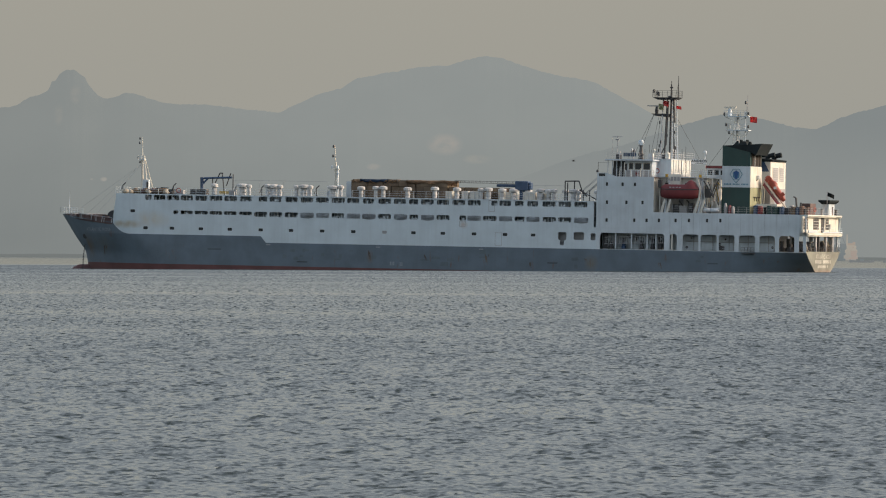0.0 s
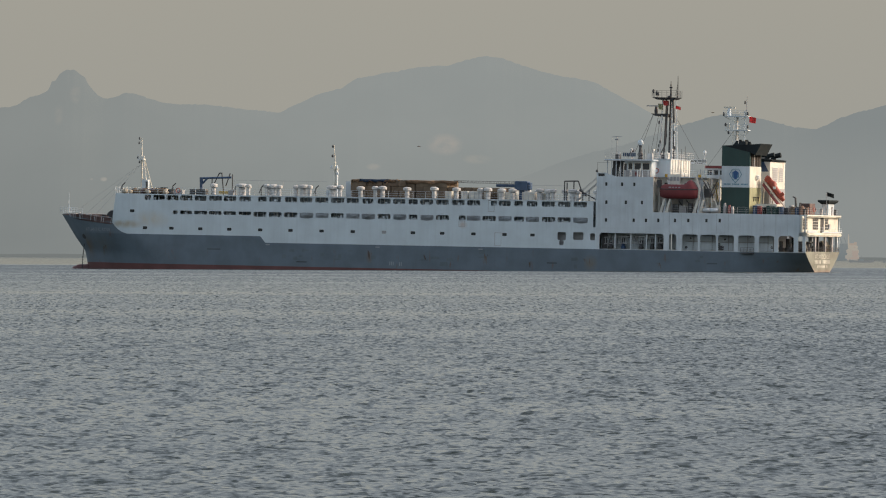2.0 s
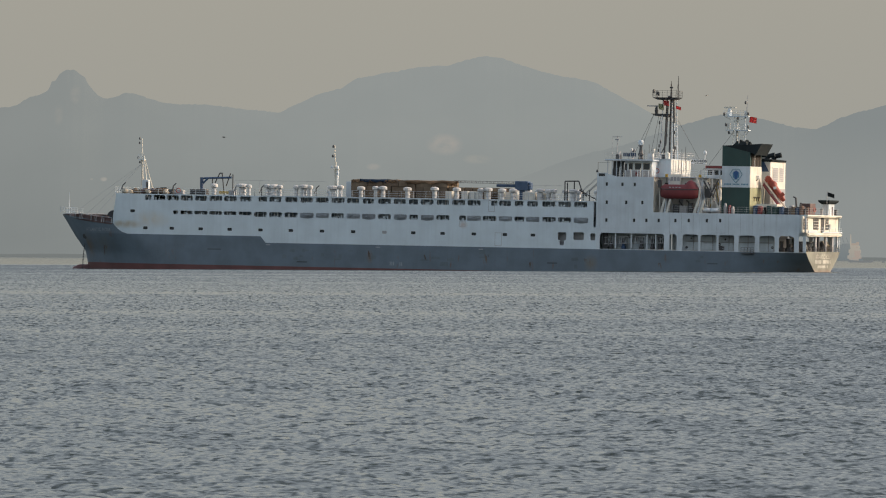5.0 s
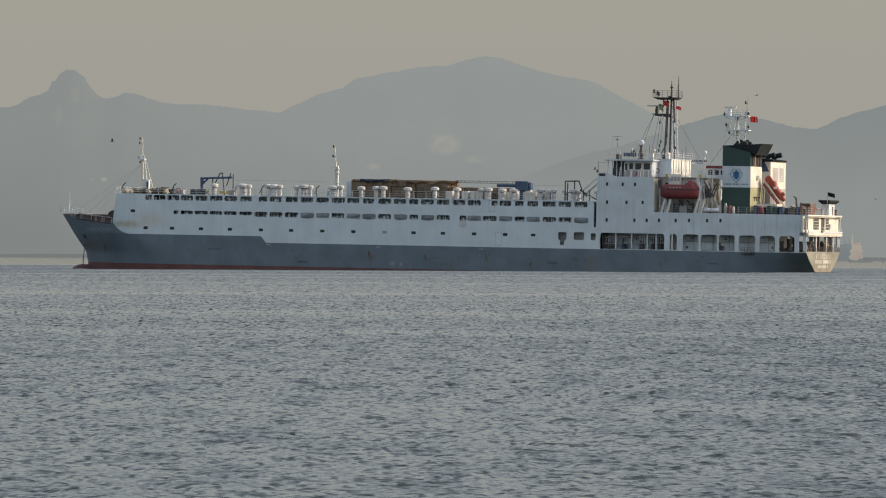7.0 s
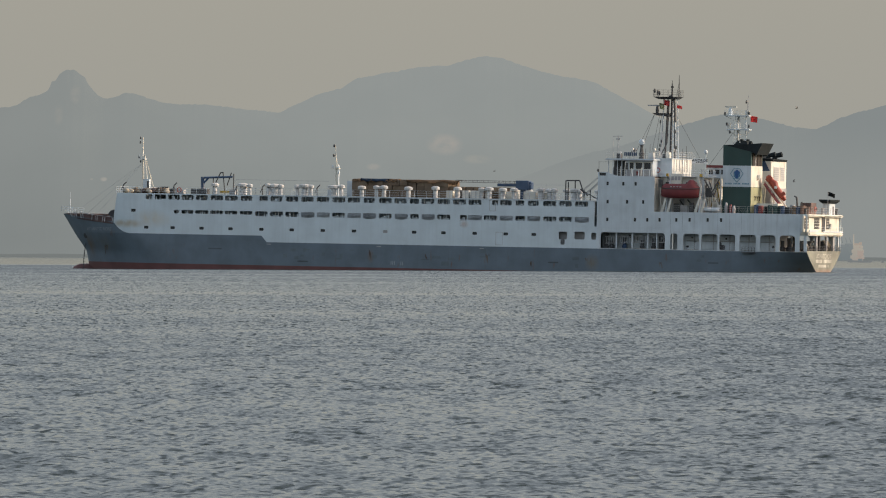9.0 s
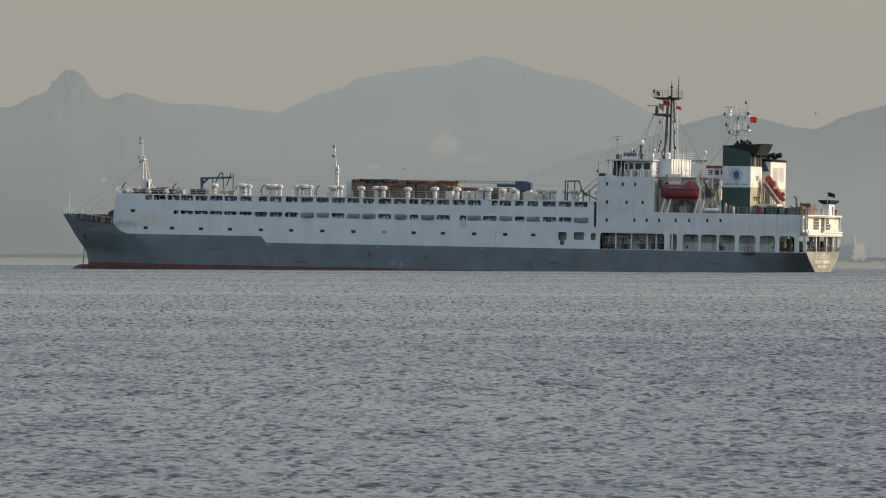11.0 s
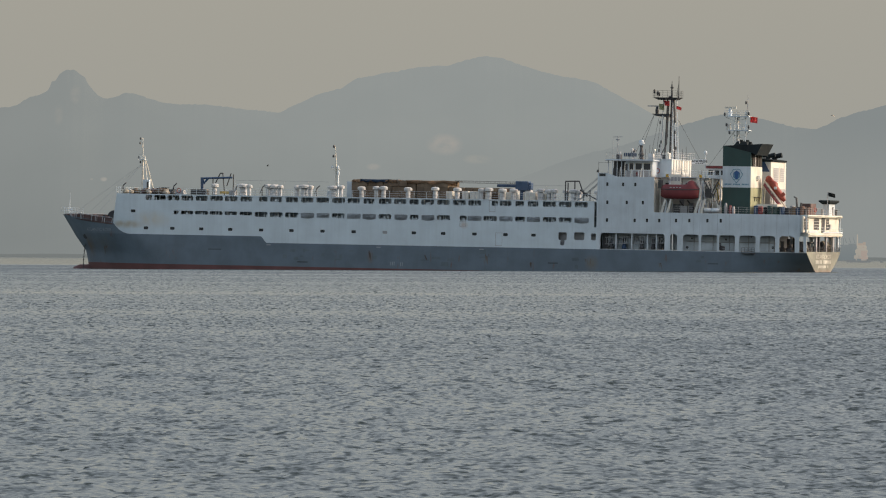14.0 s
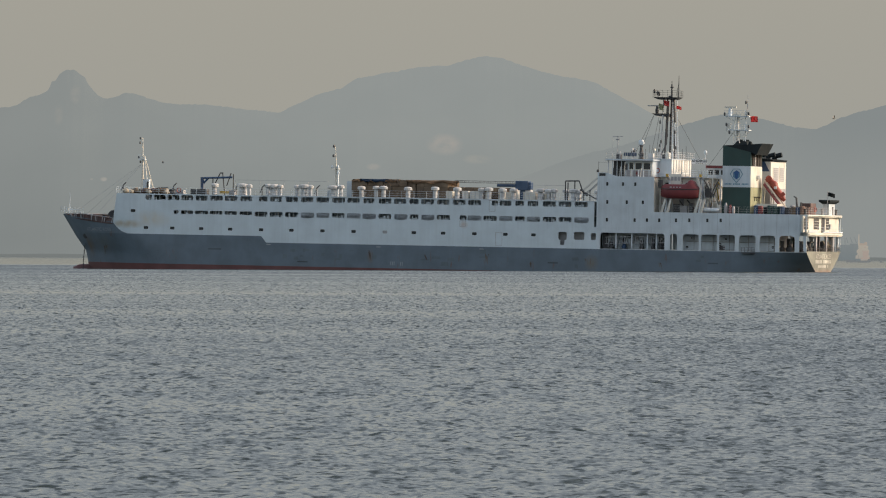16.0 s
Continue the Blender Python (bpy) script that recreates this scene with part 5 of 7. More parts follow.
def boat_mesh(bm, length, beam, keel, gunwale, top, hump):
    """An enclosed lifeboat: lofted hull with a canopy, bow at -x."""
    rows = []
    for i in range(19):
        s = i / 18
        x = (s - 0.5) * length
        full = (math.sin(math.pi * min(max(s, 0.0), 1.0))) ** 0.3 if 0 < s < 1 else 0.02
        b = beam / 2 * max(full, 0.05)
        lift = (2 * abs(s - 0.5)) ** 3
        zk = keel + (gunwale - keel) * 0.3 * lift ** 2
        zg = gunwale + 0.12 * lift
        up = top * (0.5 + 0.06 * s + 0.44 * math.exp(-((s - hump) / 0.085) ** 4)) * min(1.0, 9 * s + 0.15, max(8 * (0.96 - s), 0) + 0.06)
        zt = zg + up
        ring = [(0, zk), (b * 0.72, zk + (zg - zk) * 0.05), (b * 0.96, zk + (zg - zk) * 0.42), (b, zg), (b * 0.93, zg + up * 0.4), (b * 0.72, zg + up * 0.9), (0, zt)]
        pts = [(x, y, z) for y, z in ring] + [(x, -y, z) for y, z in ring[-2:0:-1]]
        rows.append(pts + [pts[0]])
    grid(bm, rows)
    bmesh.ops.remove_doubles(bm, verts=bm.verts, dist=0.001)
    bmesh.ops.recalc_face_normals(bm, faces=bm.faces)
    return bm


def fit_boats(ship):
    for y0, s in ((1.0, -1),):
        bm = boat_mesh(B(), 6.4, 2.4, 11.75, 13.15, 1.5, 0.76)
        bmesh.ops.translate(bm, verts=bm.verts, vec=(37.45, y0, 0))
        boat = part("lifeboat", bm, RED, ship, "dark red covered lifeboat hanging in davits", True)
        bm = B()
        for i in range(18):
            def edge(k):
                q = k / 18
                full = math.sin(math.pi * q) ** 0.3 if 0 < q < 1 else 0.03
                return (37.45 + (q - 0.5) * 6.4, y0 - 1.21 * full, 13.17 + 0.12 * (2 * abs(q - 0.5)) ** 3)
            rod(bm, edge(i), edge(i + 1), 0.07, n=5)
        part("rubbing_strake", bm, BLACK, boat)
        part("boat_hatch", box(B(), 38.65, 39.25, y0 - 0.8, y0 - 0.6, 13.95, 14.3), WHITE, boat)
        for k in range(4):
            part("marking_bar", box(B(), 36.0 + k * 0.5, 36.3 + k * 0.5, y0 - 1.15, y0 - 1.08, 13.42, 13.55), GREYP, boat)
        for x in (35.2, 40.5):
            d = part("davit", B_davit(x, y0, s), WHITE, ship, "white lifeboat davit")
            part("winch_block", box(B(), x - 0.16, x + 0.16, y0 - 0.2, y0 + 0.25, 15.05, 15.5), YELLOW, d)
            part("fall_wire", rod(B(), (x, y0, 15.0), (x, y0, 13.6), 0.03, n=4), DARK, d)
            arm = B()
            lean = -1 if x < 38 else 1
            line = [(x - 0.5, 15.2), (x + 0.15, 13.4), (x, 11.8), (x - 0.8, POOP)]
            for (xa, za), (xb, zb) in zip(line, line[1:]):
                prism(arm, [(xa - 0.12, y0 - 0.5, za), (xa + 0.12, y0 - 0.5, za), (xa + 0.12, y0 - 0.2, za), (xa - 0.12, y0 - 0.2, za)][::-1], [(xb - 0.12, y0 - 0.5, zb), (xb + 0.12, y0 - 0.5, zb), (xb + 0.12, y0 - 0.2, zb), (xb - 0.12, y0 - 0.2, zb)][::-1])
            bmesh.ops.recalc_face_normals(arm, faces=arm.faces)
            if lean > 0:
                part("davit_arm", arm, SUNNY, d)
            for dx in (0.0, 0.9):
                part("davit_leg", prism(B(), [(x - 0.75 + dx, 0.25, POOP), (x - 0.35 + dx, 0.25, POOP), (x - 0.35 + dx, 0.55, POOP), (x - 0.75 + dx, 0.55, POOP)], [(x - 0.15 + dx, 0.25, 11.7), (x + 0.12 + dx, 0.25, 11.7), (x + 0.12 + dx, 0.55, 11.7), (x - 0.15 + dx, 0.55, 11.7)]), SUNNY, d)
            part("davit_brace", rod(B(), (x + 0.9, y0 + 0.3 - s * 0.6, POOP), (x + 0.1, y0 - s * 0.4, 14.6), 0.07), WHITE, d)
    part("davit_motor", box(B(), 33.95, 34.5, 0.5, 1.2, 13.4, 14.6), DARK, ship)
    part("motor_post", rod(B(), (34.2, 0.9, POOP), (34.2, 0.9, 13.4), 0.09), SUNNY, ship)
    # dark struts and stowed gear aft of the boat
    bm = B()
    rod(bm, (41.0, 1.2, 14.6), (42.6, 1.2, 12.0), 0.12)
    rod(bm, (41.7, 1.2, 14.4), (42.6, 1.2, 12.2), 0.08)
    rod(bm, (43.2, 1.4, 14.2), (42.4, 1.4, 12.1), 0.08)
    part("boarding_ladder", bm, DARK, ship)
    for x, w, h, m in ((36.6, 0.9, 1.3, DARK), (37.8, 1.1, 1.0, GREYP), (38.9, 0.6, 1.5, DARK), (34.6, 0.5, 1.4, DARK), (41.0, 0.7, 0.9, SUNNY), (43.3, 0.6, 1.2, SUNNY)):
        part("boat_winch", box(B(), x - w / 2, x + w / 2, 1.6, 2.2, POOP, POOP + h), m, ship)
    for x0_, z0_, x1_, z1_, m in ((39.6, 11.0, 41.2, 14.4, SUNNY), (41.2, 14.6, 43.4, 10.2, SUNNY), (42.2, 14.9, 42.2, 10.0, SUNNY), (43.2, 14.8, 41.8, 12.2, DARK), (38.2, 11.6, 39.6, 10.0, DARK), (37.0, 11.5, 38.2, 9.9, DARK), (43.45, 15.2, 43.45, 9.8, VENT_PAINT), (40.4, 16.3, 40.4, 11.0, VENT_PAINT)):
        part("ladder_strut", rod(B(), (x0_, 2.0, z0_), (x1_, 2.0, z1_), 0.11), m, ship)
    part("stowage_box", box(B(), 41.1, 42.0, 1.6, 2.6, 12.0, 13.4), DARK, ship)
    part("stowage_post", rod(B(), (41.5, 2.0, POOP), (41.5, 2.0, 12.0), 0.08), CREAM, ship)
    for x in (41.8, 43.0):
        bm = B()
        lathe(bm, 0, 0, [(0.15, -0.65), (0.34, -0.55), (0.36, 0), (0.34, 0.55), (0.15, 0.65)], 12)
        bmesh.ops.rotate(bm, verts=bm.verts, matrix=Matrix.Rotation(radians(90), 3, "Y"))
        bmesh.ops.translate(bm, verts=bm.verts, vec=(x, 0.7, POOP + 0.45))
        part("liferaft_canister", bm, WHITE, ship, "white liferaft canister on its cradle", True)
    for x, h, m in ((35.0, 1.2, DARK), (39.2, 1.0, DARK), (40.1, 1.2, RED), (44.6, 1.6, GREYP), (45.3, 1.3, RED), (45.8, 1.1, GREYP)):
        part("deck_gear", lathe(B(), x, 0.9, [(0.25, POOP), (0.28, POOP + h * 0.6), (0.15, POOP + h)], 8), m, ship)


def B_davit(x, y0, s):
    bm = B()
    base = y0 - s * 1.6
    for p, q, r in (((x, base, POOP), (x, y0 - s * 0.2, 12.2), 0.2), ((x, y0 - s * 1.3, POOP), (x, y0 - s * 1.3, 14.6), 0.18), ((x, y0 - s * 1.3, 14.6), (x, y0, 15.4), 0.18), ((x, y0 + s * 0.7, POOP), (x, y0 - s * 1.2, 13.5), 0.16)):
        rod(bm, p, q, r)
    return bm


def fit_funnels(ship):
    """Main funnel: green, white and green bands, louvred after end and a swept top fin."""
    x0, x1, y0, y1 = 43.75, 48.15, 2.0, 8.6
    fun = part("funnel", box(B(), x0, x1, y0, y1, POOP, 13.65), GREEN, ship, "green and white banded funnel with a blue emblem")
    part("white_band", box(B(), x0, x1, y0, y1, 13.65, 16.88), WHITE, fun)
    part("top_band", box(B(), x0, x1, y0, y1, 16.88, 20.0), GREEN, fun)
    part("after_panel", box(B(), x1, x1 + 0.05, y0 + 0.1, y1 - 0.05, POOP + 0.05, 13.6), OLIVE, fun)
    part("after_white_panel", box(B(), x1, x1 + 0.05, y0 + 0.1, y1 - 0.05, 13.68, 16.85), CREAM, fun)
    lv = part("louvre_panel", box(B(), x1, x1 + 0.06, y0 + 0.6, y1 - 0.4, 16.9, 19.0), SOOT, fun, "sooty dark louvred vents")
    for k in range(4):
        y = y0 + 0.7 + k * 1.4
        part("louvre_post", box(B(), x1 + 0.06, x1 + 0.14, y, y + 0.25, 16.9, 19.2), GREYP if k == 1 else SOOT, lv)
    flood = part("floodlight", lathe(B(), x1 + 0.3, y0 + 3.6, [(0.1, 14.9), (0.3, 15.1), (0.34, 15.5), (0.12, 15.6)], 8), BOARD, fun, "white floodlight on the after panel")
    part("bracket", rod(B(), (x1 + 0.05, y0 + 3.3, 14.7), (x1 + 0.35, y0 + 3.6, 15.0), 0.06, n=5), SOOT, flood)
    bm = B()
    rod(bm, (x1 + 0.2, y0 + 1.6, 12.2), (x1 + 0.2, y0 + 5.0, 12.2), 0.07, n=5)
    for y in (y0 + 2.0, y0 + 3.2, y0 + 4.6):
        rod(bm, (x1 + 0.2, y, 12.2), (x1 + 0.12, y + 0.25, 11.6), 0.06, n=5)
        rod(bm, (x1 + 0.04, y, 12.2), (x1 + 0.2, y, 12.2), 0.05, n=5)
    part("lamp_bracket", bm, SOOT, fun, "dark lamp bracket on the after panel")
    # swept fin over the top
    bm = B()
    prism(bm, [(43.9, y0 - 0.02, 20.0), (48.2, y0 - 0.02, 19.0), (49.0, y0 - 0.02, 18.6), (49.9, y0 - 0.02, 20.35), (47.5, y0 - 0.02, 20.15)],
          [(43.9, y1 + 0.02, 20.0), (48.2, y1 + 0.02, 19.0), (49.0, y1 + 0.02, 18.6), (49.9, y1 + 0.02, 20.35), (47.5, y1 + 0.02, 20.15)])
    part("top_fin", bm, FIN, fun, "dark swept smoke fin")
    part("exhaust_hood", prism(B(), [(44.9, 3.2, 19.9), (47.3, 3.2, 19.7), (47.3, 7.4, 19.7), (44.9, 7.4, 19.9)], [(45.5, 3.8, 20.75), (46.9, 3.8, 20.7), (46.9, 6.8, 20.7), (45.5, 6.8, 20.75)]), FIN, fun, "sooty hood over the uptakes")
    for x, y, r in ((45.9, 4.6, 0.3), (46.5, 5.6, 0.4)):
        part("exhaust_pipe", lathe(B(), x, y, [(r, 20.5), (r, 20.8), (r * 0.9, 20.95)], 12), FIN, fun)
    part("exhaust_pipe", rod(B(), (47.4, 3.4, 19.6), (47.65, 3.4, 20.65), 0.17, 0.22, 8), FIN, fun)
    # emblem as plain shapes
    em = B()
    ring = [(math.cos(radians(60 * k + 30)), math.sin(radians(60 * k + 30))) for k in range(6)]
    prism(em, [(45.95 + 0.58 * a, y0 - 0.02, 15.55 + 0.7 * b) for a, b in ring], [(45.95 + 0.58 * a, y0 - 0.001, 15.55 + 0.7 * b) for a, b in ring])
    bmesh.ops.recalc_face_normals(em, faces=em.faces)
    part("emblem", em, EMBLEM, fun, "blue hexagonal emblem")
    hexa = [(45.95 + 0.98 * math.cos(radians(60 * k)), 15.65 + 0.88 * math.sin(radians(60 * k))) for k in range(6)]
    for (xa, za), (xb, zb) in zip(hexa, hexa[1:] + hexa[:1]):
        part("emblem_outline", rod(B(), (xa, y0 - 0.03, za), (xb, y0 - 0.03, zb), 0.05, n=4), EMBLEM_LIGHT, fun)
    for xa in (hexa[4][0], hexa[5][0]):
        part("emblem_point", rod(B(), (xa, y0 - 0.03, hexa[4][1]), (45.95, y0 - 0.03, 14.35), 0.06, n=4), EMBLEM_LIGHT, fun)
    for s in (-1, 0, 1):
        part("emblem_petal", prism(B(), [(45.95 + s * 0.32 - 0.12, y0 - 0.045, 15.1), (45.95 + s * 0.32 + 0.12, y0 - 0.045, 15.1), (45.95 + s * 0.42, y0 - 0.045, 16.1)], [(45.95 + s * 0.32 - 0.12, y0 - 0.02, 15.1), (45.95 + s * 0.32 + 0.12, y0 - 0.02, 15.1), (45.95 + s * 0.42, y0 - 0.02, 16.1)]), EMBLEM_LIGHT if s else EMBLEM, fun)
    for k in range(17):
        if k not in (5, 11):
            part("lettering_bar", box(B(), 44.1 + k * 0.225, 44.1 + k * 0.225 + 0.16, y0 - 0.02, y0, 14.02, 14.24), EMBLEM_LIGHT, fun)
    # funnel mast
    mast = part("funnel_mast", rod(B(), (45.4, 4, 20.0), (45.45, 4, 24.4), 0.19, 0.15, 8), VENT_PAINT, fun, "white radar mast on the funnel")
    part("mast_leg", rod(B(), (46.7, 4, 20.0), (46.7, 4, 25.3), 0.1, 0.08), WHITE, mast)
    for xa, xb in ((44.85, 45.15), (45.9, 45.75)):
        part("mast_leg", rod(B(), (xa, 3.6, 19.9), (xb, 3.7, 24.4), 0.08, 0.07), SUNNY, mast)
    for k in range(6):
        z = 20.3 + k * 0.68
        part("lattice_bar", rod(B(), (44.9 + 0.04 * k, 3.6, z), (46.7, 3.95, z + 0.5 * (k % 2)), 0.045, n=4), SUNNY, mast)
    for xa, xb, z in ((45.4, 43.7, 22.3), (45.4, 43.6, 24.4), (46.7, 47.4, 22.3)):
        part("platform_strut", rod(B(), (xa, 3.8, z - 0.9), (xb, 3.8, z), 0.05, n=5), SUNNY, mast)
    part("speaker_box", box(B(), 46.9, 47.3, 3.2, 3.6, 24.6, 25.2), SUNNY, mast)
    part("speaker_box", box(B(), 44.0, 44.5, 3.2, 3.6, 22.5, 23.4), SUNNY, mast)
    for z, a, b in ((24.4, 43.5, 47.4), (22.3, 43.9, 47.4)):
        part("mast_platform", box(B(), a, b, 3.2, 4.8, z, z + 0.14), WHITE, mast)
        rail(mast, [(a, 3.25, z + 0.14), (b, 3.25, z + 0.14)], 0.8, 0.65)
    part("radar_pedestal", lathe(B(), 44.2, 4, [(0.3, 24.5), (0.32, 25.2), (0.2, 25.7)], 10), WHITE, mast)
    part("radar_scanner", box(B(), 43.4, 45.2, 3.85, 4.15, 25.7, 25.95), CREAM, mast)
    part("topmast", rod(B(), (46.9, 4, 24.5), (47.0, 4, 27.7), 0.09, 0.04), GREYP, mast)
    for x, z in ((43.6, 24.8), (43.9, 23.2), (47.4, 24.9), (46.95, 26.6), (44.4, 22.0), (47.4, 22.9)):
        part("mast_lamp", lathe(B(), x, 3.1, [(0.12, z - 0.25), (0.16, z), (0.1, z + 0.25)], 8), DARK, mast)
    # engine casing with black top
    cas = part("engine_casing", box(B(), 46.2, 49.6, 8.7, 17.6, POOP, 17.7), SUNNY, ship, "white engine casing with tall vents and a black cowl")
    for y, w in ((10.1, 2.9), (14.0, 2.3)):
        fr = part("vent_frame", box(B(), 49.6, 49.66, y - 0.25, y + w + 0.25, 14.5, 16.95), SUNNY, cas)
        part("vent_louvre", box(B(), 49.66, 49.68, y, y + w, 14.7, 16.8), GREYP, fr)
        for k in range(6):
            part("louvre_slat", box(B(), 49.68, 49.73, y, y + w, 14.85 + k * 0.33, 14.93 + k * 0.33), VENT_PAINT, fr)
    # black cowl: a sloping hood with a raised after lip and bent uptakes
    bm = B()
    side = [(45.5, 17.7), (49.7, 17.7), (49.9, 18.0), (47.4, 18.25), (46.3, 18.6)]
    prism(bm, [(x, 8.9, z) for x, z in side], [(x, 17.3, z) for x, z in side])
    bmesh.ops.recalc_face_normals(bm, faces=bm.faces)
    cowl = part("cowl", bm, FIN, cas, "black sloping cowl")
    for x, y, r in ((47.2, 10.6, 0.32), (48.0, 12.6, 0.36), (48.4, 15.0, 0.4)):
        up = rod(B(), (x, y, 18.0), (x + 0.1, y, 18.75), r, r, 9)
        rod(up, (x + 0.1, y, 18.6), (x + 1.2, y, 18.85), r * 0.9, r, 9)
        part("uptake", up, FIN, cowl)
    part("blue_band", prism(B(), [(46.0, 8.64, 17.7), (48.6, 8.64, 17.7), (49.4, 8.64, 16.2), (47.5, 8.64, 16.2)][::-1], [(46.0, 8.7, 17.7), (48.6, 8.7, 17.7), (49.4, 8.7, 16.2), (47.5, 8.7, 16.2)][::-1]), BLUE, cas)
    part("lower_band", box(B(), 46.15, 49.64, 8.66, 17.64, POOP, 13.6), GREYP, cas)


def fit_stern(ship):
    # rescue boat on its sloping ramp
    bm = boat_mesh(B(), 4.7, 1.3, -0.42, 0.1, 0.6, 0.35)
    bmesh.ops.transform(bm, matrix=pose(50.7, 7.6, 13.6, 0, 52, 0), verts=bm.verts)
    rb = part("rescue_boat", bm, ORANGE, ship, "orange rescue boat on a sloping ramp", True)
    part("rescue_boat_window", box(B(), 50.6, 51.0, 6.8, 6.9, 13.5, 13.9), WHITE, rb)
    for x, y, z, m in ((49.75, 6.75, 15.0, ORANGE), (51.9, 6.75, 12.6, ORANGE)):
        bm = box(B(), -0.28, 0.28, -0.06, 0.06, -0.5, 0.5)
        bmesh.ops.transform(bm, matrix=pose(x, y, z, 0, 52, 0), verts=bm.verts)
        part("boat_cradle_arm", bm, m, rb)
    bm = B()
    rod(bm, (49.0, 6.7, 14.2), (51.6, 6.7, 10.9), 0.16, n=6)
    part("boat_skid", bm, RED, rb)
    ramp_ = B()
    for y in (7.0, 8.2):
        rod(ramp_, (48.9, y, 14.9), (52.9, y, POOP + 0.2), 0.12)
        rod(ramp_, (50.2, y, 13.2), (50.2, y, POOP), 0.1)
        rod(ramp_, (48.9, y, 14.9), (48.6, y, POOP), 0.1)
    part("launch_ramp", ramp_, CREAM, ship, "pale steel launching ramp")
    part("ramp_plate", prism(B(), [(48.7, 7.0, 14.4), (52.0, 7.0, 10.3), (52.0, 8.2, 10.3), (48.7, 8.2, 14.4)], [(48.8, 7.0, 14.5), (52.1, 7.0, 10.4), (52.1, 8.2, 10.4), (48.8, 8.2, 14.5)]), RED, ship)
    part("capstan_house", box(B(), 48.9, 52.2, 3.0, 6.0, POOP, 11.2), CREAM, ship)
    for x, y, m, h in ((49.2, 1.5, BLUE, 1.3), (49.9, 1.4, RED, 1.2), (51.4, 1.2, GREEN, 1.3), (52.3, 1.2, GREEN, 1.2), (53.3, 1.4, BLUE, 1.2), (55.2, 1.2, HAY, 1.2), (55.8, 1.3, BLUE, 1.1), (56.5, 1.2, DECK, 1.3), (54.5, 3, GREYP, 1.4)):
        part("storage_drum", lathe(B(), x, y, [(0.38, POOP), (0.4, POOP + 0.1), (0.38, POOP + h * 0.5), (0.4, POOP + h - 0.1), (0.36, POOP + h)], 10), m, ship)
    for x0, x1, h, m in ((49.0, 50.6, 1.1, FIN), (51.0, 52.8, 1.2, GREEN), (53.0, 54.4, 1.05, DARK), (55.0, 56.6, 1.2, DECK)):
        lid = part("stern_locker", box(B(), x0, x1, 2.0, 2.8, POOP, POOP + h - 0.1), m, ship)
        part("locker_lid", box(B(), x0 - 0.05, x1 + 0.05, 1.95, 2.85, POOP + h - 0.1, POOP + h), DARK, lid)
    bm = B()
    rod(bm, (54.9, 4, POOP), (54.7, 4, 12.2), 0.16)
    rod(bm, (55.3, 4, POOP), (55.5, 4, 11.5), 0.18)
    rod(bm, (54.7, 4, 12.2), (54.3, 4, 12.4), 0.12)
    part("stern_davit", bm, DARK, ship)
    part("deck_cabin", box(B(), 55.2, 56.6, 5.2, 8.0, POOP, 11.4), BULWARK, ship)
    for x, y, h, m in ((57.0, 1.2, 0.9, DARK), (57.1, 2.3, 1.2, DECK), (56.9, 3.2, 0.7, RED), (57.2, 9.4, 1.0, GREYP), (57.0, 15.2, 1.3, BULWARK), (57.2, 16.6, 0.9, DARK)):
        part("mooring_bitt", lathe(B(), x, y, [(0.3, POOP), (0.22, POOP + 0.15), (0.22, POOP + h - 0.15), (0.3, POOP + h)], 9), m, ship)
    # steering hut with a dark roof
    hut = part("aft_hut", box(B(), 56.1, 57.1, 13.3, 16.4, POOP, 11.45), WHITE, ship, "small white hut with a dark overhanging roof")
    part("hut_roof", prism(B(), [(56.0, 13.2, 11.4), (57.2, 13.2, 11.4), (57.2, 16.6, 11.4), (56.0, 16.6, 11.4)], [(55.7, 12.4, 11.75), (57.5, 12.4, 11.75), (57.5, 17.4, 11.75), (55.7, 17.4, 11.75)]), FIN, hut)
    part("hut_cap", box(B(), 55.7, 57.5, 12.4, 17.4, 11.75, 12.0), FIN, hut)
    part("ensign_staff", rod(B(), (57.4, 11.4, POOP), (57.4, 11.4, 13.3), 0.05, n=5), GREYP, ship)
    # after gallery: slab, wall with louvred windows, posts
    for name, z0, z1, lab in (("after_slab", 6.4, 6.95, "sunlit white gallery edge"), ("upper_slab", POOP - 0.35, POOP + 0.02, "")):
        bm = box(B(), 56.55, X_END + 0.4, 0.0, 18.0, z0, z1)
        bmesh.ops.bevel(bm, geom=[e for e in bm.edges if all(v.co.x > 57 for v in e.verts)], offset=0.17, segments=3, affect="EDGES")
        part(name, bm, CREAM, ship, lab)
    # solid bulwark round the port corner of the gallery, rolled at its edges
    part("corner_bulwark", box(B(), X_END + 0.26, X_END + 0.38, 0.06, 4.6, 6.95, 7.3), WHITE, ship)
    part("corner_bulwark", box(B(), X_END + 0.26, X_END + 0.38, 7.5, 17.9, 6.95, 7.15), WHITE, ship)
    bm = box(B(), 57.05, 57.36, -1.0, 0.0, 7.0, 9.45)
    bmesh.ops.bevel(bm, geom=bm.edges[:], offset=0.07, segments=2, affect="EDGES")
    part("corner_station", bm, CREAM, ship, "white rounded lookout box at the corner")
    part("drain_pipe", rod(B(), (57.45, 9.8, 7.0), (57.45, 9.8, 9.3), 0.07), GREYP, ship)
    part("cable_box", box(B(), 57.35, 57.6, 12.4, 13.0, 7.6, 8.3), GREYP, ship)
    bm = B()
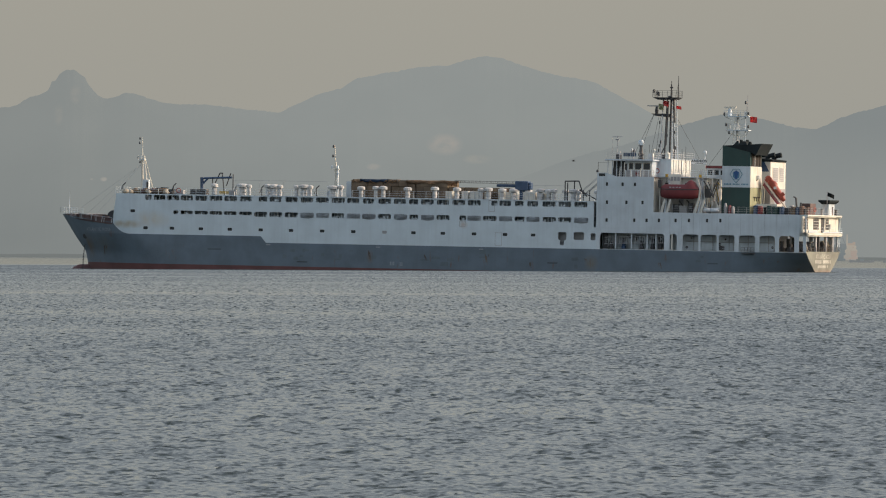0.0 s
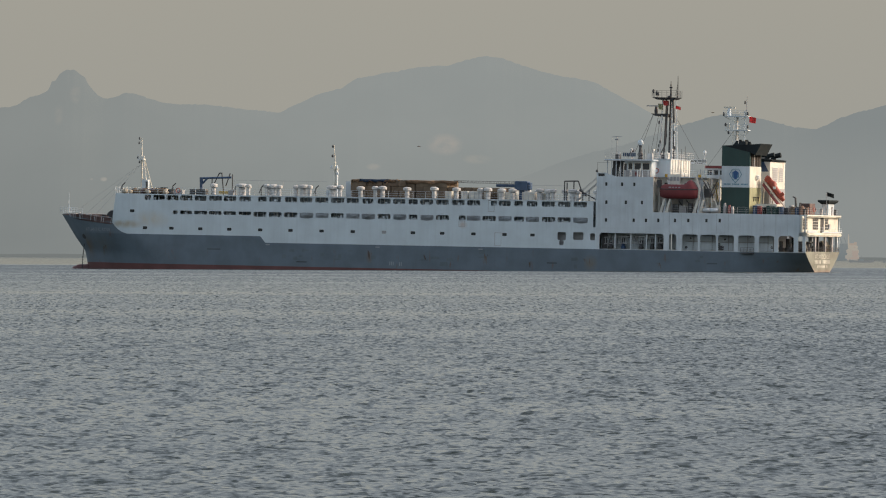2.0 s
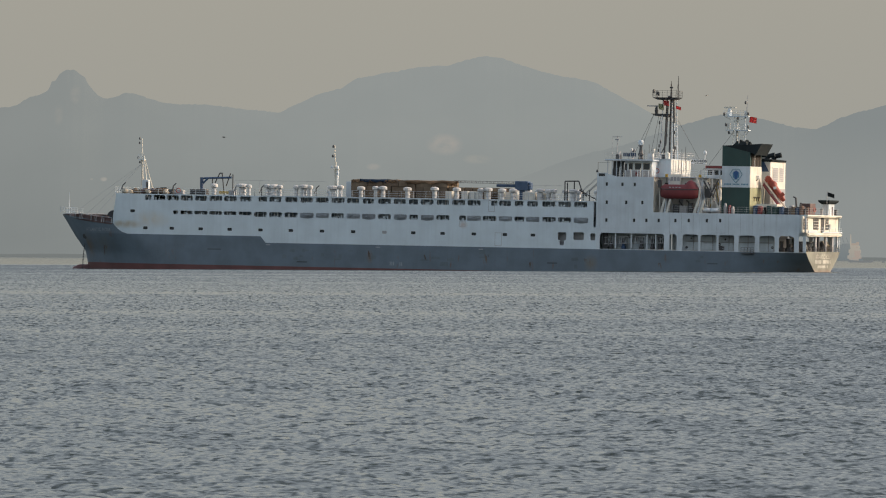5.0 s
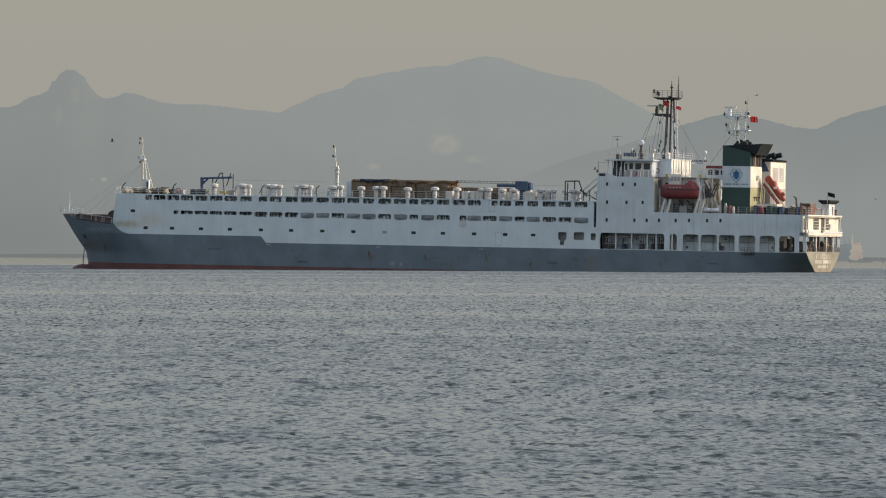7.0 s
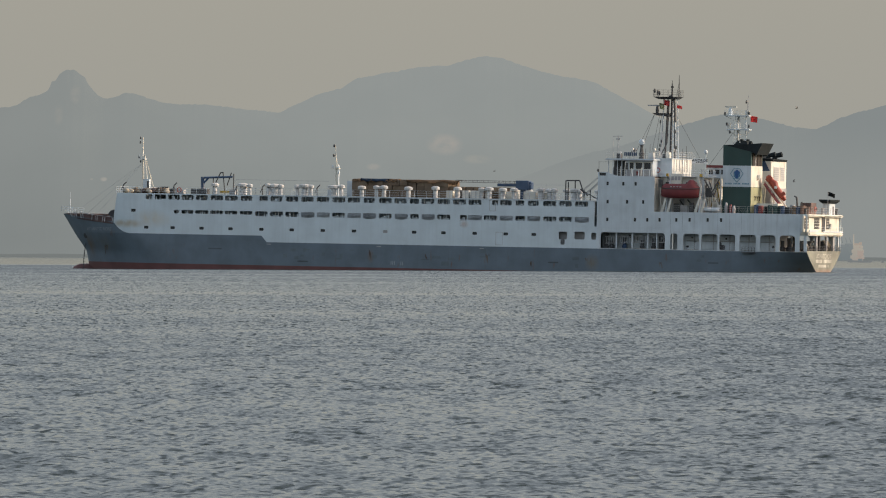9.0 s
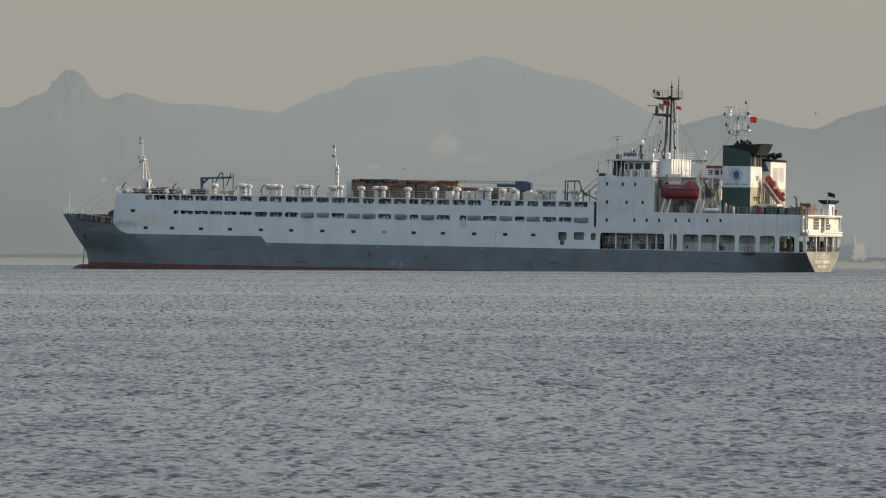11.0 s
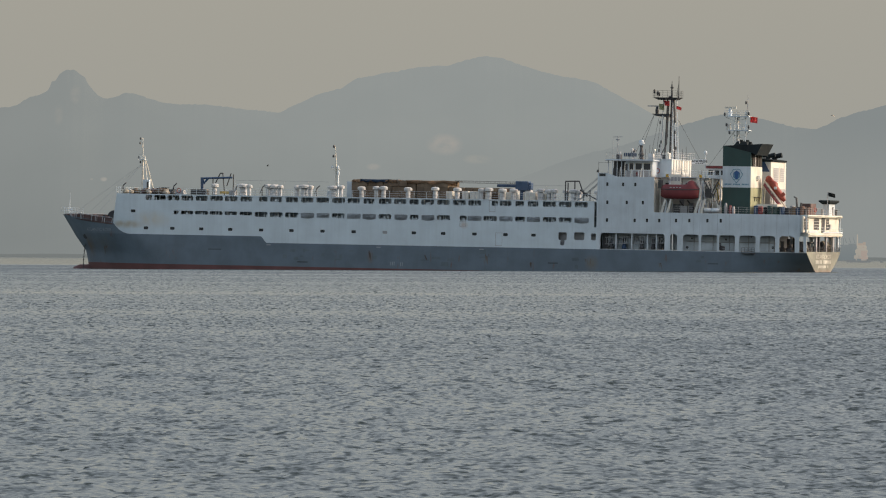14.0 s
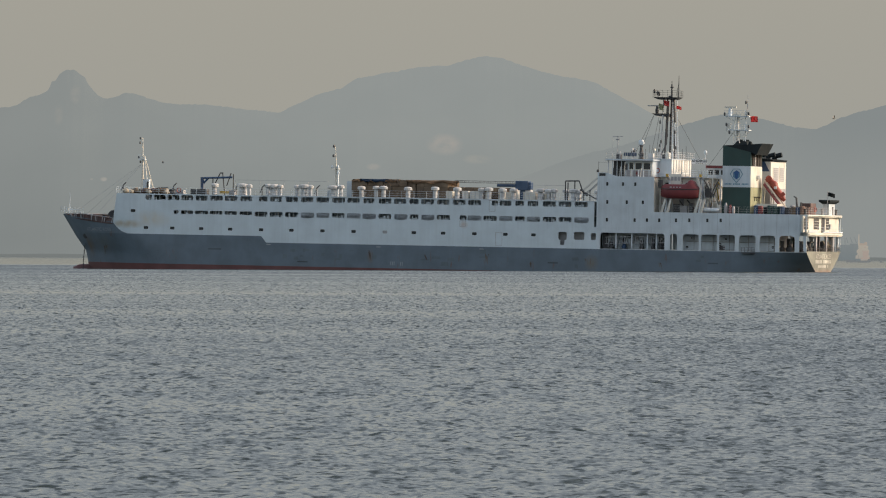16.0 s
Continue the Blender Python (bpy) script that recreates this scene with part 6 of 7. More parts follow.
    for k in range(14):
        q, w = 2 * math.pi * k / 14, 2 * math.pi * (k + 1) / 14
        rod(bm, (X_END + 0.1, 4.0 + 0.6 * math.cos(q), 10.45 + 0.3 * math.sin(q)), (X_END + 0.1, 4.0 + 0.6 * math.cos(w), 10.45 + 0.3 * math.sin(w)), 0.07, n=5)
    part("lifebuoy", bm, ORANGE, ship, "orange lifebuoy on the stern rail")
    wall = part("after_wall", box(B(), 57.2, 57.35, 0.0, 17.85, 6.95, POOP - 0.35), CREAM, ship)
    for y, w in ((-0.75, 2.2), (4.4, 2.7), (10.9, 1.5)):
        fr = part("louvre_window", box(B(), 57.37, 57.41, y, y + w, 7.45, 9.1), BLACK, wall)
        for k in range(3):
            part("louvre_slat", box(B(), 57.41, 57.45, y, y + w, 7.82 + k * 0.42, 7.87 + k * 0.42), SUNNY, fr)
    part("gallery_door", box(B(), 57.35, 57.4, 8.5, 9.8, 7.0, 9.25), BLACK, wall)
    rail(ship, [(X_END + 0.3, 4.8, 6.95), (X_END + 0.3, 17.8, 6.95)], 0.8, 3.2, bars=2)
    for y, w, m in ((0.3, 0.25, WHITE), (6.0, 0.3, GREYP), (7.6, 0.22, DARK), (11.3, 0.22, GREYP), (15.0, 0.4, GREYP), (17.6, 0.25, WHITE)):
        part("gallery_post", box(B(), 57.1, 57.4, y - w, y + w, 4.1, 6.45), m, ship)
    for p, q in (((57.2, 10.2, 5.7), (57.2, 12.4, 4.3)), ((56.9, 12.6, 5.9), (56.9, 14.3, 4.6)), ((57.0, 1.6, 5.4), (57.0, 3.2, 4.2))):
        part("mooring_rope", rod(B(), p, q, 0.09, n=5), ROPE, ship)
    for y, r, z in ((1.6, 0.5, 4.9), (3.4, 0.6, 4.7), (9.4, 0.5, 4.6), (11.6, 0.55, 5.0), (13.4, 0.65, 5.1), (16.4, 0.5, 4.6)):
        bm = B()
        lathe(bm, 0, 0, [(r, -0.6), (r * 1.1, -0.5), (r * 0.6, -0.4), (r * 0.6, 0.4), (r * 1.1, 0.5), (r, 0.6)], 10)
        bmesh.ops.rotate(bm, verts=bm.verts, matrix=Matrix.Rotation(radians(90), 3, "X"))
        bmesh.ops.translate(bm, verts=bm.verts, vec=(56.4, y, z))
        part("rope_drum", bm, DARK if y < 13 else ROPE, ship)
    part("mooring_deck_wall", box(B(), 49.6, 49.75, 2.4, 16.5, 4.0, 6.5), GREYP, ship)
    for y in (4.5, 8.0, 11.5, 14.6):
        part("stern_winch", lathe(B(), 55.6, y, [(0.6, 4.0), (0.6, 4.6), (0.3, 4.7), (0.3, 5.3), (0.6, 5.4), (0.6, 5.6)], 10), DARK, ship)
    rail(ship, [(X_END, 0.2, 4.1), (X_END, 17.8, 4.1)], 0.7, 1.0, material=DARK)
    # gallery along the side: inner bulkhead, machinery, bitts
    part("gallery_bulkhead", box(B(), 36.0, 52.0, 2.2, 2.35, 4.0, 6.5), WHITE, ship)
    for x, y, h in ((53.2, 2.4, 1.6), (53.9, 3.6, 2.0), (54.7, 1.6, 1.2), (55.3, 3.0, 1.8), (54.2, 6.0, 2.2)):
        part("mooring_machinery", lathe(B(), x, y, [(0.45, 4.0), (0.5, 4.5), (0.25, 4.7), (0.3, 4.0 + h)], 9), DARK, ship)
    part("gallery_bulkhead", box(B(), 25.0, 36.0, 1.5, 1.65, 4.0, 6.5), BLUEGREY, ship)
    rng = random.Random(31)
    for k in range(24):
        x, z, w, h = 25.6 + rng.random() * 9.2, 4.0 + rng.random() * 1.7, 0.12 + rng.random() * 0.5, 0.25 + rng.random() * 0.6
        part("stowed_gear", box(B(), x, x + w, 1.35 - rng.random() * 0.4, 1.48, z, z + h), rng.choice((GREYP, DARK, BLUEGREY, BLUEGREY, TARP, WHITE)), ship)
    for x in (27.5, 30.0, 32.5, 33.9):
        part("gallery_stanchion", box(B(), x - 0.08, x + 0.08, 0.3, 0.5, 4.0, 6.5), WHITE, ship)
    # dark box standing in for the shade at the gallery's fore end
    part("gallery_end_shade", box(B(), 25.15, 25.9, 1.2, 1.48, 4.0, 6.4), DARK, ship)
    part("gallery_doorway", box(B(), 33.9, 35.0, 1.44, 1.49, 4.0, 5.9), DARK, ship)
    for k in range(26):
        x = 25.8 + k * 0.36
        part("gangway_rung", box(B(), x, x + 0.06, 0.7, 0.8, 4.7 + 0.012 * k, 5.7 + 0.012 * k), GREYP, ship)
    for z in (4.7, 5.7):
        part("gangway_beam", rod(B(), (25.6, 0.75, z), (35.0, 0.75, z + 0.3), 0.06), GREYP, ship)
    for x, h, m in ((26.6, 1.0, DARK), (28.6, 0.9, BLUE), (31.4, 1.3, DARK), (33.2, 1.6, DARK), (34.4, 1.2, DARK)):
        part("mooring_gear", lathe(B(), x, 1.0, [(0.35, 4.0), (0.4, 4.3), (0.25, 4.5), (0.32, 4.0 + h)], 10), m, ship)
    for x, z, r in ((34.9, 5.4, 0.16), (38.3, 4.4, 0.22), (39.0, 5.8, 0.12), (43.4, 4.9, 0.3), (44.4, 5.7, 0.15), (48.4, 6.2, 0.12), (51.8, 4.6, 0.2)):
        part("side_fairlead", rod(B(), (x, 2.15, z), (x, 2.2, z), r, n=10), BLACK, ship)
    rail(ship, [(38.2, 0.25, 4.0), (53.0, 0.25, 4.0)], 0.9, 1.9, r=0.03)
    for x in (39.4, 42.4, 45.0, 45.7, 48.0, 51.2):
        part("gallery_pipe", rod(B(), (x, 2.1, 4.0), (x, 2.1, 6.5), 0.06), GREYP, ship)
    for z in (5.3, 6.2):
        part("gallery_pipe", rod(B(), (38.2, 2.1, z), (51.9, 2.1, z), 0.05), GREYP, ship)
    part("tyre_fender", lathe(B(), 44.2, 0.6, [(0.2, 4.05), (0.42, 4.1), (0.45, 4.4), (0.42, 4.7), (0.2, 4.75)], 12), BLACK, ship)
    part("gangway_stage", box(B(), 47.6, 49.6, -0.5, 0.1, 3.6, 3.75), DARK, ship)
    rail(ship, [(47.6, -0.45, 3.75), (49.6, -0.45, 3.75)], 0.8, 0.5, material=DARK)
    # name and port on the transom, as bars
    letters("ATLANTIC ROSE", 1.0, PALE_MARK, ship, lambda u, v: (X_END + 0.045, 9 + u * 1.05, 2.98 + v))
    for z, h, n, w in ((2.28, 0.52, 12, 0.7), (1.6, 0.4, 9, 0.6)):
        for k in range(n):
            if (k * 7 + n) % 11 != 3:
                y = 9 + (k - n / 2) * w
                part("stern_name_bar", box(B(), X_END + 0.02, X_END + 0.05, y, y + w * 0.72, z, z + h), PALE_MARK, ship)
    # rusty drain marks and fender scuffs on the side
    rng = random.Random(8)
    for x, z0, z1, w in ((-11.9, 1.2, 3.0, 0.35), (7.0, 0.6, 2.8, 0.3), (23.2, 0.7, 2.6, 0.5), (34.6, 1.0, 2.0, 0.35), (-57.0, 1.4, 3.2, 0.4), (-3.0, 1.6, 2.6, 0.25), (14.0, 0.8, 1.9, 0.2)):
        for k in range(6):
            u, d, top = x + w * rng.uniform(-1, 1), rng.uniform(0.02, 0.07), z1 - rng.random() * 0.6
            foot = max(z0, top - rng.uniform(0.3, 1.6))
            y = side_y(u, top) - 0.012
            part("rust_run", prism(B(), [(u - d, y, top), (u + d, y, top), (u + d * 0.3 + 0.1, y, foot), (u + 0.1, y, foot)][::-1], [(u - d, y + 0.01, top), (u + d, y + 0.01, top), (u + d * 0.3 + 0.1, y + 0.01, foot), (u + 0.1, y + 0.01, foot)][::-1]), rng.choice((RUST, RUN, RUN)), ship, "brown rust run below a scupper")
    rng = random.Random(12)
    for k in range(22):
        x, z, w, h = rng.uniform(-27, 42), rng.uniform(0.7, 2.9), rng.uniform(0.3, 1.7), rng.uniform(0.15, 0.7)
        y = side_y(x, z)
        part("touch_up_patch", prism(B(), [(x, -0.008, z), (x + w, -0.008, z), (x + w * 0.94, -0.008, z + h), (x + w * 0.05, -0.008, z + h * 0.9)], [(x, -0.002, z), (x + w, -0.002, z), (x + w * 0.94, -0.002, z + h), (x + w * 0.05, -0.002, z + h * 0.9)]), PATCH, ship)
    for x, z, n in ((-8.6, 0.75, 3), (-7.0, 0.7, 2)):
        for k in range(n):
            part("draught_mark_bar", box(B(), x + k * 0.28, x + k * 0.28 + 0.1, -0.01, -0.002, z, z + 0.55), FADED, ship)
    for x, z in ((-10.6, 3.45), (6.1, 3.45), (-28.6, 3.5)):
        part("tug_mark", box(B(), x - 0.35, x + 0.35, -0.01, -0.002, z, z + 0.12), GREYP, ship)
    for x, z, w in ((-37.5, 2.6, 2.2), (-23.0, 0.9, 1.7), (17.6, 1.5, 1.6), (43.0, 1.9, 1.6)):
        part("scrape_mark", box(B(), x - w / 2, x + w / 2, -0.01, -0.002, z, z + 0.2), SCRAPE, ship)


def bale_stack(x0, n, rows, y0=5.0, lift=0.0, seed=0):
    """Brown fodder bales stacked on the weather deck, each bale a part."""
    rng = random.Random(seed)
    st = tagged(new("fodder_bale_stack"), "stack of brown fodder bales lashed on deck", "bale stack", "bale stacks on deck")
    for j in range(rows):
        for i in range(n):
            for k in range(3):
                h = 0.92
                dx, dy = rng.uniform(-0.06, 0.06), rng.uniform(-0.12, 0.1)
                bm = box(B(), 0.01, 1.29, 0.03, 1.95, 0.0, h - 0.005)
                bmesh.ops.bevel(bm, geom=bm.edges[:], offset=0.035, segments=2, affect="EDGES")
                for v in bm.verts:
                    v.co += Vector((i * 1.3 + dx, k * 2.0 + dy, j * h + lift + 0.04 * noise.noise(v.co * 2 + Vector((i, j, k)))))
                part("bale", bm, rng.choice((HAY, HAY, HAY_DARK)), st)
    st.matrix_world = SHIP_AT @ pose(x0, y0, TOP)
    return st, (x0, y0, TOP)


def cargo():
    out = []
    for i, (x0, n, rows) in enumerate(((-16.9, 4, 3), (-11.6, 4, 3), (-6.3, 4, 3), (-1.0, 2, 2), (1.7, 3, 2), (5.7, 2, 2))):
        out.append(bale_stack(x0, n, rows, seed=i))
    for x0, w, m, z in ((-16.6, 3.6, TARP_TAN, 2.8), (-15.4, 4.6, BLUE, 2.86), (-8.0, 8.6, TARP_TAN, 2.78), (-11.6, 2.2, TARP_TAN, 2.82)):
        bm = B()
        rows = [[(w * i / 10, (-0.16 if j == 0 else 0.0) + 5.4 * max(j - 1, 0) / 4, 0.1 * noise.noise(Vector((x0 + i * 0.5, j * 0.8, 2))) - (0.42 + 0.15 * math.sin(i * 1.9 + x0) if j == 0 else 0)) for i in range(11)] for j in range(6)]
        grid(bm, rows)
        bmesh.ops.solidify(bm, geom=bm.faces[:], thickness=-0.05)
        ob = tagged(new("cargo_sheet", finish("cargo_sheet", bm, m, True)), "tan sheet spread over the bales" if m is TARP_TAN else "blue sheet spread over the bales", "tarpaulin", "sheets over the bales")
        ob.matrix_world = SHIP_AT @ pose(x0, 5.0, TOP + z + 0.02)
        out.append((ob, (x0, 5.0, TOP + z + 0.02)))
    return out


# ---- far vessels ----
def far_vessels():
    at = Matrix.Translation((275.0, 4300, 0)) @ pose(0, 0, 0, 0, 0, -70)
    sh = tagged(new("distant_ship"), "hazy white and red cargo ship far off on the water", "ship")
    sh.matrix_world = at
    bm = B()
    rows = []
    for z, k in ((0, 0.7), (2, 0.9), (5.5, 1.0)):
        rows.append([(x, -y * k, z) for x, y in ((-24, 0), (-18, 4), (9, 4.2), (12, 3.2))] + [(x, y * k, z) for x, y in ((12, 3.2), (9, 4.2), (-18, 4), (-24, 0))])
    grid(bm, rows)
    part("hull", bm, FAR_GREY, sh)
    for x0, x1, h in ((-21, -16, 8.0), (-15.5, -7, 10.6), (-6.5, 1, 9.2), (1.5, 8, 11.4)):
        part("deck_cargo", box(B(), x0, x1, -3.2, 3.2, 5.5, h), FAR_GREY, sh)
    for name, x0, x1, y0, y1, z0, z1, cut, m in (("poop_hull", 10.5, 20.6, -3.5, 3.5, 0.0, 4.6, 1.2, FAR_PALE), ("deckhouse", 11.5, 20.0, -2.9, 3.3, 4.2, 8.0, 0.8, FAR_PALE), ("upper_deckhouse", 12, 18.6, -1.8, 3.0, 7.8, 10.2, 0.5, FAR_PALE), ("bridge", 12, 16, -1.0, 2.4, 10.0, 11.6, 0.3, FAR_ORANGE)):
        bm = box(B(), x0, x1, y0, y1, z0, z1)
        bmesh.ops.bevel(bm, geom=bm.edges[:], offset=cut, segments=3, affect="EDGES")
        part(name, bm, m, sh, smooth=True)
    for y, z in ((-1.6, 6.2), (0.2, 6.2), (1.9, 6.2), (0.4, 8.9)):
        part("window_band", box(B(), 19.9 if z < 7 else 18.5, 20.05 if z < 7 else 18.65, y - 0.5, y + 0.5, z - 0.5, z + 0.5), FAR_RED, sh)
    part("poop_band", box(B(), 13, 20.66, -2.9, 2.9, 0.9, 2.1), FAR_RED, sh)
    bm = B()
    lathe(bm, 0, 0, [(0.05, 0.55), (1.3, 0.5), (2.2, 0.35), (2.3, 0.0)], 14)
    bmesh.ops.rotate(bm, verts=bm.verts, matrix=Matrix.Rotation(radians(90), 3, "Y"))
    bmesh.ops.translate(bm, verts=bm.verts, vec=(20.5, 0, 4.2))
    part("stern_marking", bm, FAR_RED, sh)
    part("funnel", lathe(B(), 17.2, 1.6, [(1.0, 10.5), (0.9, 12.4)], 10), FAR_ORANGE, sh)
    part("mast", rod(B(), (12, -1.2, 9.8), (12, -1.2, 17.6), 0.6, 0.3), FAR_PALE, sh)
    part("foremast", rod(B(), (-14, 0, 5.5), (-14, 0, 15.0), 0.4, 0.2), FAR_GREY, sh)
    for x in (-9, -2, 5):
        part("deck_crane", rod(B(), (x, 0, 12), (x - 3, 0, 15.5), 0.35, 0.2), FAR_GREY, sh)
    bt = tagged(new("work_boat"), "low dark work boat far off on the water", "boat")
    bt.matrix_world = Matrix.Translation((178.2, 2700, 0.0)) @ pose(0, 0, 0, 0, 0, 4)
    bm = B()
    rows = []
    for x, w, z in ((-5.2, 0.2, 1.25), (-4.2, 0.9, 1.05), (-1.0, 1.3, 0.75), (3.5, 1.2, 0.7), (4.8, 0.8, 0.9)):
        rows.append([(x, 0, -0.3), (x, -w * 0.8, -0.2), (x, -w, z), (x, -w + 0.1, z - 0.05), (x, w - 0.1, z - 0.05), (x, w, z), (x, w * 0.8, -0.2), (x, 0, -0.3)])
    grid(bm, rows)
    part("hull", bm, FAR_DARK, bt)
    part("wheelhouse", box(B(), -0.6, 1.0, -0.8, 0.8, 0.6, 1.5), FAR_GREY, bt)
    part("wheelhouse_roof", box(B(), -0.8, 1.2, -0.9, 0.9, 1.5, 1.62), FAR_DARK, bt)
    part("mast", rod(B(), (0.2, 0, 1.6), (0.2, 0, 3.0), 0.05), FAR_DARK, bt)
    part("outboard", box(B(), 4.7, 5.5, -0.3, 0.3, 0.2, 1.3), FAR_DARK, bt)
    buoy = tagged(new("mooring_buoy", finish("mooring_buoy", lathe(B(), 0, 0, [(0.3, -0.3), (0.7, 0.1), (0.6, 0.7), (0.1, 1.0)], 10), FAR_DARK)), "dark mooring buoy afloat", "buoy")
    buoy.matrix_world = Matrix.Translation((185.3, 2660, 0))
    return sh, bt, buoy


def gull(size, plumage):
    """A bird: tapered body, tail and two hinged wings."""
    b = tagged(new("gull"), ("pale" if plumage is PALE_FEATHER else "dark") + " gull flying over the bay", "bird", "gulls over the bay")
    bm = B()
    lathe(bm, 0, 0, [(0.01, -0.28), (0.05, -0.2), (0.085, -0.02), (0.07, 0.14), (0.045, 0.2), (0.04, 0.25), (0.01, 0.32)], 8)
    bmesh.ops.rotate(bm, verts=bm.verts, matrix=Matrix.Rotation(radians(-90), 3, "Y"))
    part("body", bm, plumage, b, smooth=True)
    part("tail", prism(B(), [(0.22, -0.04, 0), (0.42, -0.1, 0), (0.42, 0.1, 0), (0.22, 0.04, 0)], [(0.22, -0.04, 0.02), (0.42, -0.1, 0.01), (0.42, 0.1, 0.01), (0.22, 0.04, 0.02)]), plumage, b)
    wings = []
    for s in (-1, 1):
        bm = B()
        outline = [(-0.1, 0.03), (-0.16, 0.3), (-0.05, 0.62), (0.06, 0.66), (0.04, 0.35), (0.08, 0.03)]
        low = [(x, s * y, -0.008) for x, y in outline]
        high = [(x, s * y, 0.012) for x, y in outline]
        prism(bm, low, high)
        bmesh.ops.recalc_face_normals(bm, faces=bm.faces)
        wings.append(part("wing", bm, plumage, b))
    b.scale = (size, size, size)
    return b, wings


ship = build_ship()
for fit in (fit_side_openings, fit_deck_edge, fit_vents, fit_bow, fit_cranes, fit_bridge, fit_main_mast, fit_poop, fit_boats, fit_funnels, fit_stern):
    fit(ship)
FLAGS = [flag(ship, 47.45, 3.8, 24.5, 1.1, 0.9, FLAG_RED, "ensign", "red flag flying from the funnel mast", 0.1),
         flag(ship, 57.45, 11.4, 13.2, 1.05, 0.62, FIN, "stern_flag", "dark flag on the stern staff", 0.3),
         flag(ship, 32.5, 8.2, 26.9, 0.9, 0.8, FLAG_RED, "signal_flag", "red signal flag", 0.15),
         flag(ship, 31.7, 8.2, 26.4, 0.8, 0.9, OLIVE, "signal_flag", "faded yellow signal flag", 0.2),
         flag(ship, 34.5, 8.2, 26.1, 0.8, 0.5, FLAG_RED, "signal_flag", "red signal flag", 0.25)]


# the fittings are laid out on a beam of 18 m; the ship is a little beamier
BEAM = 1.14
ON_SHELL = ("porthole", "cabin_port", "hawse_pipe", "letter", "rust_run", "bulwark", "touch_up")
NARROW = ("radio_house", "engine_casing", "locker_house", "funnel")


def broaden(ship):
    """Spread shell, decks and stern over the full beam; slide compact fittings out with them along the line of the houses."""
    for ob in ship.children:
        ys = [ob.location.y + v.co.y for v in ob.data.vertices] if ob.type == "MESH" else [0]
        xs = [ob.location.x + v.co.x for v in ob.data.vertices] if ob.type == "MESH" else [0]
        mid, wide = (min(ys) + max(ys)) / 2, max(ys) - min(ys)
        compact = wide < 9 and mid > 1.5 and max(xs) < 55 and not ob.name.startswith(ON_SHELL)
        if compact or ob.name.startswith(NARROW):
            dy = (BEAM - 1) * mid
            ob.location += Vector((-dy * math.tan(radians(18)), dy, 0))
        else:
            ob.scale.y *= BEAM
            ob.location.y *= BEAM


broaden(ship)
CARGO = cargo()
# loose gear carried on the ship: things of their own
LOOSE = {"lifeboat": ("dark red covered lifeboat hanging in davits", "lifeboat", ""), "rescue_boat": ("orange rescue boat on a sloping ramp", "lifeboat", ""),
         "liferaft_canister": ("white liferaft canister on its cradle", "liferaft", "liferaft canisters on the boat deck"), "lifebuoy": ("orange lifebuoy hung on a rail", "lifebuoy", "lifebuoys on the rails"),
         "rope_coil": ("pale mooring rope heaped on the deck", "rope", "rope coils on deck"), "fodder_heap": ("heap of brown fodder on the fore deck", "fodder", "fodder heaps on the fore deck"),
         "tyre_fender": ("black rubber tyre fender in the side gallery", "fender", ""), "deck_box": ("cream crate standing on the weather deck", "crate", "crates on the weather deck"),
         "storage_drum": ("painted steel drum on the poop deck", "drum", "drums on the poop deck")}
DRUM_COLOURS = {BLUE.name: "blue", RED.name: "red", GREEN.name: "dark green", HAY.name: "rusty brown", DECK.name: "brown", GREYP.name: "grey"}


def set_down(ob, label, category, group):
    """Make a fitting a top-level thing with its origin at its base."""
    basis = ob.matrix_basis.copy()
    me = ob.data
    me.transform(basis)
    co = [v.co for v in me.vertices]
    base = Vector([(min(c[i] for c in co) + max(c[i] for c in co)) / 2 for i in (0, 1)] + [min(c[2] for c in co)])
    me.transform(Matrix.Translation(-base))
    for kid in ob.children:
        kid.matrix_basis = Matrix.Translation(-base) @ basis @ kid.matrix_basis
    ob.parent = None
    ob.scale = (1, 1, 1)
    ob.matrix_world = SHIP_AT @ pose(*base)
    tagged(ob, label, category, group)
    return ob, tuple(base)


for child in list(ship.children):
    kind_of = child.name.split(".")[0]
    if kind_of in LOOSE:
        label, category, group = LOOSE[kind_of]
        if kind_of == "storage_drum":
            label = DRUM_COLOURS[child.data.materials[0].name] + " steel drum on the poop deck"
        CARGO.append(set_down(child, label, category, group))
FAR = far_vessels()
SEA = build_sea()
build_land()
GULLS = [gull(0.9, FEATHER), gull(0.7, FEATHER), gull(1.0, PALE_FEATHER), gull(0.8, FEATHER)]


def sky_point(u, v, d):
    """A point d metres off: u, v are tangents from the middle of the view, to the right and up."""
    return cam_pose @ Vector((u * d, v * d, -d))


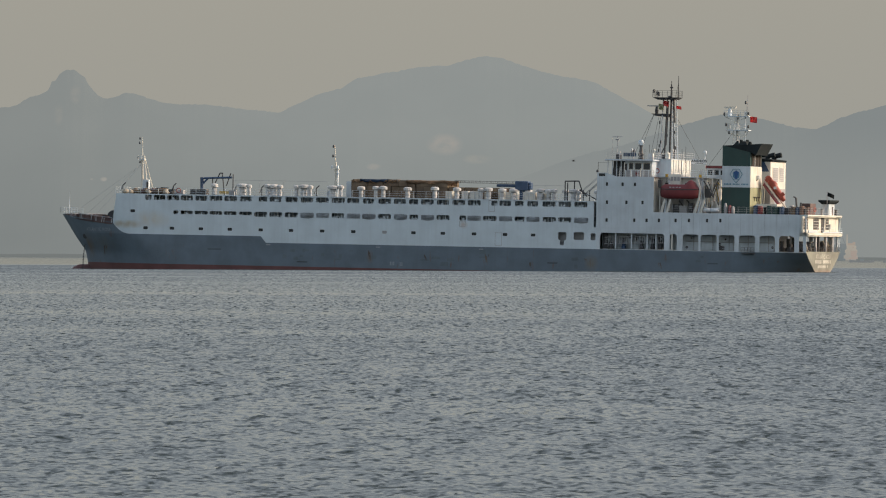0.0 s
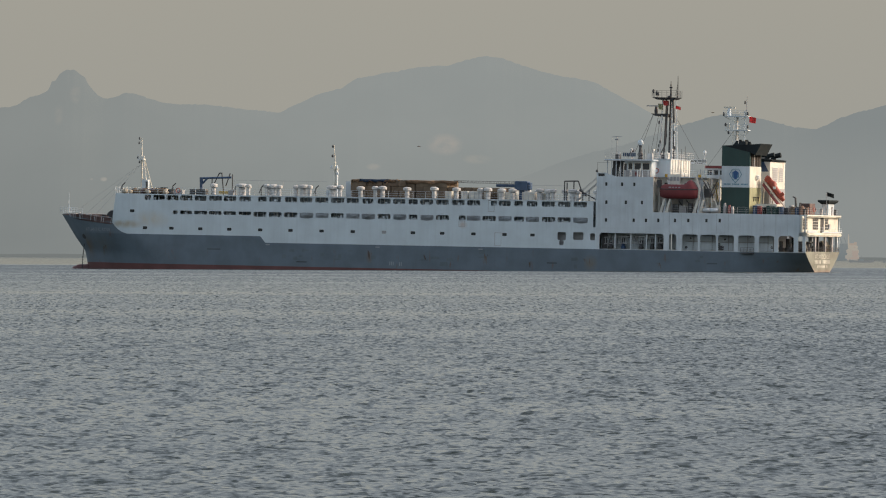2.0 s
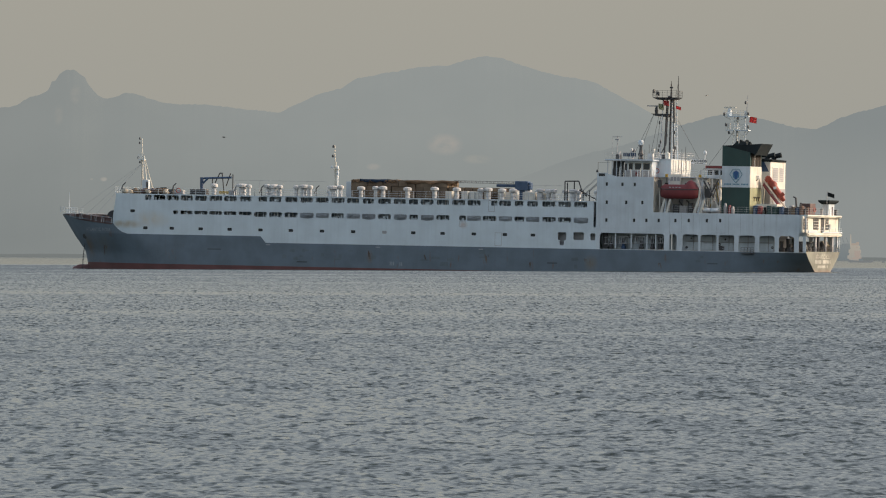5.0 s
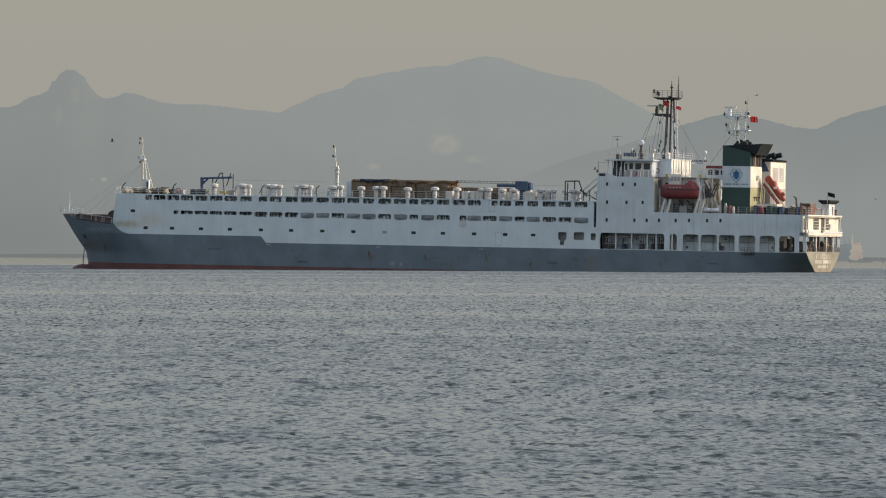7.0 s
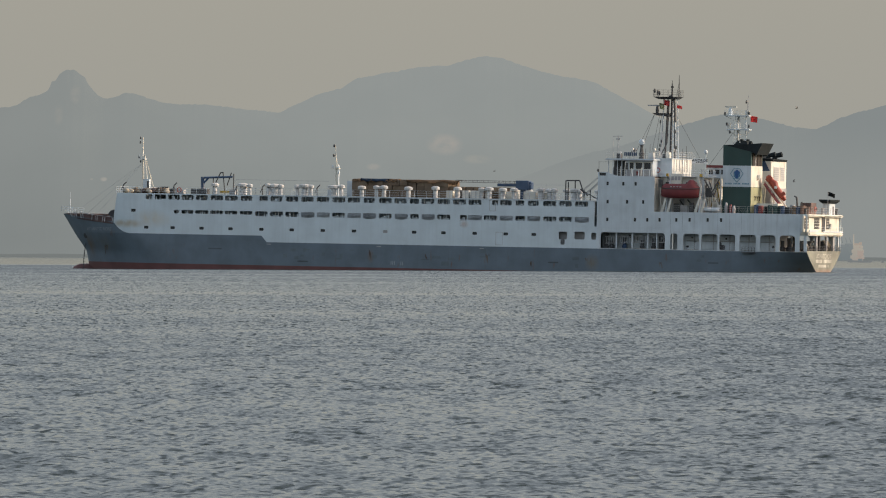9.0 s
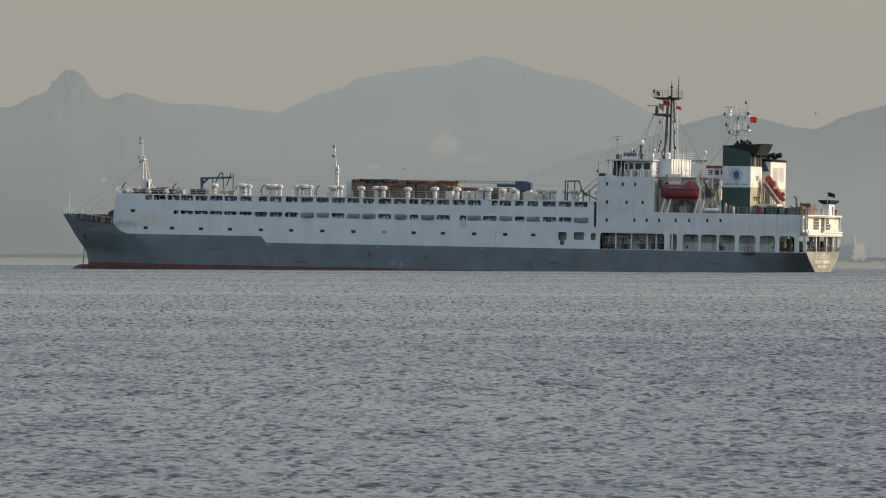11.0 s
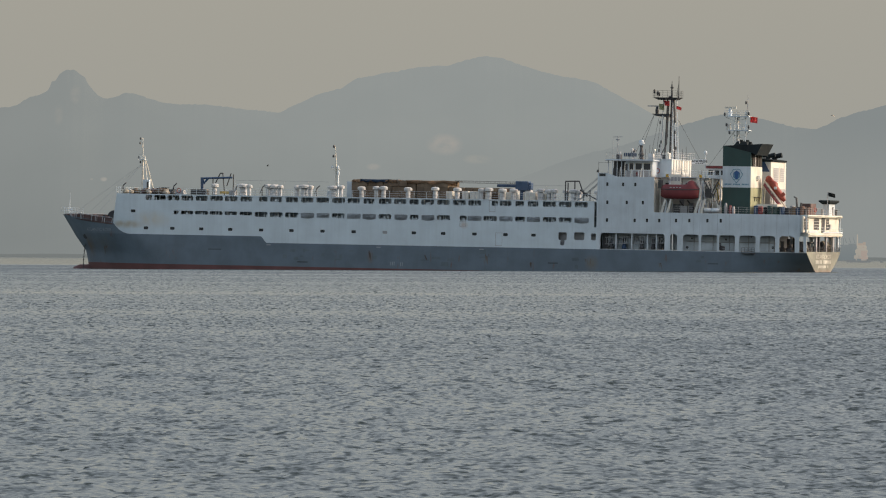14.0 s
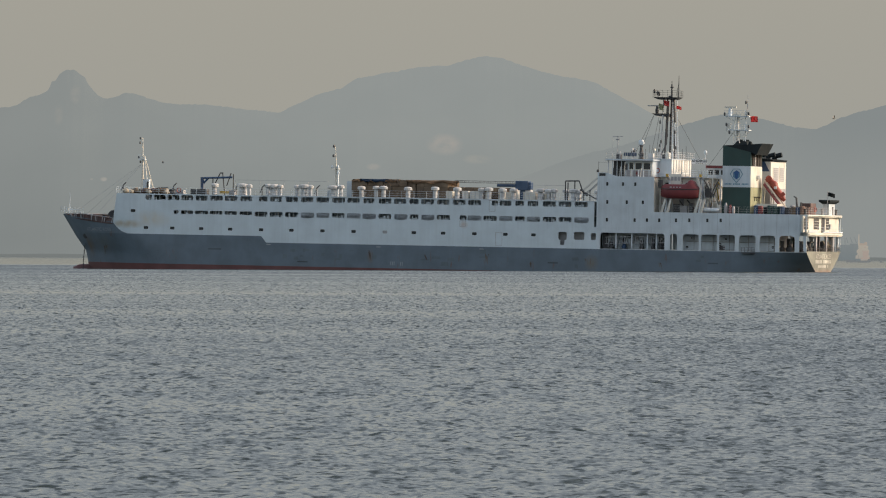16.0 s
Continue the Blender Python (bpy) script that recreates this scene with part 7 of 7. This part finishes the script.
def motions():
    sway = [(0, 0, 0), (1, -0.2, 0.8), (2, -1, 0), (3, -0.9, 0.5), (3.5, -1.2, 0.6), (4, -0.9, -0.3), (5.2, -0.2, 0.2), (6.5, 0.4, 0.6), (7.0, 0.2, 0), (8, 0.9, 0), (8.6, 1.1, -0.2), (9.0, 1.2, -1.0), (10.2, 0.7, -0.4),
            (11.5, 0.2, 0.1), (12.5, 0.4, 0.7), (13.5, 0.4, 0.9), (14, 0.7, 0.2), (15, 0.7, 0), (15.5, 1.1, 0), (16, 0.6, -0.3)]
    for ob, at in [(ship, (0, 0, 0))] + CARGO:
        walk(ob, [(t, Matrix.Translation((x * 0.087, 0, -z * 0.087)) @ SHIP_AT @ pose(*at)) for t, x, z in sway])
    for sheet, vx, vy in ((SEA[0], 0.62, -0.10), (SEA[1], 0.42, 0.28)):
        walk(sheet, [(t, pose(vx * (t - 8), vy * (t - 8), 0)) for t in (0, 4, 8, 12, 16)])
    # the far ship gathers way, the small craft drift back
    for ob, v, t0 in zip(FAR, (0.50, -0.095, -0.095), (9.0, 2.0, 2.0)):
        at = ob.matrix_world.copy()
        walk(ob, [(t, Matrix.Translation((v * (t - t0), 0, 0)) @ at) for t in (0, 8, 16)])
    for k, f in enumerate(FLAGS):
        at = f.location.copy()
        walk(f, [(i * 0.4, pose(at.x, at.y, at.z, 0, 6 * math.sin(i * 1.7 + k), 16 * math.sin(i * 1.1 + k * 2))) for i in range(41)])
    # gulls: seconds, tangents right and up, times 1000
    tracks = (((0, 20.6, 13.9), (0.5, 14.2, 14.6), (1, 7.8, 15.3), (1.5, 2.1, 16.0), (2, -3.8, 16.2), (3, -15.2, 16.9), (4, -25.8, 17.4), (5.5, -38.7, 17.7), (7, -52.2, 17.0), (7.5, -57.3, 16.8), (8, -63.0, 16.1), (8.6, -69.8, 15.8), (16, -150.2, 13.5)),
              ((0, 95.1, 8.6), (2.5, 66.1, 11.0), (3, 60.7, 11.7), (3.5, 55.7, 12.4), (4, 50.7, 12.8), (5.2, 39.4, 12.6), (6.5, 27.5, 12.2), (7.5, 20.4, 12.9), (8, 16.0, 12.7), (9, 8.1, 12.3), (11.7, -10.9, 12.8), (14.5, -31.6, 13.2), (16, -44.2, 13.6)),
              ((0, 46.5, 20.8), (1.5, 43.4, 21.4), (2.5, 41.8, 21.6), (3.5, 40.1, 21.5), (4, 39.8, 22.1), (4.7, 40.7, 23.7), (5.6, 43.8, 24.9), (6.5, 47.0, 25.0), (7, 49.5, 24.2), (7.5, 51.1, 23.3), (8, 53.1, 22.4), (8.5, 54.2, 22.2), (9, 55.8, 22.2), (10.2, 58.0, 21.8), (11.5, 59.6, 21.4), (12, 60.5, 21.4), (13, 61.3, 21.1), (14, 61.5, 21.1), (15, 61.5, 21.0), (16, 61.7, 20.6)),
              ((0, 135.2, 9.9), (6.5, 73.7, 8.1), (7, 68.3, 7.9), (7.5, 63.2, 7.8), (8, 60.5, 8.8), (8.5, 58.4, 10.2), (9, 55.4, 10.6), (10.2, 47.8, 9.5), (12, 41.6, 6.2), (16, 10.3, 1.4)))
    for k, ((bird, wings), track) in enumerate(zip(GULLS, tracks)):
        d = (880, 900, 1150, 1120)[k]
        way = 0 if track[-1][1] < track[0][1] else 180
        rows = []
        for t, u, v in track:
            p = sky_point(u / 1000, v / 1000, d)
            rows.append((t, pose(p.x, p.y, p.z, 8 * math.sin(t * 1.3), 0, way + 12)))
        walk(bird, rows)
        for s, wing in zip((-1, 1), wings):
            walk(wing, [(i * 0.1, pose(0, 0, 0.02, s * (14 + 34 * math.sin(i * 1.45 + k)), 0, 0)) for i in range(161)])


motions()
